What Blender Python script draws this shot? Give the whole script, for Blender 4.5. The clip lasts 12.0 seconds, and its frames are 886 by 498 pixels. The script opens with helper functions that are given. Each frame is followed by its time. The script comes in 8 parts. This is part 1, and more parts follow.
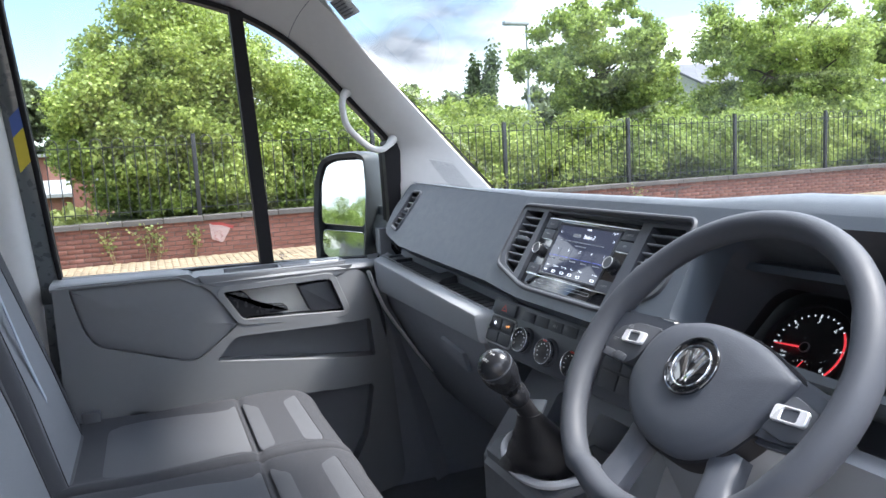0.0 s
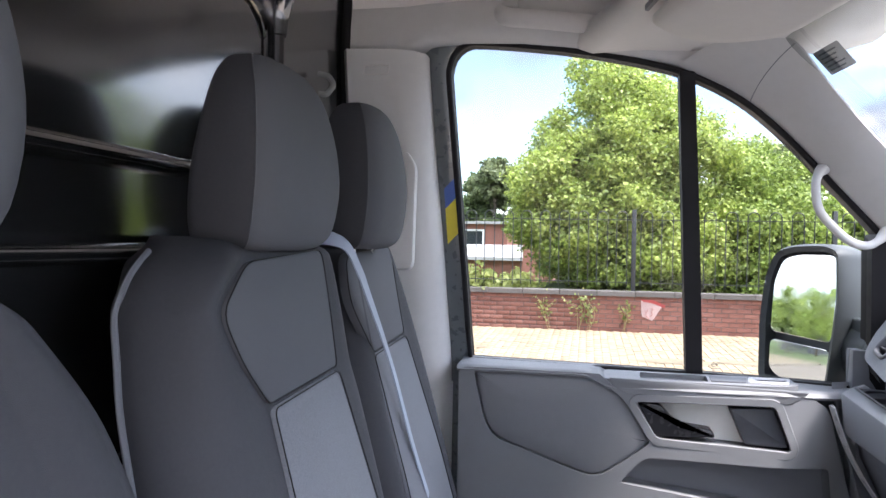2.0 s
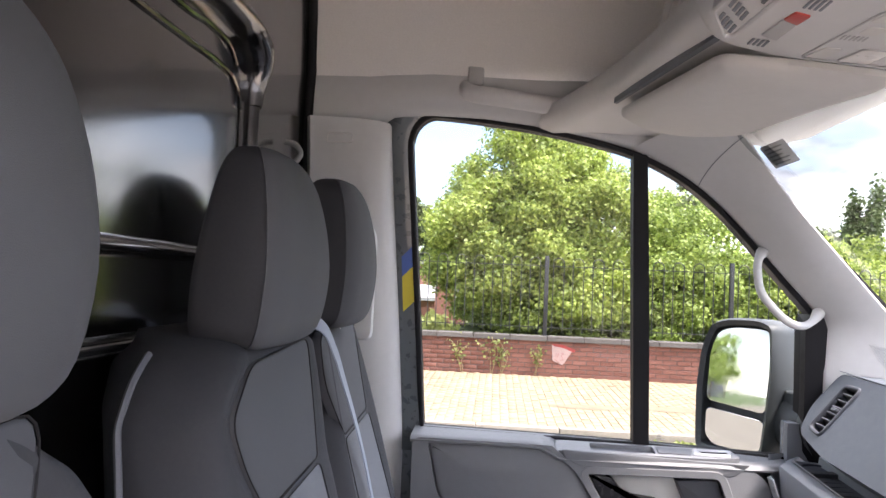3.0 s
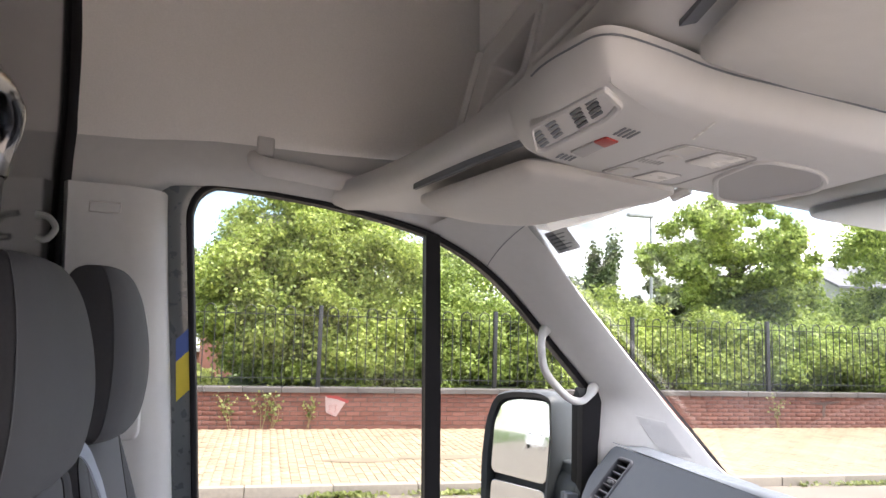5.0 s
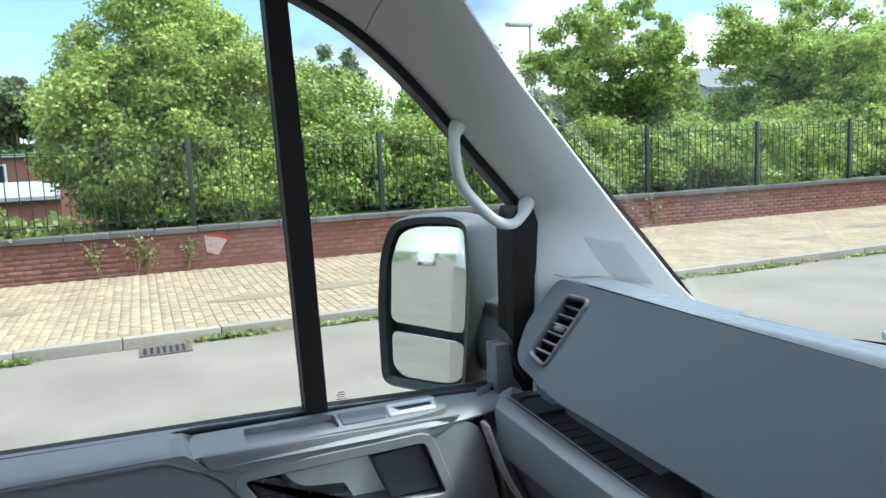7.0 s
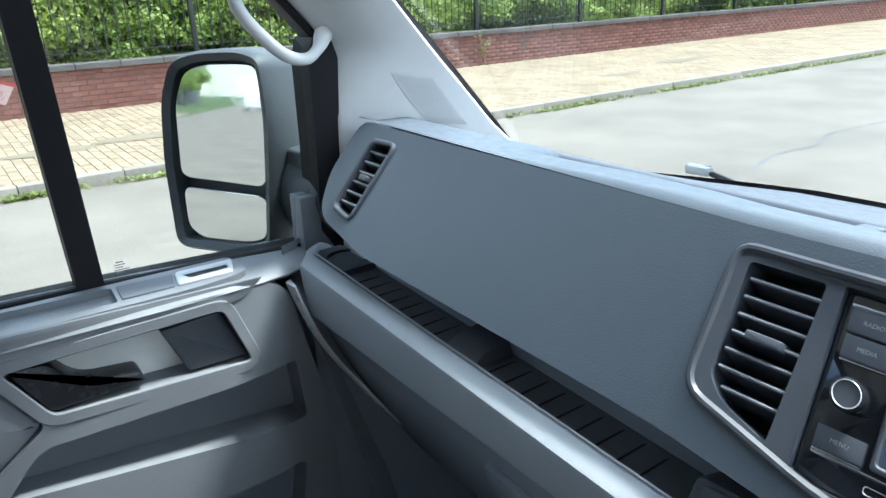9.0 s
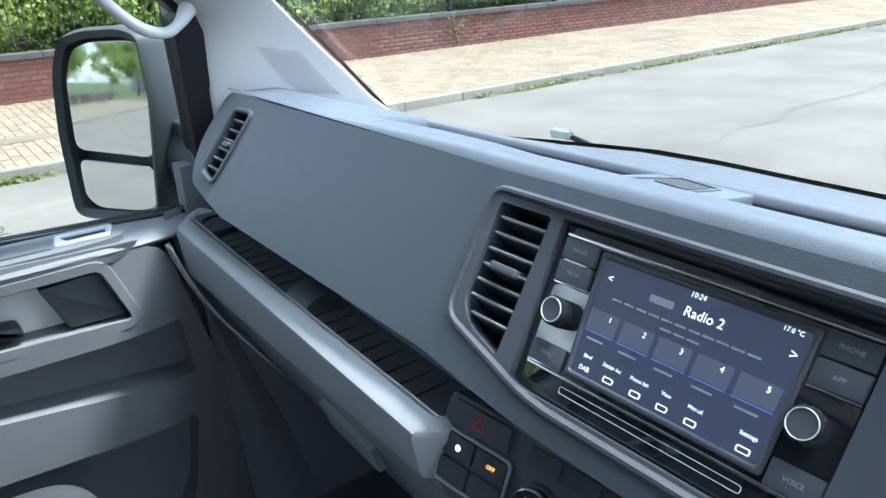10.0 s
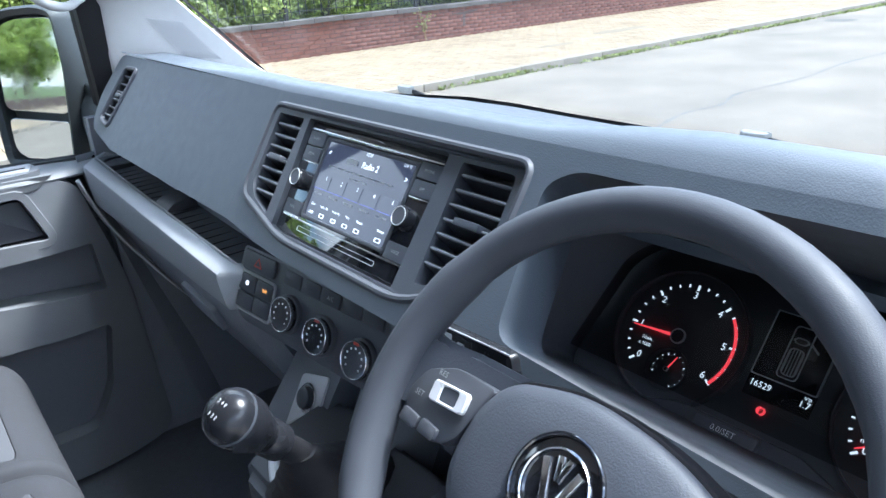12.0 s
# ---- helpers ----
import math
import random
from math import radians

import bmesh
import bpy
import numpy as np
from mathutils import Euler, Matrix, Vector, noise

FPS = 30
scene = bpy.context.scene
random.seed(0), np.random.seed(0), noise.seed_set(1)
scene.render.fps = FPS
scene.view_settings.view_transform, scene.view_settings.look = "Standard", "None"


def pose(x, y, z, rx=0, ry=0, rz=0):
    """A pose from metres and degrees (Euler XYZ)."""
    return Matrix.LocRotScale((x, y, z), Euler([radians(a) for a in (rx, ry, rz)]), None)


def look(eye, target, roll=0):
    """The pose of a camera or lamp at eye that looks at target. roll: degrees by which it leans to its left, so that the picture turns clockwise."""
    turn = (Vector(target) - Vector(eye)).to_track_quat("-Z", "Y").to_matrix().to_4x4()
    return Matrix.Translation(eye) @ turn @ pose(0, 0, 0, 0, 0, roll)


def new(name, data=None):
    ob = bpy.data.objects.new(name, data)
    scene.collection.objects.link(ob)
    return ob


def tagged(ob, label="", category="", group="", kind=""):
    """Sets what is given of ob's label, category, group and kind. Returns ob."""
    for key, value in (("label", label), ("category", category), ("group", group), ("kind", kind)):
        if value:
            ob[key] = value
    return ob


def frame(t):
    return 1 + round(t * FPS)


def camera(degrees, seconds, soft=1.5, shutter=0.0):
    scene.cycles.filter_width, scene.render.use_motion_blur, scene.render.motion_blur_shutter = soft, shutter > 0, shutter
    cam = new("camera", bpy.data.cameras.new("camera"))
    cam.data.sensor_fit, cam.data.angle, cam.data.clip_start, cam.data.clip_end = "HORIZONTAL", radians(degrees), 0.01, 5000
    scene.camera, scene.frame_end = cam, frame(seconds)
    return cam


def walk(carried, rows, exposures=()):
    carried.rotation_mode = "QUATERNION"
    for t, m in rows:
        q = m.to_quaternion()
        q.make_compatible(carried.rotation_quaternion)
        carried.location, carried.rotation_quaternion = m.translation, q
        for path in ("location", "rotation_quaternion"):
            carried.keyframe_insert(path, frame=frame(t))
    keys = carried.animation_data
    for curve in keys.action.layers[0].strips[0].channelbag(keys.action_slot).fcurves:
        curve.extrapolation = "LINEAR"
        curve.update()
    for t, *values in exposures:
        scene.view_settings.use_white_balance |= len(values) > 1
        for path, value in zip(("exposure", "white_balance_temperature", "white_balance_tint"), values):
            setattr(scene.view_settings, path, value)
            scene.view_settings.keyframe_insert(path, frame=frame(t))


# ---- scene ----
cam = camera(62.5, 12.0)
PATH = [
    (0, (0.098, -1.057, 1.563), (0.834, 0.786, 1.313), -3.1),
    (0.5, (0.126, -0.896, 1.558), (0.475, 1.065, 1.375), -2.6),
    (1, (0.14, -0.799, 1.577), (0.109, 1.198, 1.474), -1.1),
    (1.5, (0.166, -0.759, 1.577), (-0.142, 1.217, 1.529), 0.3),
    (2, (0.147, -0.75, 1.585), (-0.243, 1.212, 1.564), 1.0),
    (2.5, (0.087, -0.762, 1.606), (-0.244, 1.211, 1.622), 1.8),
    (3, (0.04, -0.766, 1.652), (-0.109, 1.227, 1.741), 2.5),
    (3.5, (-0.001, -0.741, 1.708), (0.096, 1.248, 1.894), 2.9),
    (3.7, (-0.01, -0.736, 1.725), (0.176, 1.243, 1.95), 3.0),
    (5.3, (0.008, -0.695, 1.729), (0.485, 1.234, 1.956), 1.2),
    (5.5, (0.019, -0.695, 1.702), (0.499, 1.238, 1.887), 0.9),
    (6, (0.078, -0.595, 1.647), (0.601, 1.334, 1.712), 0.0),
    (6.5, (0.14, -0.398, 1.668), (0.757, 1.503, 1.586), -1.4),
    (6.7, (0.151, -0.304, 1.701), (0.817, 1.577, 1.555), -2.0),
    (8.3, (0.151, 0.005, 1.676), (1.205, 1.588, 1.057), -1.8),
    (8.5, (0.177, -0.03, 1.673), (1.238, 1.539, 1.031), -1.9),
    (9, (0.247, -0.11, 1.679), (1.322, 1.434, 0.999), -2.2),
    (9.5, (0.305, -0.195, 1.673), (1.394, 1.327, 0.968), -2.8),
    (10, (0.352, -0.292, 1.662), (1.443, 1.221, 0.939), -3.0),
    (10.5, (0.385, -0.386, 1.667), (1.475, 1.126, 0.941), -3.1),
    (11, (0.406, -0.479, 1.671), (1.497, 1.031, 0.943), -3.4),
    (11.5, (0.384, -0.594, 1.661), (1.49, 0.903, 0.931), -3.5),
    (12, (0.355, -0.703, 1.626), (1.479, 0.781, 0.895), -3.7),
]
EXPOSURES = [(0, 4.22, 6150, 11), (1, 4.35, 6150, 13), (2.5, 4.60, 6520, 19), (3.5, 4.53, 6900, 20), (5.5, 4.35, 6700, 15), (6, 3.98, 6300, 5), (6.5, 3.84, 5940, 1), (8.5, 4.20, 5680, -1), (9.5, 4.13, 5600, 2), (10.5, 4.12, 5550, 4), (12, 4.30, 5540, 7)]
walk(cam, [(t, look(eye, target, roll)) for t, eye, target, roll in PATH], EXPOSURES)

from mathutils.geometry import tessellate_polygon

# ---- world, sun and exposure ----
SUN = Vector((0.48, -0.17, 0.85)).normalized()
world = bpy.data.worlds.new("sky")
scene.world = world
world.use_nodes = True
wn, wl = world.node_tree.nodes, world.node_tree.links
wn.clear()
sky = wn.new("ShaderNodeTexSky")
sky.sky_type, sky.sun_disc = "NISHITA", False
sky.sun_elevation, sky.sun_rotation = math.asin(SUN.z), math.atan2(SUN.x, SUN.y)
sky.air_density, sky.dust_density, sky.ozone_density = 1.0, 0.6, 2.0
coord = wn.new("ShaderNodeTexCoord")
sep = wn.new("ShaderNodeSeparateXYZ")
wl.new(coord.outputs["Generated"], sep.inputs[0])


def wmath(op, a, b=None):
    n = wn.new("ShaderNodeMath")
    n.operation = op
    for k, v in enumerate((a, b)):
        if v is None:
            continue
        if isinstance(v, (int, float)):
            n.inputs[k].default_value = v
        else:
            wl.new(v, n.inputs[k])
    return n.outputs[0]


rise = wmath("ADD", wmath("MAXIMUM", sep.outputs[2], 0.0), 0.28)
flat = wn.new("ShaderNodeCombineXYZ")
wl.new(wmath("DIVIDE", sep.outputs[0], rise), flat.inputs[0])
wl.new(wmath("DIVIDE", sep.outputs[1], rise), flat.inputs[1])
flat.inputs[2].default_value = 3.7
cl = wn.new("ShaderNodeTexNoise")
cl.inputs["Scale"].default_value, cl.inputs["Detail"].default_value = 1.15, 9.0
cl.inputs["Roughness"].default_value = 0.55
wl.new(flat.outputs[0], cl.inputs["Vector"])
cover = wn.new("ShaderNodeValToRGB")
cover.color_ramp.elements[0].position, cover.color_ramp.elements[1].position = 0.42, 0.55
wl.new(cl.outputs["Fac"], cover.inputs[0])
shade = wn.new("ShaderNodeTexNoise")
shade.inputs["Scale"].default_value, shade.inputs["Detail"].default_value = 1.3, 8.0
wl.new(flat.outputs[0], shade.inputs["Vector"])
tone = wn.new("ShaderNodeValToRGB")
tone.color_ramp.elements[0].position, tone.color_ramp.elements[1].position = 0.42, 0.72
tone.color_ramp.elements[0].color = (0.13, 0.142, 0.168, 1)
tone.color_ramp.elements[1].color = (1.02, 1.045, 1.09, 1)
wl.new(shade.outputs["Fac"], tone.inputs[0])
clear, cloud, both, out = wn.new("ShaderNodeBackground"), wn.new("ShaderNodeBackground"), wn.new("ShaderNodeMixShader"), wn.new("ShaderNodeOutputWorld")
clear.inputs[1].default_value = 0.036
# clouds glow round the veiled sun and dull towards the horizon
toward = wn.new("ShaderNodeVectorMath")
toward.operation = "DOT_PRODUCT"
wl.new(coord.outputs["Generated"], toward.inputs[0])
toward.inputs[1].default_value = SUN
glow_ = wmath("ADD", wmath("MULTIPLY", wmath("POWER", wmath("MAXIMUM", toward.outputs["Value"], 0.0), 3.0), 3.4), 0.42)
wl.new(glow_, cloud.inputs[1])
wl.new(sky.outputs[0], clear.inputs[0])
wl.new(tone.outputs[0], cloud.inputs[0])
wl.new(cover.outputs[0], both.inputs[0])
wl.new(clear.outputs[0], both.inputs[1])
wl.new(cloud.outputs[0], both.inputs[2])
wl.new(both.outputs[0], out.inputs[0])

sun = new("sun", bpy.data.lights.new("sun", "SUN"))
sun.data.energy, sun.data.angle, sun.data.color = 0.72, radians(10), (1.0, 0.94, 0.86)
sun.matrix_world = SUN.to_track_quat("Z", "Y").to_matrix().to_4x4()


# ---- materials ----
def material(name, color, rough=0.5, metal=0.0, vary=0.15, big=1.5, fine=60.0, bump=0.0, bscale=300.0, cells=False, coat=0.0, island=0.0, each=0.0, tint=None, spec=0.5, tight=0.0, deep=0.001):
    """A surface with colour that varies at two scales, fine relief and uneven gloss."""
    m = bpy.data.materials.new(name)
    m.use_nodes = True
    nt = m.node_tree
    n, l = nt.nodes, nt.links
    bsdf = n["Principled BSDF"]
    tc = n.new("ShaderNodeTexCoord")
    na, nb = n.new("ShaderNodeTexNoise"), n.new("ShaderNodeTexNoise")
    for node, s in ((na, big), (nb, fine)):
        node.inputs["Scale"].default_value, node.inputs["Detail"].default_value = s, 5.0
        l.new(tc.outputs["Object"], node.inputs["Vector"])
    add = n.new("ShaderNodeMath")
    add.operation = "ADD"
    l.new(na.outputs["Fac"], add.inputs[0])
    l.new(nb.outputs["Fac"], add.inputs[1])
    last = add.outputs[0]
    for amount, pick in ((island, "island"), (each, "each")):
        if amount:
            src = n.new("ShaderNodeNewGeometry").outputs["Random Per Island"] if pick == "island" else n.new("ShaderNodeObjectInfo").outputs["Random"]
            k = n.new("ShaderNodeMath")
            k.operation = "MULTIPLY_ADD"
            l.new(src, k.inputs[0])
            k.inputs[1].default_value = amount
            l.new(last, k.inputs[2])
            k2 = n.new("ShaderNodeMath")
            k2.operation = "SUBTRACT"
            l.new(k.outputs[0], k2.inputs[0])
            k2.inputs[1].default_value = amount / 2
            last = k2.outputs[0]
    ramp = n.new("ShaderNodeMapRange")
    ramp.inputs["From Min"].default_value, ramp.inputs["From Max"].default_value = 0.5 + tight, 1.5 - tight
    l.new(last, ramp.inputs["Value"])
    mix = n.new("ShaderNodeMix")
    mix.data_type = "RGBA"
    c = Vector(color)
    dark, light = c * (1 - vary), c * (1 + vary)
    if tint:
        light = Vector(tint)
    mix.inputs[6].default_value, mix.inputs[7].default_value = (*dark, 1), (*light, 1)
    l.new(ramp.outputs[0], mix.inputs[0])
    l.new(mix.outputs[2], bsdf.inputs["Base Color"])
    bsdf.inputs["Metallic"].default_value = metal
    bsdf.inputs["Specular IOR Level"].default_value = spec
    bsdf.inputs["Coat Weight"].default_value = coat
    rr = n.new("ShaderNodeMapRange")
    rr.inputs["From Min"].default_value, rr.inputs["From Max"].default_value = 0.3, 0.7
    rr.inputs["To Min"].default_value, rr.inputs["To Max"].default_value = max(rough - 0.06, 0.0), min(rough + 0.06, 1.0)
    l.new(nb.outputs["Fac"], rr.inputs["Value"])
    l.new(rr.outputs[0], bsdf.inputs["Roughness"])
    if bump:
        if cells:
            t = n.new("ShaderNodeTexVoronoi")
            h = t.outputs["Distance"]
        else:
            t = n.new("ShaderNodeTexNoise")
            t.inputs["Detail"].default_value = 3.0
            h = t.outputs["Fac"]
        t.inputs["Scale"].default_value = bscale
        l.new(tc.outputs["Object"], t.inputs["Vector"])
        b = n.new("ShaderNodeBump")
        b.inputs["Strength"].default_value, b.inputs["Distance"].default_value = bump, deep
        l.new(h, b.inputs["Height"])
        l.new(b.outputs[0], bsdf.inputs["Normal"])
    return m


def glass_material(name, tint=(0.455, 0.475, 0.47), gloss=0.05):
    m = bpy.data.materials.new(name)
    m.use_nodes = True
    n, l = m.node_tree.nodes, m.node_tree.links
    n.clear()
    a, b, mx, o, fr = n.new("ShaderNodeBsdfTransparent"), n.new("ShaderNodeBsdfGlossy"), n.new("ShaderNodeMixShader"), n.new("ShaderNodeOutputMaterial"), n.new("ShaderNodeFresnel")
    a.inputs[0].default_value = (*tint, 1)
    b.inputs["Roughness"].default_value = 0.01
    fr.inputs[0].default_value = 1.3
    l.new(fr.outputs[0], mx.inputs[0])
    l.new(a.outputs[0], mx.inputs[1])
    l.new(b.outputs[0], mx.inputs[2])
    l.new(mx.outputs[0], o.inputs[0])
    return m


def leaf_material(name, color, light, rough=0.42):
    m = material(name, color, rough, vary=0.5, big=0.6, fine=3, island=0.8, tint=light, spec=0.5)
    n, l = m.node_tree.nodes, m.node_tree.links
    b, o = n["Principled BSDF"], n["Material Output"]
    t, mx = n.new("ShaderNodeBsdfTranslucent"), n.new("ShaderNodeMixShader")
    src = b.inputs["Base Color"].links[0].from_socket
    l.new(src, t.inputs[0])
    mx.inputs[0].default_value = 0.45
    l.new(b.outputs[0], mx.inputs[1])
    l.new(t.outputs[0], mx.inputs[2])
    l.new(mx.outputs[0], o.inputs[0])
    return m


def glow_material(name, color, strength):
    m = bpy.data.materials.new(name)
    m.use_nodes = True
    b = m.node_tree.nodes["Principled BSDF"]
    b.inputs["Base Color"].default_value = (*color, 1)
    b.inputs["Emission Color"].default_value = (*color, 1)
    b.inputs["Emission Strength"].default_value = strength
    b.inputs["Roughness"].default_value = 0.06
    return m


M = {}
M["pad"] = material("dash_soft_plastic", (0.055, 0.067, 0.083), 0.48, vary=0.10, bump=0.15, bscale=700, cells=True, spec=0.65)
M["dash_low"] = material("dash_hard_plastic", (0.185, 0.197, 0.220), 0.6, vary=0.08, bump=0.2, bscale=700)
M["band"] = material("dash_band_plastic", (0.30, 0.318, 0.335), 0.72, vary=0.06, bump=0.3, bscale=600, cells=True, spec=0.25)
M["surround"] = material("surround_plastic", (0.058, 0.064, 0.077), 0.45, vary=0.06, bump=0.1, bscale=900)
M["black"] = material("black_plastic", (0.052, 0.056, 0.066), 0.45, vary=0.2, bump=0.1, bscale=800)
M["tray"] = material("tray_plastic", (0.085, 0.091, 0.102), 0.55, vary=0.12, bump=0.2, bscale=600)
M["fascia"] = material("satin_fascia", (0.56, 0.57, 0.59), 0.35, 0.1, vary=0.05, bump=0.05, bscale=500)
# near black: stands in for the shade inside vents, slots and the drain
M["void"] = material("opening_shade", (0.010, 0.010, 0.012), 0.7, vary=0.1)
M["gloss"] = material("black_gloss", (0.012, 0.013, 0.016), 0.05, vary=0.1, spec=1.0, coat=1.0)
M["knob"] = material("knob_plastic", (0.016, 0.017, 0.020), 0.24, vary=0.1, spec=0.4)
M["screen_off"] = material("screen_glass", (0.010, 0.012, 0.02), 0.05, vary=0.1)
M["chrome"] = material("satin_chrome", (0.75, 0.76, 0.78), 0.16, 1.0, vary=0.05)
M["silver"] = material("silver_button", (0.66, 0.67, 0.69), 0.3, 0.35, vary=0.05)
M["door"] = material("door_plastic", (0.172, 0.181, 0.195), 0.62, vary=0.06, bump=0.22, bscale=500, cells=True)
M["door_in"] = material("door_insert_plastic", (0.168, 0.176, 0.190), 0.6, vary=0.08, bump=0.3, bscale=500, cells=True)
M["door_cap"] = material("door_cap_plastic", (0.215, 0.225, 0.24), 0.55, vary=0.06, bump=0.3, bscale=500, cells=True)
M["bowl"] = material("bowl_plastic", (0.80, 0.81, 0.79), 0.6, vary=0.05, bump=0.2, bscale=500)
M["pocket"] = material("pocket_plastic", (0.140, 0.150, 0.170), 0.65, vary=0.08, bump=0.2, bscale=500)
M["pillar"] = material("pillar_plastic", (0.56, 0.56, 0.555), 0.65, vary=0.05, bump=0.25, bscale=700)
M["lining"] = material("headliner_fabric", (0.84, 0.815, 0.785), 0.92, vary=0.08, fine=300, bump=0.4, bscale=1200)
M["visor"] = material("visor_vinyl", (0.66, 0.64, 0.61), 0.75, vary=0.05, bump=0.3, bscale=900)
M["console"] = material("console_plastic", (0.64, 0.628, 0.615), 0.55, vary=0.05, bump=0.2, bscale=900)
# one fabric in two tones: sides shaded, fronts lit, by colour
M["seat"] = material("seat_fabric_shaded", (0.037, 0.039, 0.046), 0.85, vary=0.08, fine=250, bump=0.5, bscale=1500)
M["seat_mid"] = material("seat_fabric_lit", (0.078, 0.082, 0.093), 0.85, vary=0.08, fine=250, bump=0.5, bscale=1500)
M["seat_in"] = material("seat_fabric_weave", (0.160, 0.170, 0.190), 0.9, vary=0.35, fine=420, bump=0.7, bscale=900, cells=True)
M["seat_grey"] = material("seat_cushion_grey", (0.092, 0.096, 0.106), 0.9, vary=0.12, fine=300, bump=0.5, bscale=1200)
M["belt"] = material("belt_webbing", (0.30, 0.34, 0.42), 0.6, vary=0.1, fine=500, bump=0.4, bscale=900)
M["bulk"] = material("bulkhead_paint", (0.145, 0.145, 0.15), 0.12, 0.95, vary=0.1, big=2, fine=4, bump=0.04, bscale=8, spec=1.0, coat=1.0)
M["bulk"].node_tree.nodes["Principled BSDF"].inputs["Coat Roughness"].default_value = 0.16
M["rubber"] = material("black_rubber", (0.016, 0.016, 0.018), 0.6, vary=0.2, spec=0.15)
M["mat"] = material("floor_rubber", (0.15, 0.158, 0.172), 0.8, vary=0.2, bump=0.5, bscale=350, cells=True)
M["steel"] = material("zinc_steel", (0.55, 0.55, 0.55), 0.35, 1.0, vary=0.1)
M["mirror"] = material("mirror_glass", (0.62, 0.64, 0.64), 0.01, 1.0, vary=0.01)
M["housing"] = material("mirror_housing_plastic", (0.055, 0.062, 0.066), 0.5, vary=0.12, bump=0.3, bscale=500, cells=True)
M["paint"] = material("van_paint", (0.105, 0.122, 0.13), 0.3, 0.1, vary=0.05, coat=0.6)
M["leather"] = material("wheel_leather", (0.050, 0.055, 0.066), 0.58, vary=0.1, bump=0.12, bscale=1300, cells=True, spec=0.3)
M["hub"] = material("wheel_hub_plastic", (0.050, 0.056, 0.070), 0.58, vary=0.08, bump=0.3, bscale=700)
M["boot"] = material("gaiter_leatherette", (0.012, 0.012, 0.014), 0.45, vary=0.2, bump=0.3, bscale=300)
M["red"] = material("red_plastic", (0.42, 0.05, 0.04), 0.4, vary=0.1)
M["lens"] = material("lamp_lens", (0.78, 0.76, 0.72), 0.3, vary=0.05, bump=0.2, bscale=400)
M["sticker"] = material("printed_sticker", (0.62, 0.63, 0.63), 0.6, vary=0.05)
M["recess"] = material("recess_plastic", (0.42, 0.41, 0.405), 0.6, vary=0.05)
M["white"] = material("white_print", (0.75, 0.76, 0.78), 0.5, vary=0.05)
M["grille"] = material("speaker_cloth", (0.47, 0.47, 0.47), 0.7, vary=0.08)
M["label"] = material("label_print", (0.30, 0.31, 0.32), 0.6, vary=0.05)
M["glass"] = glass_material("window_glass")
M["glow"] = glow_material("dial_white", (0.75, 0.8, 0.85), 0.12)
M["glow_red"] = glow_material("dial_red", (0.62, 0.04, 0.05), 0.16)
M["glow_amber"] = glow_material("switch_amber", (0.8, 0.33, 0.08), 0.2)
M["glow_blue"] = glow_material("menu_blue", (0.04, 0.05, 0.16), 0.2)
M["screen"] = glow_material("screen_dark", (0.012, 0.014, 0.022), 0.25)
M["screen"].node_tree.nodes["Principled BSDF"].inputs["Specular IOR Level"].default_value = 0.6
M["screen"].node_tree.nodes["Principled BSDF"].inputs["Roughness"].default_value = 0.04
M["screen_tile"] = glow_material("screen_tile", (0.018, 0.020, 0.028), 0.3)
M["brick"] = material("red_brick", (0.20, 0.075, 0.052), 0.9, vary=0.3, big=4, fine=50, bump=0.6, bscale=120, island=0.3, each=0.35, tint=(0.25, 0.115, 0.088), tight=0.15, deep=0.003)
M["brick_b"] = material("red_brick_joined", (0.20, 0.075, 0.052), 0.9, vary=0.3, big=4, fine=50, bump=0.6, bscale=120, island=0.35, tint=(0.25, 0.115, 0.088), tight=0.15, deep=0.003)
M["mortar"] = material("mortar", (0.115, 0.085, 0.075), 0.95, vary=0.25, big=3, fine=60, bump=0.5, bscale=150)
M["coping"] = material("coping_stone", (0.105, 0.095, 0.088), 0.9, vary=0.3, big=2.5, fine=30, bump=0.5, bscale=100, each=0.5)
M["paver"] = material("buff_paver", (0.275, 0.205, 0.130), 0.9, vary=0.22, big=1.2, fine=30, bump=0.5, bscale=150, each=0.35, tint=(0.37, 0.285, 0.185), tight=0.15)
M["paver_b"] = material("buff_paver_joined", (0.275, 0.205, 0.130), 0.9, vary=0.22, big=1.2, fine=30, bump=0.5, bscale=150, island=0.35, tint=(0.37, 0.285, 0.185), tight=0.15)
M["joint"] = material("paver_joint", (0.23, 0.185, 0.125), 0.95, vary=0.3, big=2, fine=40)
M["kerb"] = material("kerb_concrete", (0.28, 0.245, 0.20), 0.9, vary=0.25, big=1.5, fine=25, bump=0.5, bscale=120, each=0.4)
M["asphalt"] = material("worn_asphalt", (0.186, 0.159, 0.128), 0.92, vary=0.24, big=0.9, fine=60, bump=0.6, bscale=80, tint=(0.238, 0.203, 0.163), tight=0.2, deep=0.004)
M["crack"] = material("road_crack", (0.15, 0.14, 0.13), 0.95, vary=0.3, fine=20)
M["soil"] = material("grassy_ground", (0.07, 0.10, 0.03), 0.95, vary=0.5, big=0.4, fine=8)
M["iron"] = material("painted_iron", (0.018, 0.020, 0.022), 0.5, vary=0.25, big=4, fine=40)
M["cast"] = material("cast_iron", (0.10, 0.085, 0.075), 0.7, 0.3, vary=0.3, big=6, fine=50)
M["ivy"] = leaf_material("ivy_leaf", (0.25, 0.37, 0.065), (0.58, 0.68, 0.18))
M["leaf"] = leaf_material("broad_leaf", (0.23, 0.35, 0.065), (0.54, 0.66, 0.18))
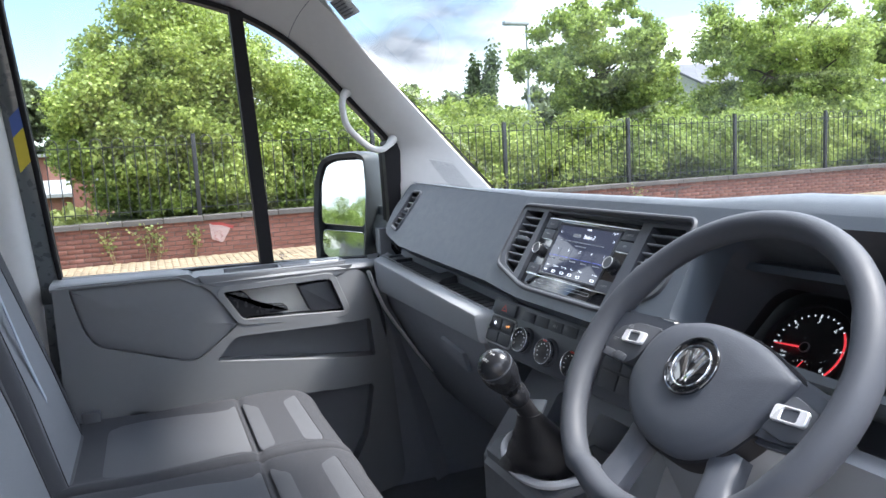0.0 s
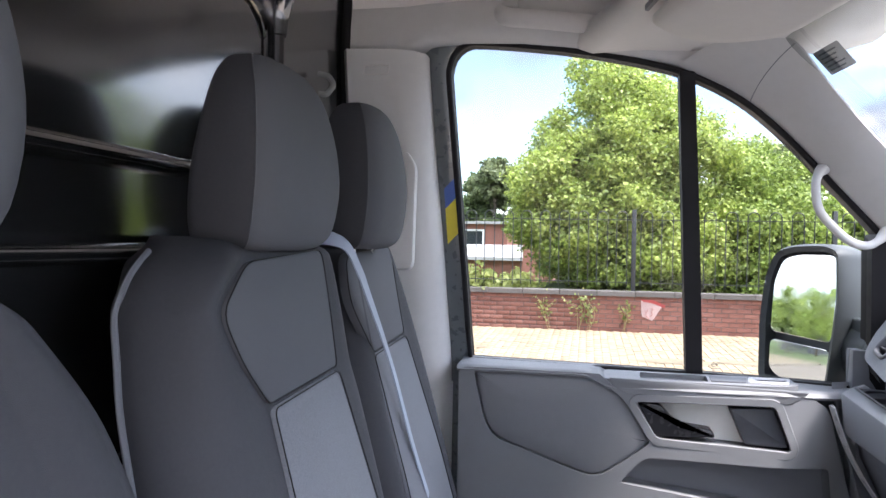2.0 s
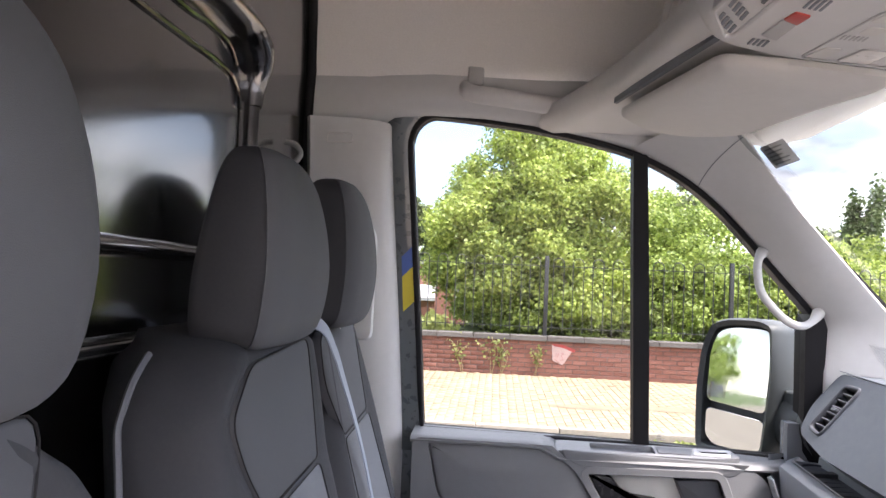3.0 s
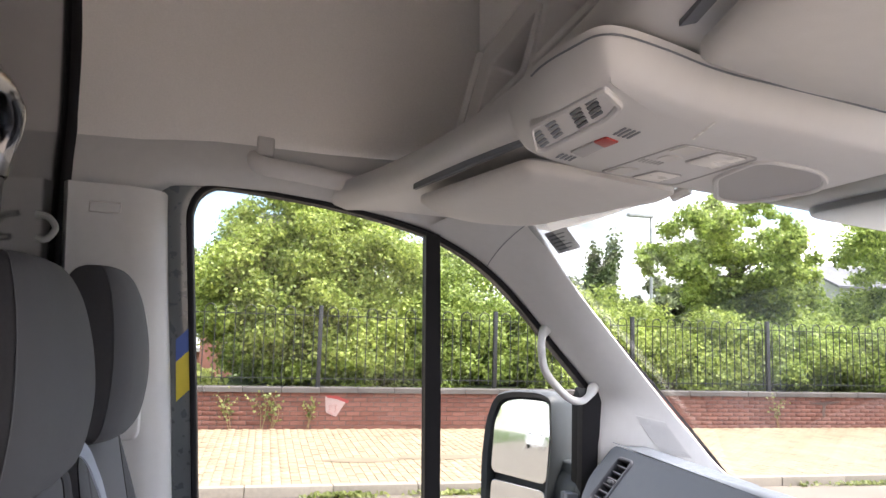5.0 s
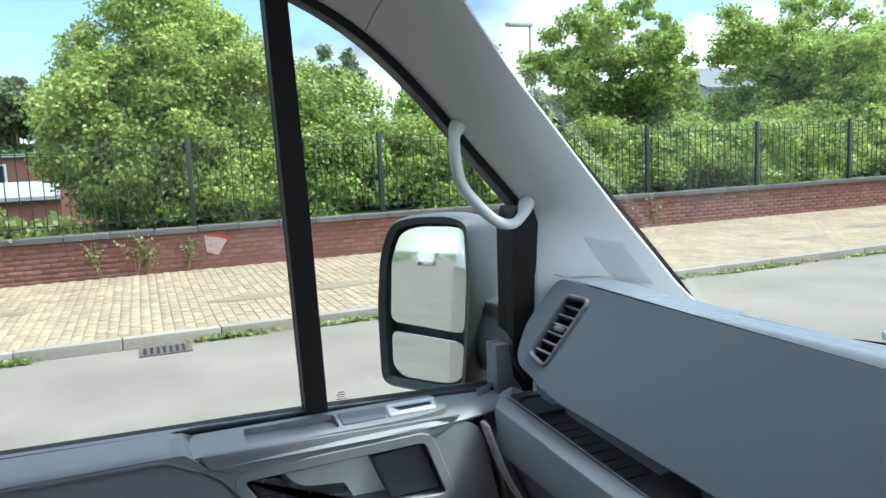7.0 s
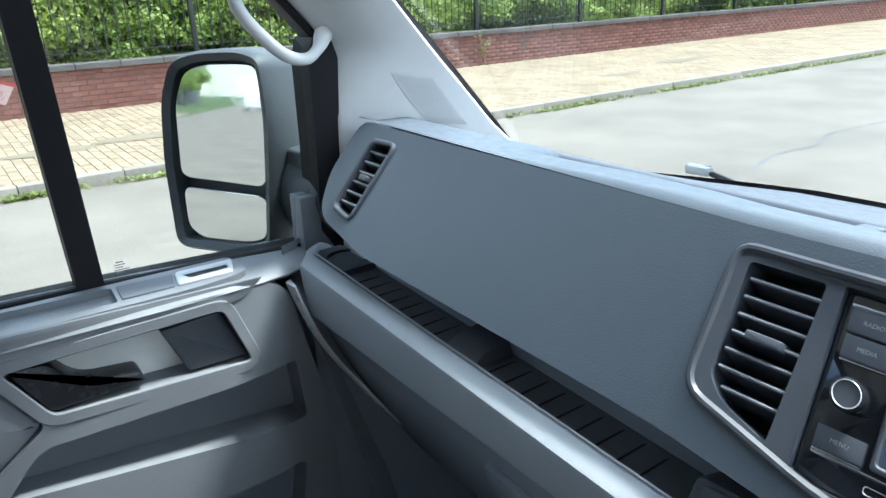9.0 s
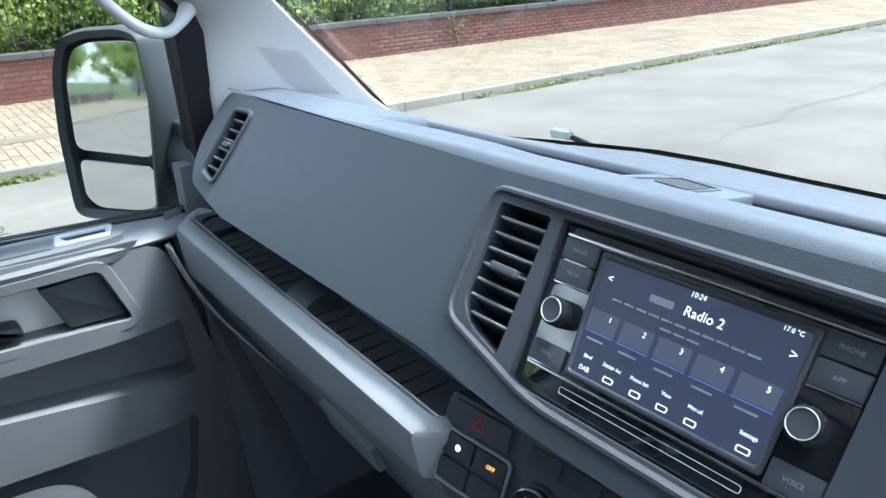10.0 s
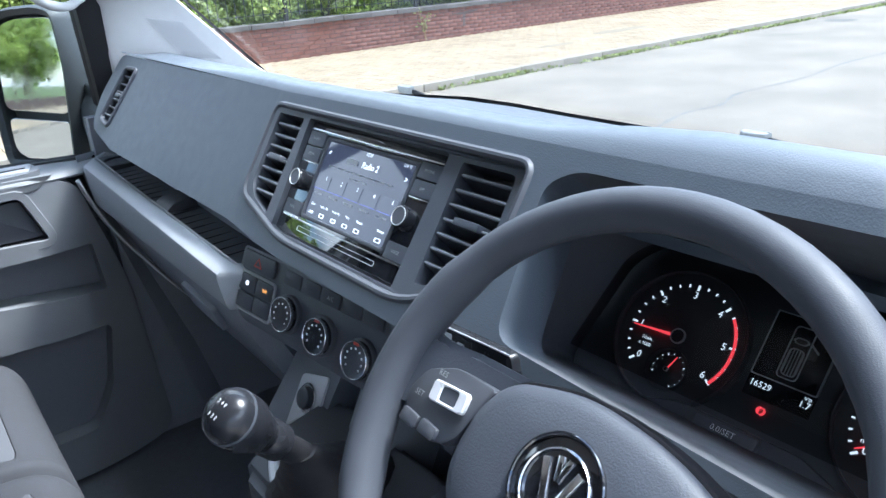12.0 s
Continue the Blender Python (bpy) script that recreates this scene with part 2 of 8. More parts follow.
M["leaf_dark"] = leaf_material("dark_leaf", (0.085, 0.135, 0.045), (0.20, 0.27, 0.10))
M["leaf_far"] = leaf_material("far_leaf", (0.16, 0.20, 0.10), (0.32, 0.37, 0.19))
M["grass"] = leaf_material("grass_blade", (0.19, 0.26, 0.05), (0.42, 0.46, 0.16))
M["bark"] = material("bark", (0.10, 0.08, 0.06), 0.95, vary=0.4, big=5, fine=40, bump=0.8, bscale=60)
M["stem"] = material("weed_stem", (0.30, 0.24, 0.12), 0.8, vary=0.3)
M["render"] = material("pale_render", (0.55, 0.54, 0.52), 0.9, vary=0.1, big=0.8, fine=10)
M["slate"] = material("roof_slate", (0.14, 0.14, 0.15), 0.8, vary=0.25, big=2, fine=15)
M["flatroof"] = material("flat_roof_felt", (0.30, 0.295, 0.29), 0.9, vary=0.12, big=0.8, fine=8)
M["far_brick"] = material("far_brick", (0.24, 0.10, 0.075), 0.9, vary=0.25, big=1, fine=12)
M["pane"] = material("dark_pane", (0.03, 0.035, 0.04), 0.08, vary=0.2)
M["upvc"] = material("white_frame", (0.78, 0.78, 0.77), 0.4, vary=0.04)
M["galv"] = material("galvanised_steel", (0.36, 0.37, 0.37), 0.5, 0.5, vary=0.15)
M["spray_w"] = material("white_spray_paint", (0.42, 0.31, 0.29), 0.8, vary=0.2, big=6, fine=40)
M["spray_r"] = material("red_spray_paint", (0.36, 0.06, 0.055), 0.8, vary=0.25, big=6, fine=40)
M["stain"] = material("damp_stain", (0.20, 0.16, 0.105), 0.75, vary=0.3, big=3, fine=25)
M["van_white"] = material("white_van_paint", (0.75, 0.76, 0.77), 0.3, vary=0.03, coat=0.5)
M["yellow"] = material("yellow_reflection", (0.62, 0.52, 0.05), 0.4, vary=0.1)
M["blue"] = material("blue_reflection", (0.06, 0.12, 0.38), 0.4, vary=0.1)


# ---- building helpers ----
def finish(me, smooth=35):
    if smooth:
        me.polygons.foreach_set("use_smooth", [True] * len(me.polygons))
        me.set_sharp_from_angle(angle=radians(smooth))
    me.update()


def thing(name, label, category, at=(0, 0, 0), group="", kind=""):
    ob = new(name)
    ob.location = at
    ob.empty_display_size = 0.05
    bpy.context.view_layer.update()
    return tagged(ob, label, category, group, kind)


def root_place(ob):
    p = Vector((0, 0, 0))
    while ob is not None:
        p += ob.location
        ob = ob.parent
    return p


def part(name, bm, mat, parent=None, label="", smooth=35):
    """Links a bmesh, built in world places, as one mesh under a thing or a part."""
    me = bpy.data.meshes.new(name)
    if parent is not None:
        bmesh.ops.translate(bm, verts=bm.verts, vec=-root_place(parent))
    bmesh.ops.recalc_face_normals(bm, faces=bm.faces)
    bm.to_mesh(me)
    bm.free()
    me.materials.append(M[mat])
    finish(me, smooth)
    ob = new(name, me)
    if parent is not None:
        ob.parent = parent
    if label:
        tagged(ob, label)
    return ob


def inward(ob, centre=(0.2, 0.0, 1.6)):
    """Turns a pane's faces towards the cab."""
    bm = bmesh.new()
    bm.from_mesh(ob.data)
    c = Vector(centre) - root_place(ob)
    bmesh.ops.reverse_faces(bm, faces=[f for f in bm.faces if f.normal.dot(c - f.calc_center_median()) < 0])
    bm.to_mesh(ob.data)
    bm.free()
    ob.visible_shadow = False
    return ob


def solo(name, bm, mat, label, category, group="", kind="", smooth=35):
    return tagged(part(name, bm, mat, None, "", smooth), label, category, group, kind)


def arr_part(name, verts, faces, mat, parent=None, kind="", smooth=0):
    me = bpy.data.meshes.new(name)
    verts = np.asarray(verts, dtype=np.float32)
    if parent is not None:
        verts = verts - np.array(root_place(parent), dtype=np.float32)
    faces = np.asarray(faces, dtype=np.int32)
    k = faces.shape[1]
    me.vertices.add(len(verts))
    me.vertices.foreach_set("co", verts.ravel())
    me.loops.add(faces.size)
    me.loops.foreach_set("vertex_index", faces.ravel())
    me.polygons.add(len(faces))
    me.polygons.foreach_set("loop_start", np.arange(len(faces), dtype=np.int32) * k)
    me.update(calc_edges=True)
    me.materials.append(M[mat])
    if smooth:
        finish(me, smooth)
    ob = new(name, me)
    if parent is not None:
        ob.parent = parent
    return tagged(ob, kind=kind)


def ring(bm, pts):
    return [bm.verts.new(p) for p in pts]


def bridge(bm, a, b, closed=True):
    n = len(a)
    for i in range(n if closed else n - 1):
        j = (i + 1) % n
        bm.faces.new((a[i], a[j], b[j], b[i]))


def loft(bm, rings, closed=True, caps=True):
    rs = [ring(bm, r) for r in rings]
    for a, b in zip(rs, rs[1:]):
        bridge(bm, a, b, closed)
    if caps and closed:
        bm.faces.new(rs[0][::-1])
        bm.faces.new(rs[-1])
    return rs


def rrect(u0, u1, v0, v1, r, n=4):
    pts = []
    for cu, cv, a0 in ((u1 - r, v1 - r, 0), (u0 + r, v1 - r, 90), (u0 + r, v0 + r, 180), (u1 - r, v0 + r, 270)):
        for k in range(n + 1):
            a = radians(a0 + 90 * k / n)
            pts.append((cu + r * math.cos(a), cv + r * math.sin(a)))
    return pts


def rpoly(pts, r, n=4):
    """A polygon with rounded corners; r one radius or one for each corner."""
    out = []
    rr = r if isinstance(r, (list, tuple)) else [r] * len(pts)
    for i, p in enumerate(pts):
        p, a, b = Vector(p), Vector(pts[i - 1]), Vector(pts[(i + 1) % len(pts)])
        da, db = (a - p), (b - p)
        k = min(rr[i], da.length * 0.45, db.length * 0.45)
        s, e = p + da.normalized() * k, p + db.normalized() * k
        for j in range(n + 1):
            t = j / n
            out.append(tuple(s * (1 - t) ** 2 + p * 2 * t * (1 - t) + e * t * t))
    return out


def inset(pts, d):
    """Moves a polygon inwards by d."""
    n = len(pts)
    area = sum(pts[i - 1][0] * pts[i][1] - pts[i][0] * pts[i - 1][1] for i in range(n))
    s = 1 if area > 0 else -1
    out = []
    for i in range(n):
        p, a, b = Vector(pts[i]), Vector(pts[i - 1]), Vector(pts[(i + 1) % n])
        t = ((p - a).normalized() + (b - p).normalized())
        t = t.normalized() if t.length > 1e-6 else (b - a).normalized()
        out.append((p.x - s * t.y * d, p.y + s * t.x * d))
    return out


def slab(bm, pts, fn, d0, d1, bev=0.0, back=False):
    """A plate with outline pts, from depth d0 to d1, its front edge bevelled. fn(u, v, d) gives the place."""
    rings = [[fn(u, v, d0) for u, v in pts]]
    if bev:
        step = bev if d1 > d0 else -bev
        rings.append([fn(u, v, d1 - step) for u, v in pts])
        mid = inset(pts, bev * 0.3)
        rings.append([fn(u, v, d1 - step * 0.3) for u, v in mid])
        rings.append([fn(u, v, d1) for u, v in inset(pts, bev)])
    else:
        rings.append([fn(u, v, d1) for u, v in pts])
    loft(bm, rings, caps=False)
    bm.verts.ensure_lookup_table()
    n = len(pts)
    bm.faces.new(bm.verts[-n:])
    if back:
        first = len(bm.verts) - n * len(rings)
        bm.faces.new([bm.verts[first + i] for i in range(n)][::-1])


def frame_slab(bm, outer, inner, fn, d0, d1, bev=0.0):
    """A frame between two outlines with the same number of points."""
    step = bev if d1 > d0 else -bev
    rings = [[fn(u, v, d0) for u, v in outer], [fn(u, v, d1 - step) for u, v in outer], [fn(u, v, d1) for u, v in inset(outer, bev)],
             [fn(u, v, d1) for u, v in inset(inner, -bev)], [fn(u, v, d1 - step) for u, v in inner], [fn(u, v, d0) for u, v in inner]]
    loft(bm, rings, caps=False)


def holed(bm, outer, holes, fn, d0, d1):
    """A plate with holes through it, with walls down to d0."""
    loops = [outer] + holes
    tops = []
    for pts in loops:
        top = ring(bm, [fn(u, v, d1) for u, v in pts])
        low = ring(bm, [fn(u, v, d0) for u, v in pts])
        bridge(bm, top, low)
        tops += top
    for a, b, c in tessellate_polygon([[Vector((u, v, 0)) for u, v in pts] for pts in loops]):
        try:
            bm.faces.new((tops[a], tops[b], tops[c]))
        except ValueError:
            pass


def box(bm, x0, x1, y0, y1, z0, z1, bev=0.0):
    r = bmesh.ops.create_cube(bm, size=1.0)["verts"]
    for v in r:
        v.co = Vector((x0 + (v.co.x + 0.5) * (x1 - x0), y0 + (v.co.y + 0.5) * (y1 - y0), z0 + (v.co.z + 0.5) * (z1 - z0)))
    if bev:
        es = {e for v in r for e in v.link_edges}
        bmesh.ops.bevel(bm, geom=list(es), offset=bev, segments=2, affect="EDGES", profile=0.6)


def tube(bm, path, radius, seg=10, caps=True, flat=1.0):
    """A round bar along a path; radius one number or one for each point."""
    path = [Vector(p) for p in path]
    rad = radius if isinstance(radius, (list, tuple)) else [radius] * len(path)
    rings = []
    side = None
    for i, p in enumerate(path):
        d = (path[min(i + 1, len(path) - 1)] - path[max(i - 1, 0)]).normalized()
        if side is None:
            side = d.cross(Vector((0, 0, 1)) if abs(d.z) < 0.95 else Vector((1, 0, 0)))
        else:
            side = side - d * side.dot(d)
        side.normalize()
        other = side.cross(d).normalized()
        rings.append([p + (side * math.cos(2 * math.pi * k / seg) + other * math.sin(2 * math.pi * k / seg) * flat) * rad[i] for k in range(seg)])
    loft(bm, rings, caps=caps)


def curve_pts(pts, n=8):
    """A smooth line through points (Catmull-Rom)."""
    P = [Vector(p) for p in pts]
    P = [P[0] * 2 - P[1]] + P + [P[-1] * 2 - P[-2]]
    out = []
    for i in range(1, len(P) - 2):
        for k in range(n):
            t = k / n
            a, b, c, d = P[i - 1], P[i], P[i + 1], P[i + 2]
            out.append(0.5 * ((2 * b) + (c - a) * t + (2 * a - 5 * b + 4 * c - d) * t * t + (3 * b - a - 3 * c + d) * t ** 3))
    out.append(P[-2])
    return out


def smooth_rows(rows, n=3):
    """More rows between given ones, each point running smoothly along."""
    cols = [curve_pts([r[k] for r in rows], n) for k in range(len(rows[0]))]
    return [list(r) for r in zip(*cols)]


def disc(bm, fn, cu, cv, r, d0, d1, seg=32, bev=0.0):
    slab(bm, [(cu + r * math.cos(2 * math.pi * k / seg), cv + r * math.sin(2 * math.pi * k / seg)) for k in range(seg)], fn, d0, d1, bev)


def circ(cu, cv, r, seg=32, a0=0.0):
    return [(cu + r * math.cos(a0 + 2 * math.pi * k / seg), cv + r * math.sin(a0 + 2 * math.pi * k / seg)) for k in range(seg)]


def plane_fn(origin, right, up):
    o, r, u = Vector(origin), Vector(right).normalized(), Vector(up).normalized()
    n = r.cross(u)
    f = lambda h, v, d=0.0: o + r * h + u * v + n * d
    f.matrix = lambda h, v, d: Matrix.Translation(o + r * h + u * v + n * d) @ Matrix((r, u, n)).transposed().to_4x4()
    return f


def letters(name, text, size, fn, h, v, d, mat, parent, align="CENTER"):
    cu = bpy.data.curves.new(name, "FONT")
    cu.body, cu.size, cu.align_x, cu.align_y = text, size, align, "CENTER"
    cu.resolution_u = 2
    tmp = bpy.data.objects.new(name, cu)
    me = bpy.data.meshes.new_from_object(tmp)
    bpy.data.objects.remove(tmp)
    m = Matrix.Translation(-root_place(parent)) @ fn.matrix(h, v, d)
    me.transform(m)
    me.materials.clear()
    me.materials.append(M[mat])
    ob = new(name, me)
    ob.parent = parent
    return ob

# ---- street: ground, road, pavement ----
KERB_Y, WALL_Y = 7.30, 11.50
bm = bmesh.new()
box(bm, -1500, 1500, -1500, 1500, -0.6, -0.05)
solo("ground", bm, "soil", "grassy open ground reaching the horizon", "ground", kind="structure", smooth=0)
bm = bmesh.new()
box(bm, -160, 200, -12.1, KERB_Y + 0.02, -0.3, 0.0)
road = solo("road", bm, "asphalt", "pale worn asphalt street beside the kerb", "road", kind="structure", smooth=0)
# cracks run along the far lane
rng = random.Random(5)
for pts, w in (([(6.2, 3.55), (7.0, 3.75), (7.6, 3.70), (8.3, 3.9), (9.6, 3.82), (11.0, 3.95), (13.0, 3.9), (17.0, 4.05), (24.0, 4.0)], 0.035),):
    line = curve_pts([(x, y, 0.004) for x, y in pts], 10)
    bm = bmesh.new()
    prev = None
    for p in line:
        k = w * rng.uniform(0.3, 1.0)
        a, b = bm.verts.new(p + Vector((0, -k, 0))), bm.verts.new(p + Vector((rng.uniform(-.03, .03), k, 0)))
        if prev:
            bm.faces.new((prev[0], a, b, prev[1]))
        prev = (a, b)
    part("road_crack", bm, "crack", road, "dark mended crack in the asphalt", 0)
bm = bmesh.new()
bmesh.ops.create_circle(bm, cap_ends=True, segments=24, radius=0.32, matrix=pose(16.6, 6.6, 0.004))
part("manhole_cover", bm, "cast", road, "rusty round manhole cover", 0)

bm = bmesh.new()
ZP = lambda y: 0.105 + 0.06 * (y - KERB_Y) / (WALL_Y - KERB_Y)
loft(bm, [[(x, KERB_Y + 0.125, -0.2), (x, WALL_Y + 0.05, -0.2), (x, WALL_Y + 0.05, ZP(WALL_Y) - 0.008), (x, KERB_Y + 0.125, ZP(KERB_Y) - 0.008)] for x in (-60, 120)])
pavement = solo("pavement", bm, "joint", "buff block-paved footway along the wall", "pavement", kind="structure", smooth=0)

# unseen plain wall added to cut the sky light from the driver's side
bm = bmesh.new()
box(bm, -70, 90, -12.0, -11.0, -0.1, 7.0)
solo("wall_street", bm, "render", "plain pale wall, unseen, added to cut sky light from the driver's side", "building", kind="structure", smooth=0)

# damp patches on the blocks
for cx, cy, a, b in ((1.25, 8.75, 0.5, 0.16), (2.35, 8.9, 0.65, 0.17), (-1.6, 9.3, 0.5, 0.14), (12.6, 9.1, 0.9, 0.2), (10.2, 8.6, 0.5, 0.12)):
    bm = bmesh.new()
    pts = [(cx + a * math.cos(t) * (1 + 0.35 * noise.noise((math.cos(t) * 2 + cx, math.sin(t) * 2, 1))), cy + b * math.sin(t) * (1 + 0.35 * noise.noise((math.cos(t) * 2, math.sin(t) * 2 + cx, 5)))) for t in [k * math.pi / 14 for k in range(28)]]
    bm.faces.new(ring(bm, [(x, y, ZP(y) + 0.006) for x, y in pts]))
    part("damp_patch", bm, "stain", pavement, "darker damp patch on the blocks", 0)

# storm drain at the kerb
drain = thing("storm_drain", "rusty cast-iron gully grate with slots in the road", "drain", (0.25, 7.08, 0.0))
FD = plane_fn((0.25, 7.08, 0.006), (1, 0, 0), (0, 1, 0))
bm = bmesh.new()
holes = [rpoly([(-0.20 + 0.057 * k, -0.13), (-0.172 + 0.057 * k, -0.13), (-0.172 + 0.057 * k, 0.13), (-0.20 + 0.057 * k, 0.13)], 0.008, 2) for k in range(7)]
holed(bm, rrect(-0.235, 0.235, -0.165, 0.165, 0.01, 2), holes, FD, -0.02, 0.006)
part("grate", bm, "cast", drain)
bm = bmesh.new()
# near-black sheet just under the grate in place of the shaft's shade
slab(bm, rrect(-0.23, 0.23, -0.16, 0.16, 0.01, 2), FD, -0.004, -0.002)
part("shaft", bm, "void", drain)


# ---- vegetation ----
def leaf_cloud(points, normals, size, rs, spread=0.7):
    """Folded leaves at points, facing roughly along the normals."""
    n = len(points)
    nrm = normals + rs.normal(size=(n, 3)) * spread
    nrm /= np.linalg.norm(nrm, axis=1)[:, None] + 1e-9
    t = np.cross(nrm, rs.normal(size=(n, 3)))
    t /= np.linalg.norm(t, axis=1)[:, None] + 1e-9
    s = np.cross(nrm, t)
    L = (size * rs.uniform(0.6, 1.35, n))[:, None]
    base, tip = points - t * L * 0.5, points + t * L * 0.5 - nrm * L * 0.18
    left, right = points + s * L * 0.42 + nrm * L * 0.08 - t * L * .08, points - s * L * 0.42 + nrm * L * 0.08 - t * L * .08
    v = np.stack([base, left, tip, right], 1).reshape(-1, 3)
    k = np.arange(n) * 4
    f = np.concatenate([np.stack([k, k + 1, k + 2], 1), np.stack([k, k + 2, k + 3], 1)])
    return v, f


def blob_points(blobs, n, rs, low=-1e9, shell=0.35, rough=0.28):
    """Points through the outer shells of lumpy ellipsoids."""
    vol = np.array([b[1][0] * b[1][1] + b[1][1] * b[1][2] + b[1][0] * b[1][2] for b in blobs])
    P, Nn = [], []
    for (c, r), k in zip(blobs, (n * vol / vol.sum()).astype(int)):
        d = rs.normal(size=(k, 3))
        d /= np.linalg.norm(d, axis=1)[:, None]
        lump = np.array([noise.fractal(Vector(q * 2.6) + Vector(c), 1.0, 2.0, 3) for q in d])
        rad = (1 + rough * lump) * (1 - shell * rs.random(k) ** 1.6)
        p = np.array(c) + d * np.array(r) * rad[:, None]
        keep = p[:, 2] > low
        P.append(p[keep])
        Nn.append((d / np.array(r) * min(r) + np.array([0, 0, 0.35]))[keep])
    return np.concatenate(P), np.concatenate(Nn)


def shrub(name, label, blobs, n, size, mat, seed, low=0.75, stems=4):
    rs = np.random.RandomState(seed)
    c = np.mean([b[0] for b in blobs], 0)
    t = thing(name, label, "shrub", (c[0], c[1], low))
    for _ in range(stems):
        bm = bmesh.new()
        b = blobs[rs.randint(len(blobs))]
        x, y = b[0][0] + rs.uniform(-.4, .4), b[0][1] + rs.uniform(-.3, .3)
        tube(bm, [(x, y, low - 0.1), (x + rs.uniform(-.15, .15), y, (low + b[0][2]) / 2), (b[0][0] + rs.uniform(-.3, .3), b[0][1], b[0][2] + b[1][2] * 0.5)], [0.05, 0.04, 0.015], 6)
        part("stem", bm, "bark", t)
    clumps = []
    for c_, r_ in blobs:
        k = max(6, int(9 * (r_[0] * r_[1] + r_[1] * r_[2] + r_[0] * r_[2])))
        d_ = rs.normal(size=(k, 3))
        d_ /= np.linalg.norm(d_, axis=1)[:, None]
        for q_ in d_:
            s_ = rs.uniform(0.20, 0.40)
            g_ = rs.uniform(0.72, 1.02)
            clumps.append((tuple(np.array(c_) + q_ * np.array(r_) * g_), (s_ * 1.15, s_ * 1.15, s_ * 0.85)))
    p1, n1 = blob_points(clumps, int(n * 0.8), rs, low, 0.5, 0.5)
    p2, n2 = blob_points(blobs, int(n * 0.25), rs, low, 0.5)
    p, nr = np.concatenate([p1, p2]), np.concatenate([n1, n2])
    v, f = leaf_cloud(p, nr, size, rs)
    arr_part("foliage", v, f, mat, t)
    return t


def tree(name, label, base, height, crown, n, size, mat, seed, trunk=0.14, clumps=26, category="tree", cs=(0.16, 0.36)):
    """Tapered trunk, limbs, and a crown of leaf clumps with gaps. crown: centre height, radii."""
    rs = np.random.RandomState(seed)
    t = thing(name, label, category, base)
    B = Vector(base)
    cz, rx, ry, rz = crown
    top = B + Vector((rs.uniform(-.2, .2), rs.uniform(-.2, .2), height * 0.86))
    bm = bmesh.new()
    mid = B.lerp(top, 0.5) + Vector((rs.uniform(-.12, .12), rs.uniform(-.12, .12), 0))
    tube(bm, curve_pts([B - Vector((0, 0, .2)), B.lerp(mid, 0.5), mid, top], 4), [trunk * (1 - 0.9 * k / 12) for k in range(13)], 8)
    part("trunk", bm, "bark", t)
    blobs = []
    for k in range(clumps):
        d = rs.normal(size=3)
        d /= np.linalg.norm(d)
        q = np.array([B.x, B.y, B.z + cz]) + d * np.array([rx, ry, rz]) * rs.uniform(0.30, 1.10)
        s = rs.uniform(*cs)
        blobs.append((tuple(q), (rx * s, ry * s, rz * s * 0.85)))
    for q, r in blobs[:14]:
        bm = bmesh.new()
        start = B.lerp(top, rs.uniform(0.35, 0.8))
        q = Vector(q)
        tube(bm, [start, start.lerp(q, 0.5) + Vector((0, 0, 0.1)), q], [trunk * 0.3, trunk * 0.2, trunk * 0.06], 5)
        part("limb", bm, "bark", t)
    p, nr = blob_points(blobs, n, rs, shell=0.9, rough=0.6)
    v, f = leaf_cloud(p, nr, size, rs, 0.9)
    arr_part("crown", v, f, mat, t)
    return t


# planted bank behind the wall
bm = bmesh.new()
rs = np.random.RandomState(3)
xs, ys = np.linspace(-60, 110, 120), [WALL_Y + 0.19, 12.2, 13.5, 15.0, 18.0, 24.0, 30.0]
zs = [0.72, 0.74, 0.8, 0.7, 0.4, 0.1, -0.06]
grid = [[bm.verts.new((x, y, z + (rs.uniform(-.05, .05) if 0 < j < 6 else 0))) for x in xs] for j, (y, z) in enumerate(zip(ys, zs))]
for a, b in zip(grid, grid[1:]):
    for i in range(len(xs) - 1):
        bm.faces.new((a[i], a[i + 1], b[i + 1], b[i]))
bank = solo("ground_bank", bm, "soil", "overgrown earth bank behind the brick wall", "ground", kind="structure", smooth=60)

shrub("ivy_shrub", "tall ivy-covered bush crowding the railings", [((0.55, 13.5, 3.0), (1.35, 1.3, 2.0)), ((0.2, 13.3, 2.1), (1.45, 1.35, 1.5)), ((1.75, 13.3, 2.4), (1.25, 1.3, 1.75)), ((1.3, 12.7, 1.55), (1.7, 0.85, 1.0)),
      ((0.9, 13.4, 4.2), (0.75, 0.8, 0.85)), ((-0.35, 13.3, 2.6), (0.8, 0.8, 1.0))], 215000, 0.064, "ivy", 11)
shrub("ivy_shrub", "lower rounded bush behind the railings", [((3.4, 13.6, 2.2), (1.25, 1.1, 1.3)), ((2.9, 13.0, 1.6), (1.3, 0.8, 1.0)), ((4.5, 13.4, 1.5), (1.2, 0.9, 0.9))], 80000, 0.064, "leaf", 12)
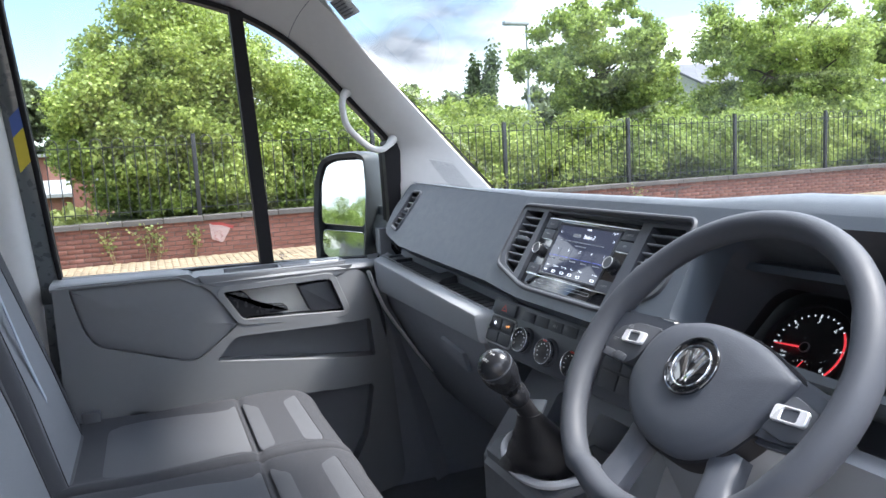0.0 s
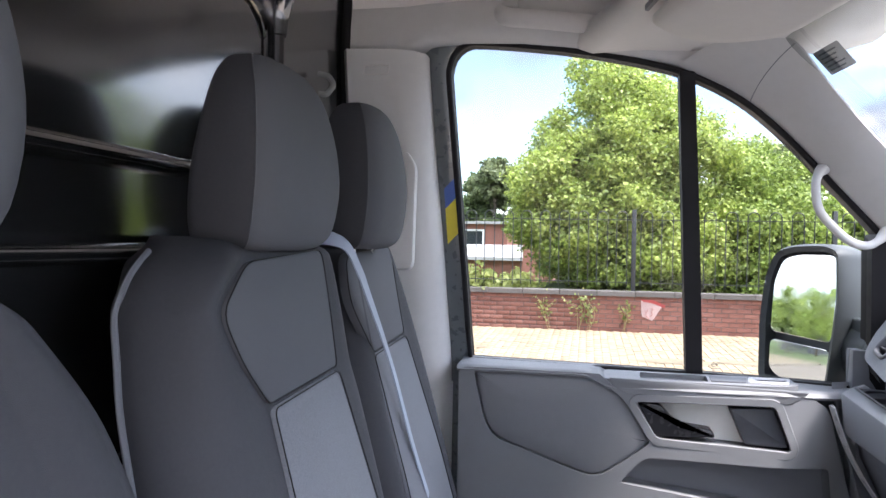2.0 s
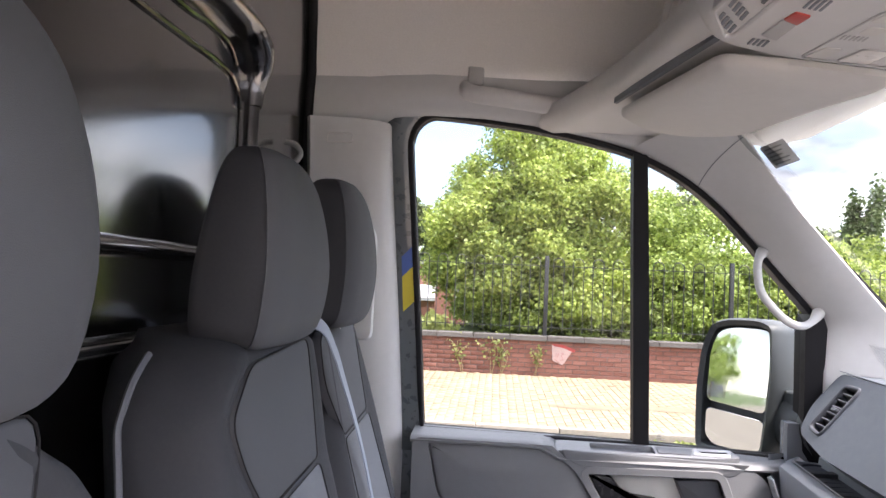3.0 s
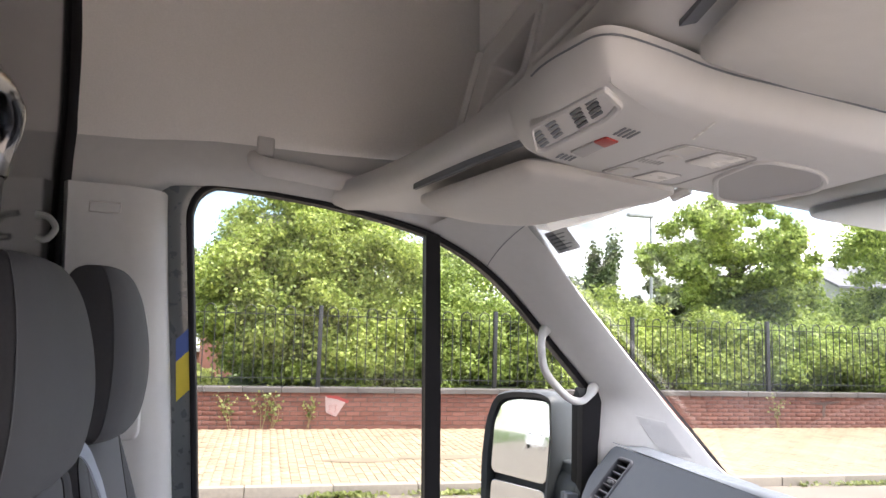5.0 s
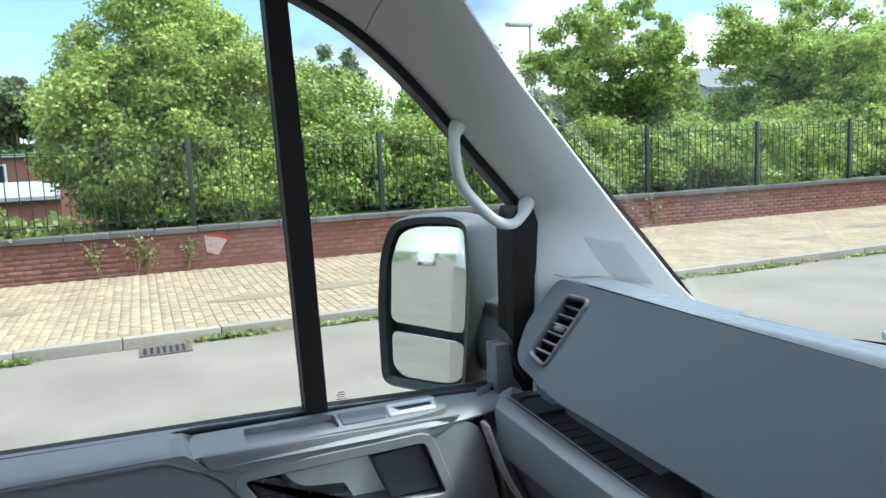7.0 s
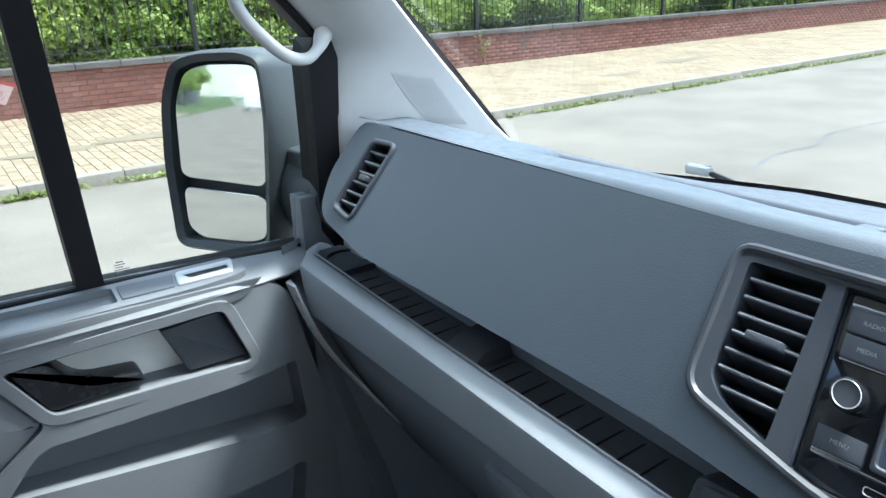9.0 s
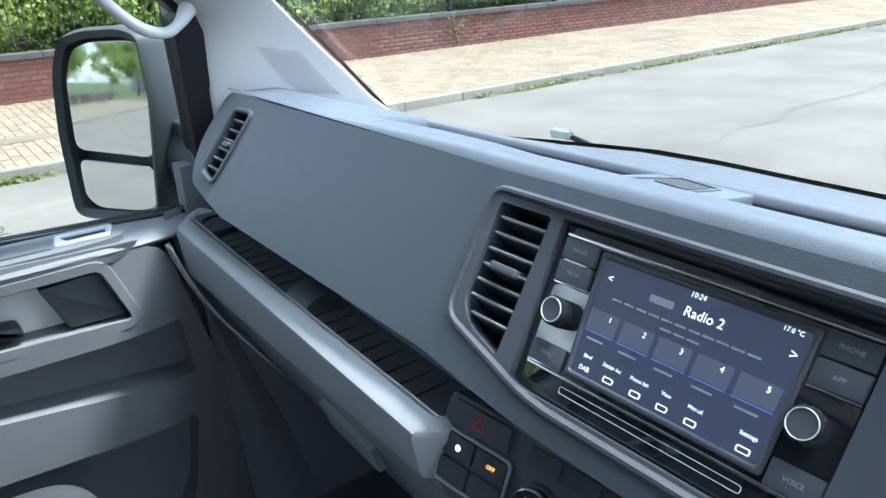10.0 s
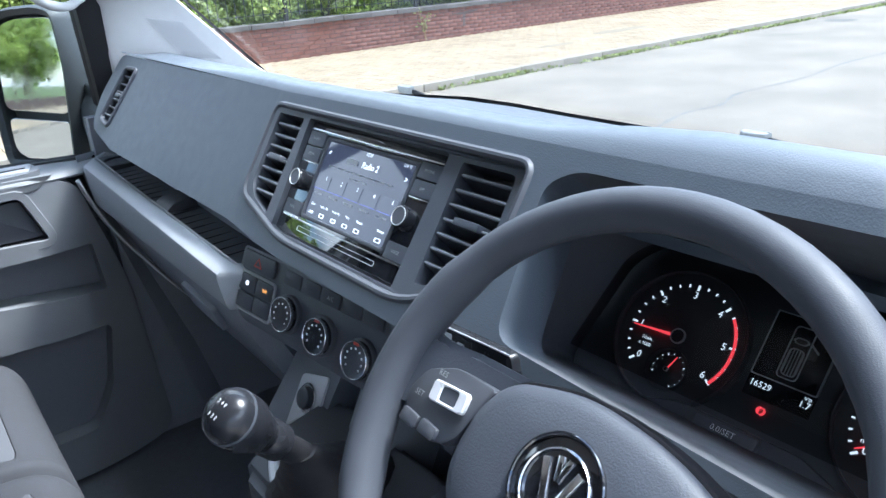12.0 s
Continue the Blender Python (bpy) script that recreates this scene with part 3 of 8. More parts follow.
for k, (x0, x1, h, mt, n) in enumerate([(4.6, 7.2, 1.55, "ivy", 15000), (6.6, 9.4, 1.75, "ivy", 17000), (8.9, 11.8, 1.55, "leaf", 15000), (11.0, 14.0, 1.65, "leaf", 15000), (13.6, 17.5, 1.8, "ivy", 16000), (17.0, 23.0, 1.9, "leaf", 17000), (22.5, 32.0, 2.1, "ivy", 17000), (31.0, 46.0, 2.4, "leaf", 17000)]):
    q = random.Random(20 + k)
    w = x1 - x0
    blobs = [((x0 + w * (i + 0.5) / 4 + q.uniform(-.2, .2), 12.75 + q.uniform(-.1, .4), 1.35 + q.uniform(-.2, .1)), (w / 5.2, 0.95, h - 0.75 + q.uniform(-.25, .25))) for i in range(4)]
    shrub("hedge", "overgrown mixed hedge showing through the railings", blobs, int(n * 2.6), 0.064 if x0 < 17 else 0.15, mt, 30 + k, stems=3)
# hedge behind the van, for the mirrors
for k, x0 in enumerate((-34.0, -24.0, -15.0, -9.0)):
    q = random.Random(60 + k)
    blobs = [((x0 + i * 2.6, 13.2 + q.uniform(-.3, .5), 1.6), (1.7, 1.1, 1.2 + q.uniform(0, .9))) for i in range(4 if x0 < -9 else 2)]
    shrub("hedge", "dense street hedge behind the wall", blobs, 9000, 0.2, "leaf", 70 + k, stems=2)
shrub("grass_tuft", "rough grass and weeds on the bank", [((-2.2, 12.4, 0.8), (1.6, 0.7, 0.28)), ((-4.6, 12.5, 0.8), (1.5, 0.8, 0.26))], 7000, 0.11, "grass", 90, stems=1)

for k, (x, y, z, rx, rz, mt) in enumerate([(5.6, 15.0, 1.9, 1.3, 1.1, "leaf"), (7.6, 15.4, 1.8, 1.4, 1.2, "ivy"), (12.6, 15.2, 2.0, 1.5, 1.3, "leaf"), (14.6, 15.6, 2.0, 1.4, 1.2, "ivy"), (20.5, 15.5, 2.2, 2.2, 1.6, "leaf")]):
    shrub("shrub", "loose leafy shrub rising behind the hedge", [((x, y, z), (rx, 1.0, rz)), ((x + 0.9, y + 0.2, z - 0.4), (rx * 0.8, 0.9, rz * 0.8)), ((x - 0.7, y, z - 0.5), (rx * 0.7, 0.9, rz * 0.7))], 12000, 0.10, mt, 95 + k, stems=3)
tree("sycamore", "young sycamore with a broad leafy crown", (10.8, 14.4, 0.7), 4.6, (2.75, 2.3, 1.8, 1.85), 62000, 0.085, "leaf", 101, clumps=120, cs=(0.07, 0.20))
tree("ash_tree", "feathery ash tree behind the railings", (17.2, 15.0, 0.6), 5.2, (3.1, 3.0, 2.3, 2.1), 60000, 0.085, "leaf", 102, clumps=110, cs=(0.08, 0.21))
tree("ash_tree", "tall leafy tree further along the street", (26.0, 17.0, 0.4), 6.0, (4.0, 4.2, 3.0, 2.4), 26000, 0.22, "leaf", 103, clumps=32)
tree("conifer", "distant narrow dark conifer", (20.0, 40.5, 0.0), 7.4, (4.2, 0.95, 0.95, 3.0), 12000, 0.22, "leaf_dark", 104, clumps=40, cs=(0.3, 0.6))
tree("willow", "distant pale round-crowned tree", (16.4, 42.0, 0.0), 5.8, (3.6, 2.2, 2.0, 2.3), 9000, 0.28, "leaf_far", 105, clumps=22)
tree("poplar", "distant grey-green tree on the skyline", (12.0, 47.0, 0.0), 9.0, (6.2, 2.3, 2.3, 3.0), 9000, 0.3, "leaf_far", 106, clumps=22)
tree("poplar", "distant grey-green tree on the skyline", (22.5, 37.0, 0.0), 5.6, (3.3, 2.2, 2.0, 2.1), 9000, 0.28, "leaf_far", 107, clumps=22)
tree("elm", "distant round-topped tree beyond the low building", (-7.8, 62.0, 0.0), 9.2, (6.4, 2.6, 2.6, 2.6), 12000, 0.35, "leaf_far", 108, clumps=24)
for k, (x, y, h) in enumerate([(-22, 66, 9.5), (-16, 68, 9.0), (-11.5, 66, 8.2), (-14, 60, 6.0), (-9.5, 63, 6.0), (-6.5, 66, 6.4), (-3.6, 64, 7.4), (1, 60, 7.0), (7, 58, 6), (30, 62, 8), (38, 58, 8), (48, 60, 9), (60, 55, 9), (75, 50, 10), (95, 46, 11), (120, 42, 12)]):
    tree("far_tree", "far-off tree in a dark belt of woodland", (x, y, -0.05), h, (h * 0.50, 4.2, 3.0, h * 0.48), 6500, 0.55, "leaf_dark" if k < 8 else "leaf_far", 120 + k, trunk=0.25, clumps=18)
for k, (x, y, h) in enumerate([(-20, 15.5, 5.5), (-29, 16, 7.0), (-41, 15, 8.0), (-55, 17, 9.0), (-63, 16.5, 8.0), (-72, 18.5, 9.0), (-84, 22, 10.0), (-100, 27, 11.0), (-92, 14.5, 8.0), (-112, 21, 9.0), (-104, 12.8, 9.0), (-118, 14.5, 10.0), (-132, 13.5, 10.5), (-145, 17, 11.0), (-50, -22, 8), (-70, -23, 9)]):
    tree("street_tree", "leafy street tree behind the hedge", (x, y, 0.4 if y > 0 and x > -60 else -0.05), h, (h * 0.6, 2.6, 2.4, h * 0.38), 8000, 0.26, "leaf", 150 + k, clumps=24)

# weeds rooted at the foot of the wall and in the gutter
for k, (x, h, s) in enumerate([(-0.47, 0.62, 1.0), (0.02, 0.66, 1.3), (0.18, 0.55, 1.0), (0.74, 0.55, 0.8), (9.5, 0.66, 1.1)]):
    q = random.Random(200 + k)
    w = thing("wall_weed", "spindly yellowing weed growing out of the wall", "weed", (x, WALL_Y - 0.02, ZP(WALL_Y)), "weeds on the wall")
    tips = []
    for j in range(3):
        bm = bmesh.new()
        pts = [(x + q.uniform(-.02, .02), WALL_Y - 0.02, ZP(WALL_Y)), (x + q.uniform(-.1, .1) * s, WALL_Y - 0.06, ZP(WALL_Y) + h * 0.5), (x + q.uniform(-.2, .2) * s, WALL_Y - 0.08, ZP(WALL_Y) + h * q.uniform(0.7, 1.0))]
        c = curve_pts(pts, 5)
        tips += c[3:]
        tube(bm, c, 0.005, 5)
        part("stalk", bm, "stem", w)
    rs = np.random.RandomState(210 + k)
    p = np.array([t for t in tips for _ in range(2)]) + rs.normal(size=(2 * len(tips), 3)) * np.array([0.055, 0.02, 0.045]) * s
    p[:, 1] = np.minimum(p[:, 1], WALL_Y - 0.012)
    v, f = leaf_cloud(p, np.tile([0, -1, 0.6], (len(p), 1)), 0.05, rs)
    arr_part("leaf", v, f, "grass", w, "stuff")
rs = np.random.RandomState(230)
spots = [(1.0, 0.35), (0.75, 0.2), (2.1, 0.5), (-1.1, 0.3), (4.5, 0.6), (7.6, 1.2), (10.4, 1.2), (12.8, 1.5), (15.5, 2.0), (19.5, 2.5), (-2.6, 0.6)]
P = np.concatenate([np.stack([rs.normal(x, s * 0.45, int(150 * s + 40)), rs.uniform(KERB_Y - 0.09, KERB_Y - 0.01, int(150 * s + 40)), rs.uniform(0.005, 0.05, int(150 * s + 40))], 1) for x, s in spots])
v, f = leaf_cloud(P, np.tile([0, -0.6, 0.8], (len(P), 1)), 0.055, rs)
tagged(arr_part("gutter_weeds", v, f, "grass"), "green weeds along the gutter at the kerb", "weeds", kind="stuff")

# ---- street lamp and buildings ----
lamp = thing("street_lamp", "grey steel street lamp with a flat head", "street lamp", (17.3, 30.0, 0.0))
bm = bmesh.new()
tube(bm, [(17.3, 30, -0.1), (17.3, 30, 3.5), (17.3, 30, 7.5)], [0.10, 0.075, 0.055], 10)
part("pole", bm, "galv", lamp)
bm = bmesh.new()
box(bm, 16.1, 17.4, 29.85, 30.15, 7.45, 7.62, 0.04)
part("head", bm, "galv", lamp)
lamp2 = thing("street_lamp", "thin far-off lamp post", "street lamp", (23.6, 36.0, 0.0))
bm = bmesh.new()
tube(bm, curve_pts([(23.6, 38, -0.1), (23.6, 38, 6.4), (23.2, 38, 7.3), (22.6, 38, 7.8)], 5), 0.05, 6)
part("pole", bm, "galv", lamp2)


def house(x0, x1, y0, y1, eave, ridge, wall, label, windows, gable_x=True):
    h = thing("house", label, "house", ((x0 + x1) / 2, y0, 0.0))
    bm = bmesh.new()
    box(bm, x0, x1, y0, y1, -0.1, eave)
    if gable_x:
        ym = (y0 + y1) / 2
        for x in (x0, x1 - 0.2):
            loft(bm, [[(x, y0, eave), (x, y1, eave), (x, ym, ridge - 0.1)], [(x + 0.2, y0, eave), (x + 0.2, y1, eave), (x + 0.2, ym, ridge - 0.1)]])
    part("wall", bm, wall, h, smooth=0)
    bm = bmesh.new()
    ym = (y0 + y1) / 2
    sec = [(y0 - 0.35, eave - 0.15), (ym, ridge), (y1 + 0.35, eave - 0.15), (y1 + 0.35, eave - 0.02), (ym, ridge + 0.16), (y0 - 0.35, eave - 0.02)]
    loft(bm, [[(x, y, z) for y, z in sec] for x in (x0 - 0.3, x1 + 0.3)])
    part("roof", bm, "slate", h, smooth=0)
    for wx, wz, ww, wh in windows:
        F = plane_fn((wx, y0 - 0.003, wz), (1, 0, 0), (0, 0, 1))
        bm = bmesh.new()
        frame_slab(bm, rrect(-ww / 2, ww / 2, -wh / 2, wh / 2, 0.01, 1), rrect(-ww / 2 + 0.07, ww / 2 - 0.07, -wh / 2 + 0.07, wh / 2 - 0.07, 0.01, 1), F, 0.0, 0.06, 0.005)
        for k in (-1, 1):
            slab(bm, rrect(k * ww / 6 - 0.03, k * ww / 6 + 0.03, -wh / 2 + 0.07, wh / 2 - 0.07, 0.005, 1), F, 0, 0.05)
        w = part("window", bm, "upvc", h, "white-framed window")
        bm = bmesh.new()
        slab(bm, rrect(-ww / 2 + 0.05, ww / 2 - 0.05, -wh / 2 + 0.05, wh / 2 - 0.05, 0.01, 1), F, 0.005, 0.012)
        part("pane", bm, "pane", w)
    return h


house(30.3, 35.5, 33.0, 39.0, 5.0, 6.3, "render", "pale rendered house with a grey slate roof", [(32.2, 4.1, 1.3, 1.2), (34.2, 4.1, 1.2, 1.2)])
house(37.0, 47.0, 30.0, 38.0, 4.6, 7.0, "far_brick", "far brick house with a slate roof", [(39.0, 3.2, 1.6, 1.3), (43.0, 3.2, 1.6, 1.3)])
# low flat-roofed building beyond the bank
g = thing("garage_building", "low brick building with a pale flat roof", "building", (-5.4, 30.0, -0.05))
bm = bmesh.new()
box(bm, -9.0, -1.2, 27.0, 33.0, -0.1, 0.9)
part("wall", bm, "far_brick", g, smooth=0)
bm = bmesh.new()
loft(bm, [[(-9.2, y, z), (-1.0, y, z), (-1.0, y, z + 0.12), (-9.2, y, z + 0.12)] for y, z in ((26.7, 0.9), (33.2, 1.35))])
part("roof", bm, "flatroof", g, smooth=0)
g2 = thing("brick_building", "red brick block with white windows", "building", (-9.0, 42.0, -0.05))
bm = bmesh.new()
box(bm, -14.5, -4.3, 40.0, 48.0, -0.1, 2.6)
part("wall", bm, "far_brick", g2, smooth=0)
for wx in (-12.6, -9.6, -6.4):
    F = plane_fn((wx, 39.995, 1.6), (1, 0, 0), (0, 0, 1))
    bm = bmesh.new()
    frame_slab(bm, rrect(-0.8, 0.8, -0.7, 0.7, 0.01, 1), rrect(-0.7, 0.7, -0.6, 0.6, 0.01, 1), F, 0.0, 0.06, 0.005)
    w = part("window", bm, "upvc", g2)
    bm = bmesh.new()
    slab(bm, rrect(-0.72, 0.72, -0.62, 0.62, 0.01, 1), F, 0.005, 0.02)
    part("pane", bm, "pane", w)
bm = bmesh.new()
box(bm, -14.8, -4.0, 39.7, 48.2, 2.6, 2.75)
part("roof", bm, "flatroof", g2, smooth=0)
pier = thing("brick_pier", "red brick pier beside the low building", "pier", (-1.6, 24.0, 0.0))
bm = bmesh.new()
box(bm, -2.0, -1.35, 23.8, 24.3, -0.1, 2.1)
part("shaft", bm, "far_brick", pier, smooth=0)
tower = thing("tower_block", "far-off grey tower block", "building", (0.4, 130.0, 0.0))
bm = bmesh.new()
box(bm, -2.2, 3.0, 130, 136, -0.1, 22)
part("wall", bm, "slate", tower, smooth=0)
for k in range(6):
    bm = bmesh.new()
    box(bm, -1.8, 2.6, 129.9, 129.99, 3 + 3 * k, 4.4 + 3 * k)
    part("window", bm, "pane", tower, smooth=0)

# parked van and works building seen in the mirrors
pv = thing("parked_van", "white panel van parked further back along the street", "van", (-56.0, 6.0, 0.0))
bm = bmesh.new()
sec = rpoly([(5.05, 0.42), (7.0, 0.42), (7.0, 1.3), (6.82, 2.45), (5.23, 2.45), (5.05, 1.3)], [0.1, 0.1, 0.2, 0.25, 0.25, 0.2], 3)
mv = lambda s, c: [(y * s + 6.03 * (1 - s), z if z < 1.2 else 1.2 + (z - 1.2) * c) for y, z in sec]
loft(bm, [[(x - 30, y, z) for y, z in mv(s, c)] for x, s, c in ((-29, 0.98, 1), (-25.6, 1, 1), (-24.6, 0.98, 0.9), (-24.0, 0.95, 0.15), (-23.2, 0.9, 0.02))])
part("body", bm, "van_white", pv)
bm = bmesh.new()
loft(bm, [[(-54.62, 5.35, 1.95), (-54.62, 6.7, 1.95), (-54.72, 6.65, 2.1), (-54.72, 5.4, 2.1)], [(-53.98, 5.25, 1.38), (-53.98, 6.8, 1.38), (-53.96, 6.8, 1.42), (-53.96, 5.25, 1.42)]])
part("windscreen", bm, "pane", pv)
for x in (-54.2, -58.0):
    for y in (5.1, 6.75):
        bm = bmesh.new()
        F = plane_fn((x, y, 0.34), (1, 0, 0), (0, 0, 1))
        disc(bm, F, 0, 0, 0.34, -0.1, 0.12, 24, 0.03)
        part("tyre", bm, "rubber", pv)
pv.location = (-80.0, 3.2, 0.0)
wb = thing("works_building", "dark clad works building far down the street", "building", (-136.0, 18.0, 0.0))
bm = bmesh.new()
box(bm, -150, -122, 15.5, 20, -0.1, 6.5)
part("wall", bm, "slate", wb, smooth=0)
# ---- railings on the wall ----
POSTS = [-8.0, -5.2, -2.32, 0.88, 3.91, 6.54, 9.39, 12.22, 14.95, 17.8, 20.65, 23.5, 26.35, 29.2, 32.05, 34.9, 37.75, 40.6]
FY, F0, F1 = WALL_Y + 0.10, 0.83, 2.13
bow_mesh = {}
for i, x in enumerate(POSTS[:-1]):
    nx = POSTS[i + 1]
    bay = thing("railing", "black iron bow-top railing panel on the wall", "railing", (x, FY, F0), "railing panels", "")
    bm = bmesh.new()
    box(bm, x - 0.035, x + 0.035, FY - 0.035, FY + 0.035, F0 - 0.03, F1 + 0.03, 0.006)
    part("post", bm, "iron", bay)
    for z in (F0 + 0.13, F1 - 0.14):
        bm = bmesh.new()
        box(bm, x + 0.035, nx - 0.035, FY - 0.02, FY + 0.02, z - 0.006, z + 0.006)
        part("rail", bm, "iron", bay, smooth=0)
    count = max(6, round((nx - x - 0.1) / 0.31))
    pitch = (nx - x - 0.07) / count
    seg = 6 if x < 20 else 4
    half = pitch * 0.27
    key = (round(pitch, 3), seg)
    for k in range(count):
        c = x + 0.035 + pitch * (k + 0.5)
        if key not in bow_mesh:
            bm = bmesh.new()
            arch = [(-half, 0, 0.06)] + [(-half * math.cos(a), 0, F1 - F0 - half + half * math.sin(a)) for a in [math.pi * j / 8 for j in range(9)]] + [(half, 0, 0.06)]
            tube(bm, arch, 0.0085, seg)
            me = bpy.data.meshes.new("bow")
            bm.to_mesh(me)
            bm.free()
            me.materials.append(M["iron"])
            finish(me, 40)
            bow_mesh[key] = me
        ob = new("bow", bow_mesh[key])
        ob.parent = bay
        ob.location = (c - x, 0, 0)

# ---- van shell: floor, bulkhead, lining, pillars, glass ----
bm = bmesh.new()
box(bm, -0.46, 1.30, -0.95, 0.95, 0.52, 0.60)
floor = solo("floor", bm, "mat", "black ribbed rubber cab floor", "floor", kind="structure", smooth=0)
bm = bmesh.new()
box(bm, 1.05, 1.12, -0.95, 0.95, 0.60, 1.36)
solo("firewall", bm, "mat", "dark carpeted firewall under the dashboard", "panel", kind="structure", smooth=0)

def step_up(t):
    t = min(1.0, max(0.0, t))
    return t * t * (3 - 2 * t)


bm = bmesh.new()
BX = -0.385
ys_b = [-0.98, -0.5, 0.0, 0.5, 0.94]
zs_b = [0.55, 1.05, 1.5, 2.0, 2.62]
rows = [[(BX, y, z) for y in ys_b] for z in zs_b]
loft(bm, rows, closed=False, caps=False)
bulk = solo("wall_bulkhead", bm, "bulk", "black glossy painted steel bulkhead with pressed ribs", "bulkhead", kind="structure", smooth=60)
bm = bmesh.new()
box(bm, -0.45, -0.40, -0.98, 0.95, 0.55, 2.64)
part("back_skin", bm, "bulk", bulk, smooth=0)
bm = bmesh.new()
tube(bm, curve_pts([(-0.385, -0.97, 2.027), (-0.385, 0.055, 2.04), (-0.385, 0.257, 2.048), (-0.385, 0.355, 2.04), (-0.385, 0.405, 1.997), (-0.385, 0.411, 1.93), (-0.385, 0.414, 1.828), (-0.385, 0.418, 0.856)], 4), [0.042] * 12 + [0.044, 0.046, 0.048, 0.046, 0.042, 0.038, 0.032, 0.028, 0.026, 0.024, 0.022, 0.020] + [0.020] * 5, 16, flat=0.5)
part("pressed_rib", bm, "bulk", bulk, "raised pressed rib with a bright edge")
for pts in (((-0.97, 1.951), (0.055, 1.959), (0.283, 1.962), (0.342, 1.951), (0.371, 1.917), (0.382, 1.828), (0.386, 0.856)), ((-0.97, 1.985), (0.055, 1.997), (0.224, 2.006), (0.308, 2.002), (0.346, 1.98))):
    bm = bmesh.new()
    tube(bm, curve_pts([(BX + 0.001, y, z) for y, z in pts], 4), 0.005, 8)
    part("pressed_edge", bm, "bulk", bulk, "narrow pressed edge line")
for z, r in ((1.676, 0.030), (1.565, 0.027), (1.33, 0.030)):
    bm = bmesh.new()
    tube(bm, [(-0.388, -0.97, z), (-0.388, 0.10, z), (-0.388, 0.24, z), (-0.392, 0.34, z)], [r, r, r * 0.85, r * 0.3], 20, flat=0.45)
    part("pressed_rib", bm, "bulk", bulk)
for y, z in ((0.485, 1.872), (0.575, 1.872)):
    F = plane_fn((BX, y, z), (0, -1, 0), (0, 0, 1))
    bm = bmesh.new()
    frame_slab(bm, rrect(-0.02, 0.02, -0.045, 0.045, 0.008, 3), rrect(-0.009, 0.009, -0.034, 0.034, 0.006, 3), F, 0, 0.012, 0.003)
    part("bracket", bm, "bulk" if y < 0.5 else "steel", bulk, "pressed steel bracket")
bm = bmesh.new()
tube(bm, curve_pts([(-0.372, 0.592, 1.905), (-0.352, 0.592, 1.900), (-0.340, 0.588, 1.882), (-0.352, 0.584, 1.864), (-0.366, 0.584, 1.866)], 5), 0.0055, 8)
part("hook", bm, "galv", bulk, "bright steel hook")

# high roof lining: side, rear and top skins in one shell
side = [(0.800, 2.06), (0.788, 2.08), (0.775, 2.12), (0.765, 2.25), (0.72, 2.38), (0.60, 2.46), (0.30, 2.49), (-0.3, 2.49), (-0.62, 2.46), (-0.75, 2.38), (-0.80, 2.25), (-0.81, 2.12), (-0.83, 2.05), (-0.88, 2.015), (-0.92, 1.985)]
bm = bmesh.new()
inner = [[(x, y, z) for y, z in side] for x in (-0.374, -0.1, 0.3, 0.62, 0.72)]
outer = [[(x, y * 1.06 + (0.02 if y > 0 else -0.02), z + 0.05) for y, z in side] for x in (0.72, 0.3, -0.374)]
rs_ = [ring(bm, r) for r in inner + outer]
for a, b in zip(rs_, rs_[1:]):
    bridge(bm, a, b, False)
bridge(bm, rs_[-1], rs_[0], False)
lining = solo("ceiling", bm, "lining", "light grey moulded fabric headliner of the high roof", "ceiling", kind="structure", smooth=50)

# side window frame, seen from inside: outline of the daylight opening in x and z
def WY(z):
    return 0.95 - 0.174 * (z - 1.31)


OPEN = [(-0.115, 1.315), (-0.128, 1.53), (-0.146, 1.80), (-0.155, 1.935), (-0.154, 1.965), (-0.143, 1.992), (-0.118, 2.010), (-0.085, 2.011), (0.0, 2.003), (0.11, 1.989), (0.231, 1.966), (0.337, 1.937), (0.422, 1.897), (0.49, 1.850), (0.561, 1.785), (0.634, 1.709), (0.709, 1.632), (0.738, 1.60)]
OPEN = [(p.x, p.y) for p in curve_pts([(x, z, 0.0) for x, z in OPEN], 3)]


def side_wall(u, v, d):
    return Vector((u, WY(v) - d, v))


def grow(pts, d):
    return inset(pts, -d)


loop = OPEN + [(0.742, 1.55), (0.745, 1.290), (0.40, 1.304)]
seal_out = grow(loop, 0.012)
bm = bmesh.new()
frame_slab(bm, seal_out, loop, side_wall, -0.03, 0.008, 0.003)
door = thing("van_door", "closed grey plastic-trimmed passenger door", "door", (0.3, 0.9, 0.7))
part("window_seal", bm, "rubber", door, "black rubber window seal")
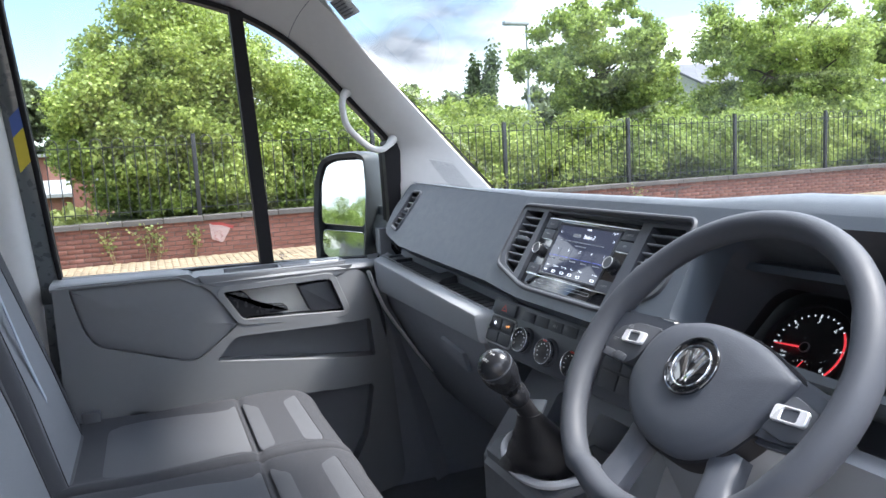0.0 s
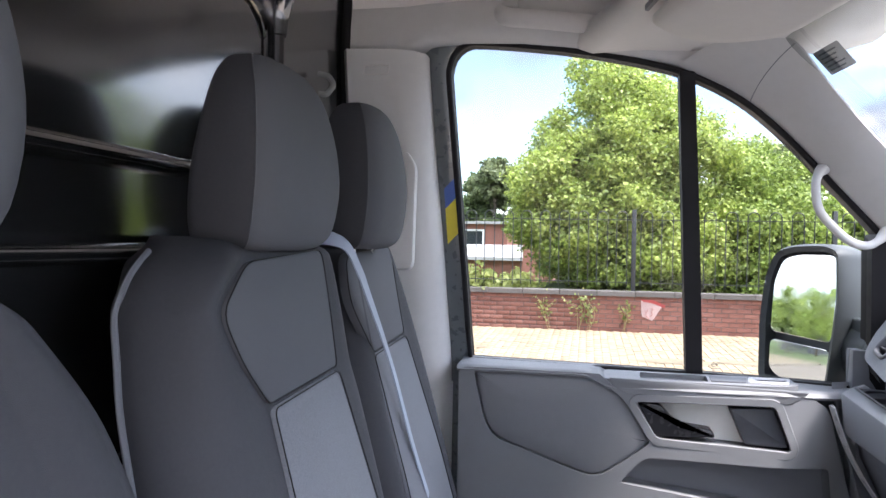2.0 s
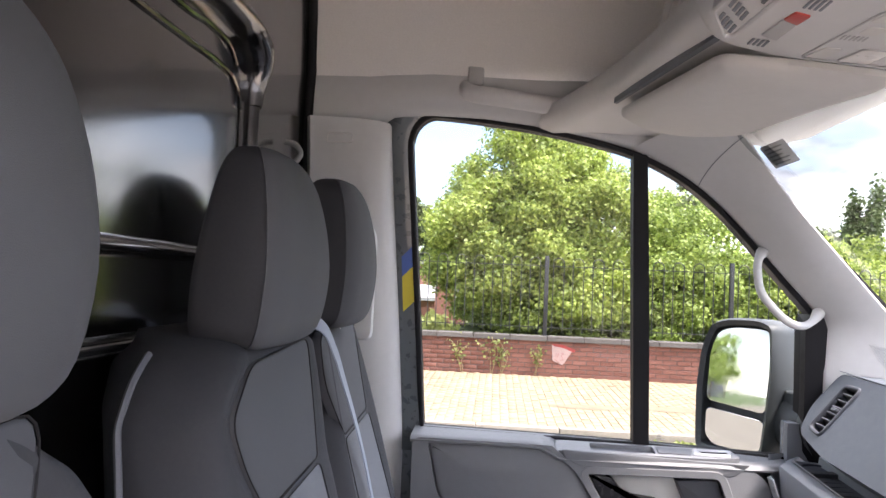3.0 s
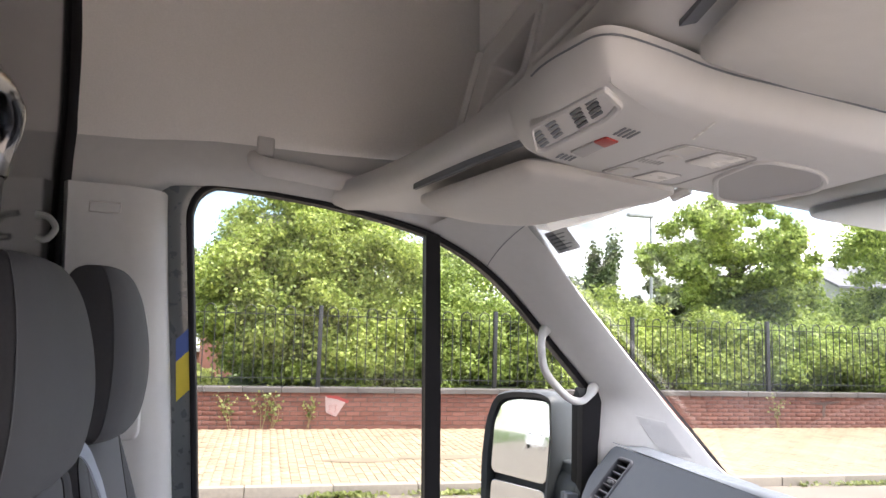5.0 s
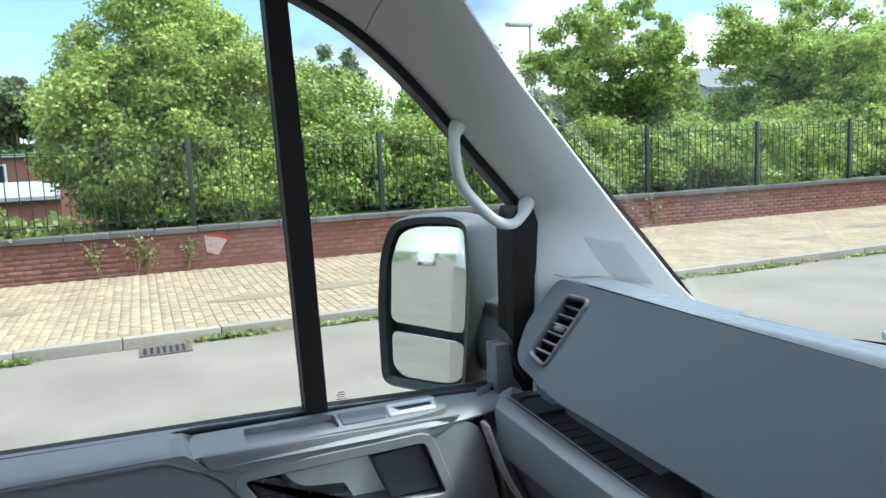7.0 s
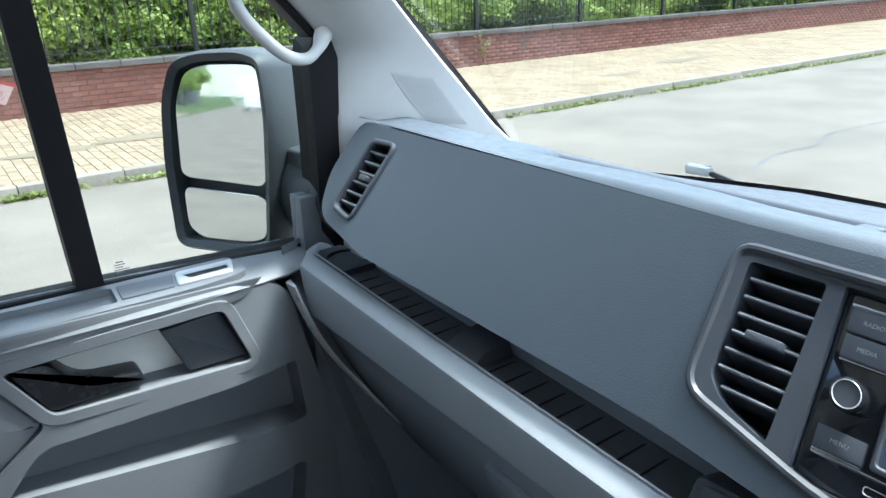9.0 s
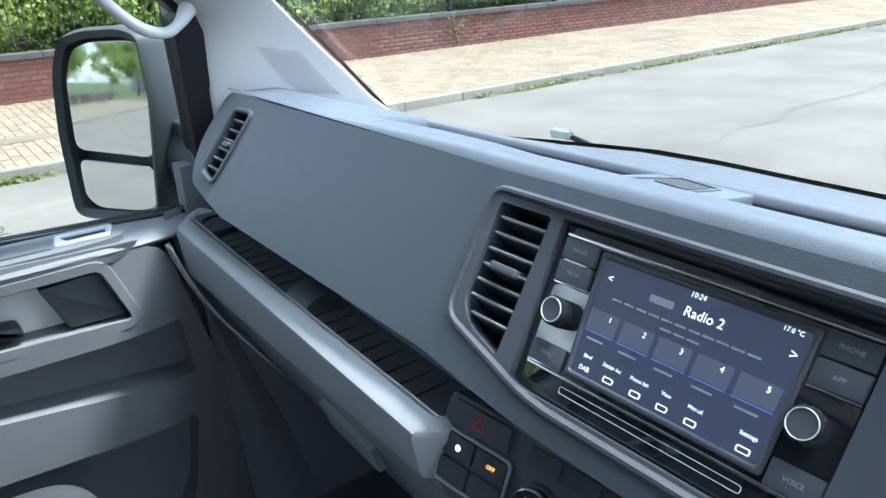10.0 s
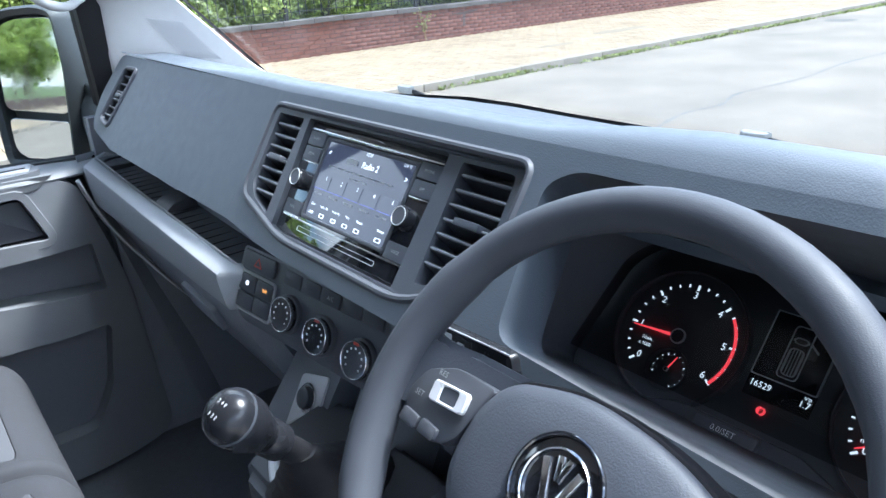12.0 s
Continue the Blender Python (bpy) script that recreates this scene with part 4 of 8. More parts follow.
# black post between drop glass and quarter light, slanting slightly
bm = bmesh.new()
loft(bm, [[(x0, WY(z) - 0.012, z), (x1, WY(z) - 0.012, z), (x1, WY(z) + 0.025, z), (x0, WY(z) + 0.025, z)] for x0, x1, z in ((0.366, 0.401, 1.285), (0.345, 0.380, 1.62), (0.325, 0.356, 1.945))])
part("window_post", bm, "rubber", door, "black upright post between the panes")
for nm, pts in (("window_pane", [(-0.13, 1.295), (0.385, 1.295), (0.338, 1.945), (0.231, 1.976), (0.0, 2.012), (-0.13, 2.020), (-0.172, 2.02), (-0.166, 1.93)]), ("quarter_pane", [(0.385, 1.285), (0.745, 1.28), (0.745, 1.57), (0.561, 1.787), (0.422, 1.898), (0.338, 1.94)])):
    bm = bmesh.new()
    bm.faces.new(ring(bm, [(x, WY(z) + 0.008, z) for x, z in pts]))
    ob = part(nm, bm, "glass", door, "clear side glass", 0)
    inward(ob)
# small printed glazing mark at the pane's lower corner
for k, (u0, u1) in enumerate(((0.421, 0.432), (0.418, 0.434), (0.420, 0.431), (0.418, 0.439), (0.421, 0.430))):
    bm = bmesh.new()
    slab(bm, rrect(u0, u1, 1.3250 - 0.0040 * k, 1.3264 - 0.0040 * k, 0.0004, 1), side_wall, -0.006, -0.0055)
    part("glazing_mark", bm, "dash_low", door, smooth=0)
# dark upright behind the quarter light, where the mirror is fixed
bm = bmesh.new()
loft(bm, [[(x0, WY(z) - 0.02, z), (x1, WY(z) - 0.03, z), (x1, WY(z) + 0.04, z), (x0, WY(z) + 0.04, z)] for x0, x1, z in ((0.735, 0.768, 1.27), (0.725, 0.760, 1.45), (0.715, 0.757, 1.585), (0.722, 0.745, 1.615))])
part("mirror_base", bm, "rubber", door, "black plastic mirror base panel")

# B pillar trim
bm = bmesh.new()
pill = [(-0.165, 1.30), (-0.178, 1.55), (-0.195, 1.80), (-0.203, 1.94), (-0.205, 1.99)]
rows = []
for x, z in [(-0.15, 0.62), (-0.165, 1.0)] + pill:
    y = WY(z) if z > 1.25 else 0.95
    rows.append([(x, y + 0.02, z), (x + 0.0, y - 0.035, z), (x - 0.02, y - 0.065, z), (x - 0.06, y - 0.085, z), (x - 0.15, y - 0.095, z), (-0.364, y - 0.10, z), (-0.374, y - 0.085, z), (-0.377, y + 0.02, z)])
loft(bm, rows, closed=False, caps=False)
bp = solo("trim_pillar_rear", bm, "pillar", "pale grey plastic trim on the pillar behind the door", "pillar trim", kind="structure", smooth=50)
F = plane_fn((-0.30, WY(1.945) - 0.099, 1.945), (1, 0, 0), (0, 0.174, 1))
bm = bmesh.new()
frame_slab(bm, rrect(-0.028, 0.028, -0.011, 0.011, 0.004, 3), rrect(-0.026, 0.026, -0.009, 0.009, 0.003, 3), F, 0, 0.0015, 0.0004)
part("cap_outline", bm, "console", bp, "small rectangular cover")
# belt guide bump on the pillar
bm = bmesh.new()
F2 = plane_fn((-0.29, WY(1.72) - 0.094, 1.72), (1, 0, 0), (0, 0.174, 1))
slab(bm, rpoly([(-0.10, -0.20), (0.075, -0.20), (0.07, 0.03), (0.03, 0.085), (-0.09, 0.10)], 0.02, 4), F2, -0.01, 0.007, 0.006)
part("belt_cover", bm, "pillar", bp)
# dark painted door frame between the glass seal and the pillar trim, with a reflection put on as coloured stripes
rim_i, rim_o = [], []
for (x, z), (gx, gz) in zip(loop, grow(loop, 1.0)):
    if x > 0.10 and z > 1.32:
        break
    nx, nz = (gx - x, gz - z) if z > 1.33 else (-1.0, 0.0)
    wide = 0.050 - 0.040 * step_up((x + 0.150) / 0.10) if z > 1.95 else 0.050
    rim_i.append((x + nx * 0.003, z + nz * 0.003))
    rim_o.append((x + nx * wide, z + nz * wide))
bm = bmesh.new()
rows = []
for (xi, zi), (xo, zo) in zip(rim_i, rim_o):
    q = lambda t, d: Vector((xi + (xo - xi) * t, WY(zi + (zo - zi) * t) - d, zi + (zo - zi) * t))
    rows.append([q(0.0, -0.010), q(0.05, 0.001), q(0.30, 0.004), q(0.85, 0.004), q(1.0, 0.002), q(1.5, -0.006)])
loft(bm, [[p + Vector((-0.004, 0.005, -0.06)) for p in rows[0]]] + rows, closed=False, caps=False)
edge = part("body_edge", bm, "paint", door, "dark painted door edge", 50)
for z0, z1, mt in ((1.575, 1.655, "yellow"), (1.655, 1.700, "blue")):
    bm = bmesh.new()
    xe = lambda z: -0.1615 - 0.053 * (z - 1.31)
    slab(bm, [(xe(z0) + 0.006, z0 + 0.004), (xe(z0) + 0.032, z0 + 0.030), (xe(z1) + 0.032, z1 + 0.030), (xe(z1) + 0.006, z1 + 0.004)], side_wall, 0.0035, 0.0050)
    part("livery_stripe", bm, mt, edge, "coloured stripe in place of a reflection", 0)

# rail over the door and windscreen pillar
bm = bmesh.new()
top = [(-0.374, 1.985), (-0.25, 1.992), (-0.20, 2.022), (-0.112, 2.026), (0.0, 2.022), (0.11, 2.010), (0.235, 1.988), (0.345, 1.966), (0.42, 1.940), (0.48, 1.905)]
rows = []
for x, z in top:
    k = 1.0 - 0.95 * step_up((x - 0.16) / 0.30)
    rows.append([(x, WY(z) + 0.02, z - 0.013), (x, WY(z) - 0.004 - 0.016 * k, z - 0.010), (x, WY(z) - 0.010 - 0.035 * k, z), (x, WY(z) - 0.012 - 0.048 * k, z + 0.02), (x, 0.779, max(z + 0.07, 2.088))])
loft(bm, rows, closed=False, caps=False)
solo("trim_roof_rail", bm, "pillar", "pale grey plastic trim over the door window", "trim", kind="structure", smooth=60)

PA = curve_pts([(x, WY(z) - 0.012, z) for x, z in ((0.325, 1.957), (0.430, 1.906), (0.503, 1.855), (0.575, 1.789), (0.648, 1.711), (0.728, 1.630))] + [(0.754, 0.884, 1.590), (0.757, 0.888, 1.50), (0.761, 0.892, 1.42), (0.768, 0.895, 1.34)], 4)
PB = curve_pts([(0.458, 0.690, 1.987), (0.528, 0.725, 1.957), (0.590, 0.751, 1.890), (0.661, 0.774, 1.814), (0.741, 0.794, 1.734), (0.821, 0.814, 1.654), (0.901, 0.831, 1.574), (0.971, 0.844, 1.507), (1.033, 0.854, 1.447), (1.105, 0.864, 1.392)], 4)


def pillar_at(i, t, lift=0.0):
    """A place on the windscreen pillar's trim: i along it, t from the door edge (0) to the glass edge (1)."""
    k = min(int(i), len(PA) - 2)
    f = i - k
    a, b = PA[k].lerp(PA[k + 1], f), PB[k].lerp(PB[k + 1], f)
    low = max(0.0, (i - 20) / 16)
    out = Vector((-0.35, -0.8, 0.25)).normalized()
    swell = math.sin(math.pi * t) ** 0.8 if t < 0.5 else 1.0 - 0.40 * ((t - 0.5) / 0.5) ** 2
    return a.lerp(b, t) + out * (0.026 * swell * (1 - 0.4 * low) + lift)


bm = bmesh.new()
TS = [0.0, 0.03, 0.1, 0.25, 0.45, 0.65, 0.85, 0.96, 1.0]
rows = []
for i in range(len(PA)):
    a, b = PA[i], PB[i]
    rows.append([a + Vector((0, 0.06, 0))] + [pillar_at(i, t) for t in TS] + [b + Vector((0.006, 0.022, 0.004))])
loft(bm, rows, closed=False, caps=False)
pa = solo("trim_pillar_front", bm, "pillar", "pale grey plastic windscreen pillar trim", "pillar trim", kind="structure", smooth=60)
SB = [PB[i] + Vector((0.006, 0.030, 0.004)) for i in range(len(PA))]
bm = bmesh.new()
loft(bm, [[pillar_at(i, 0.999), pillar_at(i, 1.0) + Vector((0.003, 0.002, 0.002)), pillar_at(i, 1.0).lerp(SB[i], 0.72)] for i in range(len(PA))], closed=False, caps=False)
part("trim_edge", bm, "pillar", pa, "", 50)
bm = bmesh.new()
loft(bm, [[pillar_at(i, 1.0).lerp(SB[i], 0.72), SB[i]] for i in range(len(PA))], closed=False, caps=False)
part("glass_seal", bm, "rubber", pa, "black seal between trim and windscreen", 50)
# joint line across the pillar top
bm = bmesh.new()
tube(bm, [pillar_at(5.9 - 2.2 * t, t, 0.0002) for t in [k / 10 for k in range(11)]], 0.0011, 6)
part("joint_line", bm, "dash_low", pa)
# speaker grille with its dots
bm = bmesh.new()
def pg(u, v, lift):
    return pillar_at(25.5 + 0.5 * u + v * (4.5 + 0.5 * u), 0.46 + 0.34 * u + v * (0.14 - 0.10 * u), lift)


loft(bm, [[pg(0.0, v, 0.0)] + [pg(u / 6, v, 0.0010 if 0.001 < v < 0.999 else 0.0) for u in range(7)] + [pg(1.0, v, 0.0)] for v in (0.0, 0.02, 0.2, 0.4, 0.6, 0.8, 0.98, 1.0)], closed=False, caps=False)
gr = part("speaker_grille", bm, "grille", pa, "grey perforated speaker grille")
v_, f_ = [], []
for a in range(30):
    for b in range(60):
        u, v = 0.07 + 0.86 * (a + 0.5 * (b % 2)) / 30, 0.05 + 0.9 * b / 60
        c, e1, e2 = pg(u, v, 0.0014), pg(u + 0.007, v, 0.0014), pg(u, v + 0.004, 0.0014)
        k = len(v_)
        v_ += [tuple(e1), tuple(e2), tuple(c * 2 - e1), tuple(c * 2 - e2)]
        f_.append((k, k + 1, k + 2, k + 3))
arr_part("perforation", v_, f_, "dash_low", gr, "stuff")
# grab handle on the pillar
gh = thing("grab_handle", "pale grey plastic grab handle on the windscreen pillar", "grab handle", (0.66, 0.84, 1.66))
path = curve_pts([(0.616, 0.865, 1.748), (0.598, 0.838, 1.733), (0.588, 0.818, 1.706), (0.594, 0.812, 1.660), (0.622, 0.812, 1.624), (0.655, 0.818, 1.598), (0.690, 0.834, 1.591), (0.716, 0.850, 1.602), (0.738, 0.875, 1.618)], 5)
bm = bmesh.new()
tube(bm, path, [0.0088 + 0.006 * max(0.0, abs(i / (len(path) - 1) - 0.5) - 0.36) / 0.14 for i in range(len(path))], 12, flat=0.9)
part("grip", bm, "pillar", gh, "", 60)

# windscreen
WS = lambda y, s: Vector((0.47 + s * 0.65 + 0.31 * (1 - (y / 0.95) ** 2) * (0.1 + 0.9 * s), y, 1.985 - s * 0.655))
bm = bmesh.new()
ys_ = [-0.90 + 1.78 * k / 20 for k in range(21)]
rows = [[WS(y * (0.86 + 0.14 * s), s) for y in ys_] for s in [k / 10 for k in range(11)]]
loft(bm, rows, closed=False, caps=False)
ws = solo("window_windscreen", bm, "glass", "large clear raked windscreen", "windscreen", kind="structure", smooth=60)
inward(ws)
bm = bmesh.new()
foot_ = lambda y: max(0.937, 0.990 - 0.34 * y * y)
rows = [[WS(y * (0.86 + 0.14 * foot_(y)), foot_(y) + s) + Vector((-0.002, 0, -0.002)) for y in ys_] for s in (0.0, 0.018, 0.04, 0.07)]
loft(bm, rows, closed=False, caps=False)
part("black_border", bm, "rubber", ws, "black printed lower border")
for e0, e1 in ((0.876, 0.888), (-0.908, -0.888)):
    bm = bmesh.new()
    loft(bm, [[WS(y * (0.86 + 0.14 * s), s) + Vector((-0.002, 0, -0.002)) for y in (e0, (e0 + e1) / 2, e1)] for s in [k / 10 for k in range(11)]], closed=False, caps=False)
    part("side_border", bm, "rubber", ws, "black printed side border")
# bonnet and scuttle in front of the glass
bm = bmesh.new()
loft(bm, [[WS(y, 1.02) + Vector((0.0, 0, -0.03)) for y in ys_], [WS(y, 1.1) + Vector((0.06, 0, -0.01)) for y in ys_], [WS(y, 1.1) + Vector((0.13, 0, -0.10)) for y in ys_], [Vector((2.0, y * 0.95, 1.05)) for y in ys_], [Vector((2.1, y * 0.9, 0.6)) for y in ys_]], closed=False, caps=False)
bonnet = solo("bonnet", bm, "paint", "dark painted bonnet and scuttle below the windscreen", "bonnet", kind="structure", smooth=50)
for p, a in (((1.285, 0.62, 1.374), 0.02), ((1.435, -0.11, 1.343), -0.01)):
    wn_ = thing("wiper_arm", "dark wiper blade with a bright cap at the screen foot", "wiper", p, "wipers")
    F = plane_fn(Vector(p), (0.12, -1, 0.0), (0.8, 0.1, 0.25))
    bm = bmesh.new()
    slab(bm, rpoly([(-0.024, -0.005), (0.014, -0.006), (0.026, 0.002), (0.014, 0.006), (-0.02, 0.006)], 0.002, 3), F, -0.010, 0.006, 0.003)
    part("cap", bm, "galv", wn_, "pale worn wiper cap")
    bm = bmesh.new()
    tube(bm, [F(0.02, 0, -0.006), F(0.10, -0.010, -0.020), F(0.16, -0.02, -0.034)], 0.005, 6)
    part("blade", bm, "rubber", wn_)
# sticker on the top corner of the windscreen
st = thing("windscreen_sticker", "grey printed sticker on the windscreen corner", "sticker", (0.57, 0.70, 1.92))
F = plane_fn((0.572, 0.668, 1.925), (0.30, -0.85, 0.1), (-0.62, -0.20, 0.62))
bm = bmesh.new()
slab(bm, rrect(-0.033, 0.033, -0.027, 0.027, 0.003, 2), F, 0, 0.001)
part("sheet", bm, "sticker", st)
for k in range(5):
    bm = bmesh.new()
    slab(bm, rrect(-0.026, 0.02 - 0.006 * (k % 3), 0.016 - 0.009 * k, 0.019 - 0.009 * k, 0.0008, 1), F, 0.001, 0.0014)
    part("print_bar", bm, "dash_low", st)
    
# outer door skin and roof skin keep daylight out of the walls
bm = bmesh.new()
box(bm, -0.20, 0.86, 0.985, 1.0, 0.45, 1.29, 0.004)
part("outer_skin", bm, "paint", door, "dark painted outer door skin")
bm = bmesh.new()
loft(bm, [[(-0.22, 1.0, 0.45), (-0.22, 1.0, 1.30), (-0.22, 0.93, 1.9), (-0.22, 0.86, 2.55), (-0.22, 0.80, 2.62)], [(-4.9, 1.0, 0.45), (-4.9, 1.0, 1.30), (-4.9, 0.93, 1.9), (-4.9, 0.86, 2.55), (-4.9, 0.80, 2.62)]], closed=False, caps=False)
solo("van_side", bm, "paint", "dark painted outer side of the van body", "van side", kind="structure", smooth=0)
bm = bmesh.new()
box(bm, -0.5, 0.72, -0.97, 0.97, 2.60, 2.64)
solo("roof_skin", bm, "van_white", "painted outer roof panel", "roof", kind="structure", smooth=0)
bm = bmesh.new()
loft(bm, [[(0.72, -0.9, 2.02), (0.72, 0.87, 2.02), (0.72, 0.78, 2.62), (0.72, -0.8, 2.62)], [(0.74, -0.9, 2.02), (0.74, 0.87, 2.02), (0.74, 0.78, 2.62), (0.74, -0.8, 2.62)]])
solo("roof_front_skin", bm, "van_white", "painted roof front above the windscreen", "roof", kind="structure", smooth=0)

# ---- passenger door trim ----
def DF(u, v, d):
    y = 0.850 + 1.2 * max(0.0, u - 0.50) ** 2 + 0.10 * max(0.0, 1.02 - v) * 0
    return Vector((u, y - d, v))


skin = rpoly([(-0.13, 1.308), (-0.13, 0.62), (0.73, 0.62), (0.70, 1.02), (0.655, 1.19), (0.640, 1.255), (0.59, 1.281), (0.205, 1.281), (0.176, 1.307)], [0.02, 0.03, 0.05, 0.05, 0.05, 0.04, 0.04, 0.006, 0.006], 5)
h_ins = rpoly([(-0.098, 1.300), (-0.072, 1.19), (-0.050, 1.155), (0.172, 1.080), (0.248, 1.135), (0.285, 1.166), (0.225, 1.258), (0.166, 1.299)], [0.015, 0.02, 0.02, 0.03, 0.02, 0.01, 0.012, 0.008], 4)
h_hand = rpoly([(0.250, 1.252), (0.296, 1.176), (0.566, 1.163), (0.531, 1.257)], 0.012, 4)
h_pock = rpoly([(0.222, 1.076), (0.272, 1.134), (0.640, 1.130), (0.650, 1.022)], [0.01, 0.02, 0.01, 0.01], 4)
h_low = rpoly([(0.002, 0.985), (0.075, 0.972), (0.640, 0.945), (0.61, 0.80), (0.56, 0.72), (0.03, 0.72)], 0.02, 4)
bm = bmesh.new()
holed(bm, skin, [h_ins, h_hand, h_pock, h_low], lambda u, v, d: Vector((u, d, v)), -0.075, 0.0)
for k in range(9):
    bmesh.ops.bisect_plane(bm, geom=list(bm.verts) + list(bm.edges) + list(bm.faces), plane_co=(0.49 + 0.03 * k, 0, 0), plane_no=(1, 0, 0))
for v in bm.verts:
    v.co = DF(v.co.x, v.co.z, v.co.y)
part("door_panel", bm, "door", door, "mid-grey grained plastic door panel")
for nm, pts, d, mt, lb in (("storage_pocket", h_pock, -0.05, "pocket", "dark storage pocket"), ("map_pocket", h_low, -0.045, "pocket", "dark lower map pocket")):
    bm = bmesh.new()
    slab(bm, inset(pts, -0.002), DF, d - 0.01, d)
    part(nm, bm, mt, door, lb)
# padded insert swelling out of a groove
bm = bmesh.new()
ic = (0.075, 1.20)
sc_ = lambda k: [(ic[0] + (u - ic[0]) * k, ic[1] + (v - ic[1]) * k) for u, v in h_ins]
loft(bm, [[DF(u, v, d) for u, v in q_] for q_, d in ((inset(h_ins, -0.002), -0.030), (inset(h_ins, 0.0008), -0.010), (inset(h_ins, 0.005), -0.005), (inset(h_ins, 0.012), -0.004), (sc_(0.80), -0.001), (sc_(0.45), 0.003))])
part("insert_panel", bm, "door_in", door, "padded grained insert", 60)
# proud rim round the handle
bm = bmesh.new()
frame_slab(bm, inset(h_hand, -0.016), inset(h_hand, 0.001), DF, -0.004, 0.0016, 0.0014)
part("handle_bezel", bm, "door", door)
bm = bmesh.new()
slab(bm, inset(h_hand, -0.002), DF, -0.06, -0.05)
bowl = part("handle_bowl", bm, "bowl", door, "pale grey bowl behind the lever")
bm = bmesh.new()
slab(bm, rpoly([(0.445, 1.245), (0.475, 1.172), (0.562, 1.168), (0.530, 1.250)], 0.006, 3), DF, -0.05, -0.012, 0.004)
part("blank_plate", bm, "black", door, "dark blanking plate")
lev = bmesh.new()
slab(lev, rpoly([(0.254, 1.252), (0.304, 1.247), (0.338, 1.206), (0.410, 1.198), (0.416, 1.183), (0.295, 1.178)], [0.006, 0.012, 0.02, 0.006, 0.006, 0.01], 4), DF, -0.046, -0.004, 0.006)
part("door_lever", lev, "knob", door, "black inner door lever")
# window ledge on top of the door with slot and recess
bm = bmesh.new()
rows = []
for x in (-0.135, -0.10, 0.13, 0.15, 0.17, 0.19, 0.21, 0.45, 0.55, 0.60, 0.65, 0.70, 0.738):
    yy = DF(x, 1.3, 0).y
    zz = 1.312 - 0.035 * max(0, x - 0.55)
    zs = 1.3165 - 0.02 * (x + 0.11) - 0.04 * max(0.0, x - 0.4)
    zz -= 0.024 * step_up((x - 0.14) / 0.06)
    rows.append([(x, yy + 0.002, zz - 0.014), (x, yy - 0.002, zz - 0.009), (x, yy + 0.004, zz - 0.003), (x, yy + 0.018, zz), (x, 0.935, min(zz + 0.004, zs - 0.004)), (x, 0.955, zs), (x, 0.97, zz - 0.02)])
loft(bm, rows, closed=False, caps=False)
part("window_ledge", bm, "door_cap", door, "paler grey ledge below the window")
# raised grip cap with a sunken tray, switch plate and lock slot
F = plane_fn((0.0, 0.012, 1.2165), (1, 0, 0), (0, 1, 0.08))
bm = bmesh.new()
tray_ = rpoly([(0.262, 0.866), (0.402, 0.866), (0.404, 0.915), (0.264, 0.919)], 0.006, 3)
holed(bm, rpoly([(0.178, 0.850), (0.50, 0.850), (0.56, 0.858), (0.585, 0.872), (0.575, 0.926), (0.19, 0.930)], [0.012, 0.03, 0.02, 0.012, 0.012, 0.012], 4), [tray_], F, -0.004, 0.012)
cap_ = part("grip_cap", bm, "door_cap", door, "raised grip cap on the door ledge", 30)
bm = bmesh.new()
slab(bm, inset(tray_, -0.001), F, -0.006, -0.001)
part("tray_floor", bm, "pocket", cap_, "dark grained tray floor")
bm = bmesh.new()
slab(bm, rpoly([(0.408, 0.868), (0.478, 0.868), (0.486, 0.908), (0.410, 0.912)], 0.003, 3), F, 0.010, 0.0145, 0.0015)
part("switch_plate", bm, "pocket", cap_, "dark blank switch plate")
hole_ = rpoly([(0.504, 0.880), (0.560, 0.882), (0.562, 0.898), (0.496, 0.898)], 0.003, 3)
bm = bmesh.new()
frame_slab(bm, rpoly([(0.482, 0.868), (0.562, 0.868), (0.575, 0.910), (0.490, 0.910)], 0.005, 4), rpoly([(0.504, 0.880), (0.560, 0.882), (0.562, 0.898), (0.496, 0.898)], 0.003, 4), F, 0.010, 0.016, 0.002)
sl = part("slot_frame", bm, "fascia", cap_, "pale frame round the lock slot")
# shade inside the lock slot, put in as a near-black plate
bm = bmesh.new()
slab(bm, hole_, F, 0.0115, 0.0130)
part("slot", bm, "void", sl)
bm = bmesh.new()
slab(bm, rpoly([(0.196, 1.300), (0.204, 1.282), (0.232, 1.268), (0.560, 1.262), (0.600, 1.288)], [0.004, 0.012, 0.015, 0.02, 0.006], 4), DF, -0.006, 0.0020, 0.0018)
part("grip_front", bm, "door", cap_, "", 40)

# sunlit line in the gap between door and dashboard, put in as a white strip
bm = bmesh.new()
fl = curve_pts([(0.640, 0.845, 1.262), (0.649, 0.840, 1.229), (0.670, 0.836, 1.172), (0.698, 0.832, 1.118), (0.726, 0.829, 1.075), (0.772, 0.826, 1.004), (0.83, 0.822, 0.925)], 5)
loft(bm, [[p, p + Vector((0.003, 0.001, 0.001)), p + Vector((0.006, 0.03, 0.003)), p + Vector((-0.002, 0.03, 0.0))] for p in fl])
part("painted_flange", bm, "van_white", door, "white strip in place of the sunlit line in the door gap", 50)

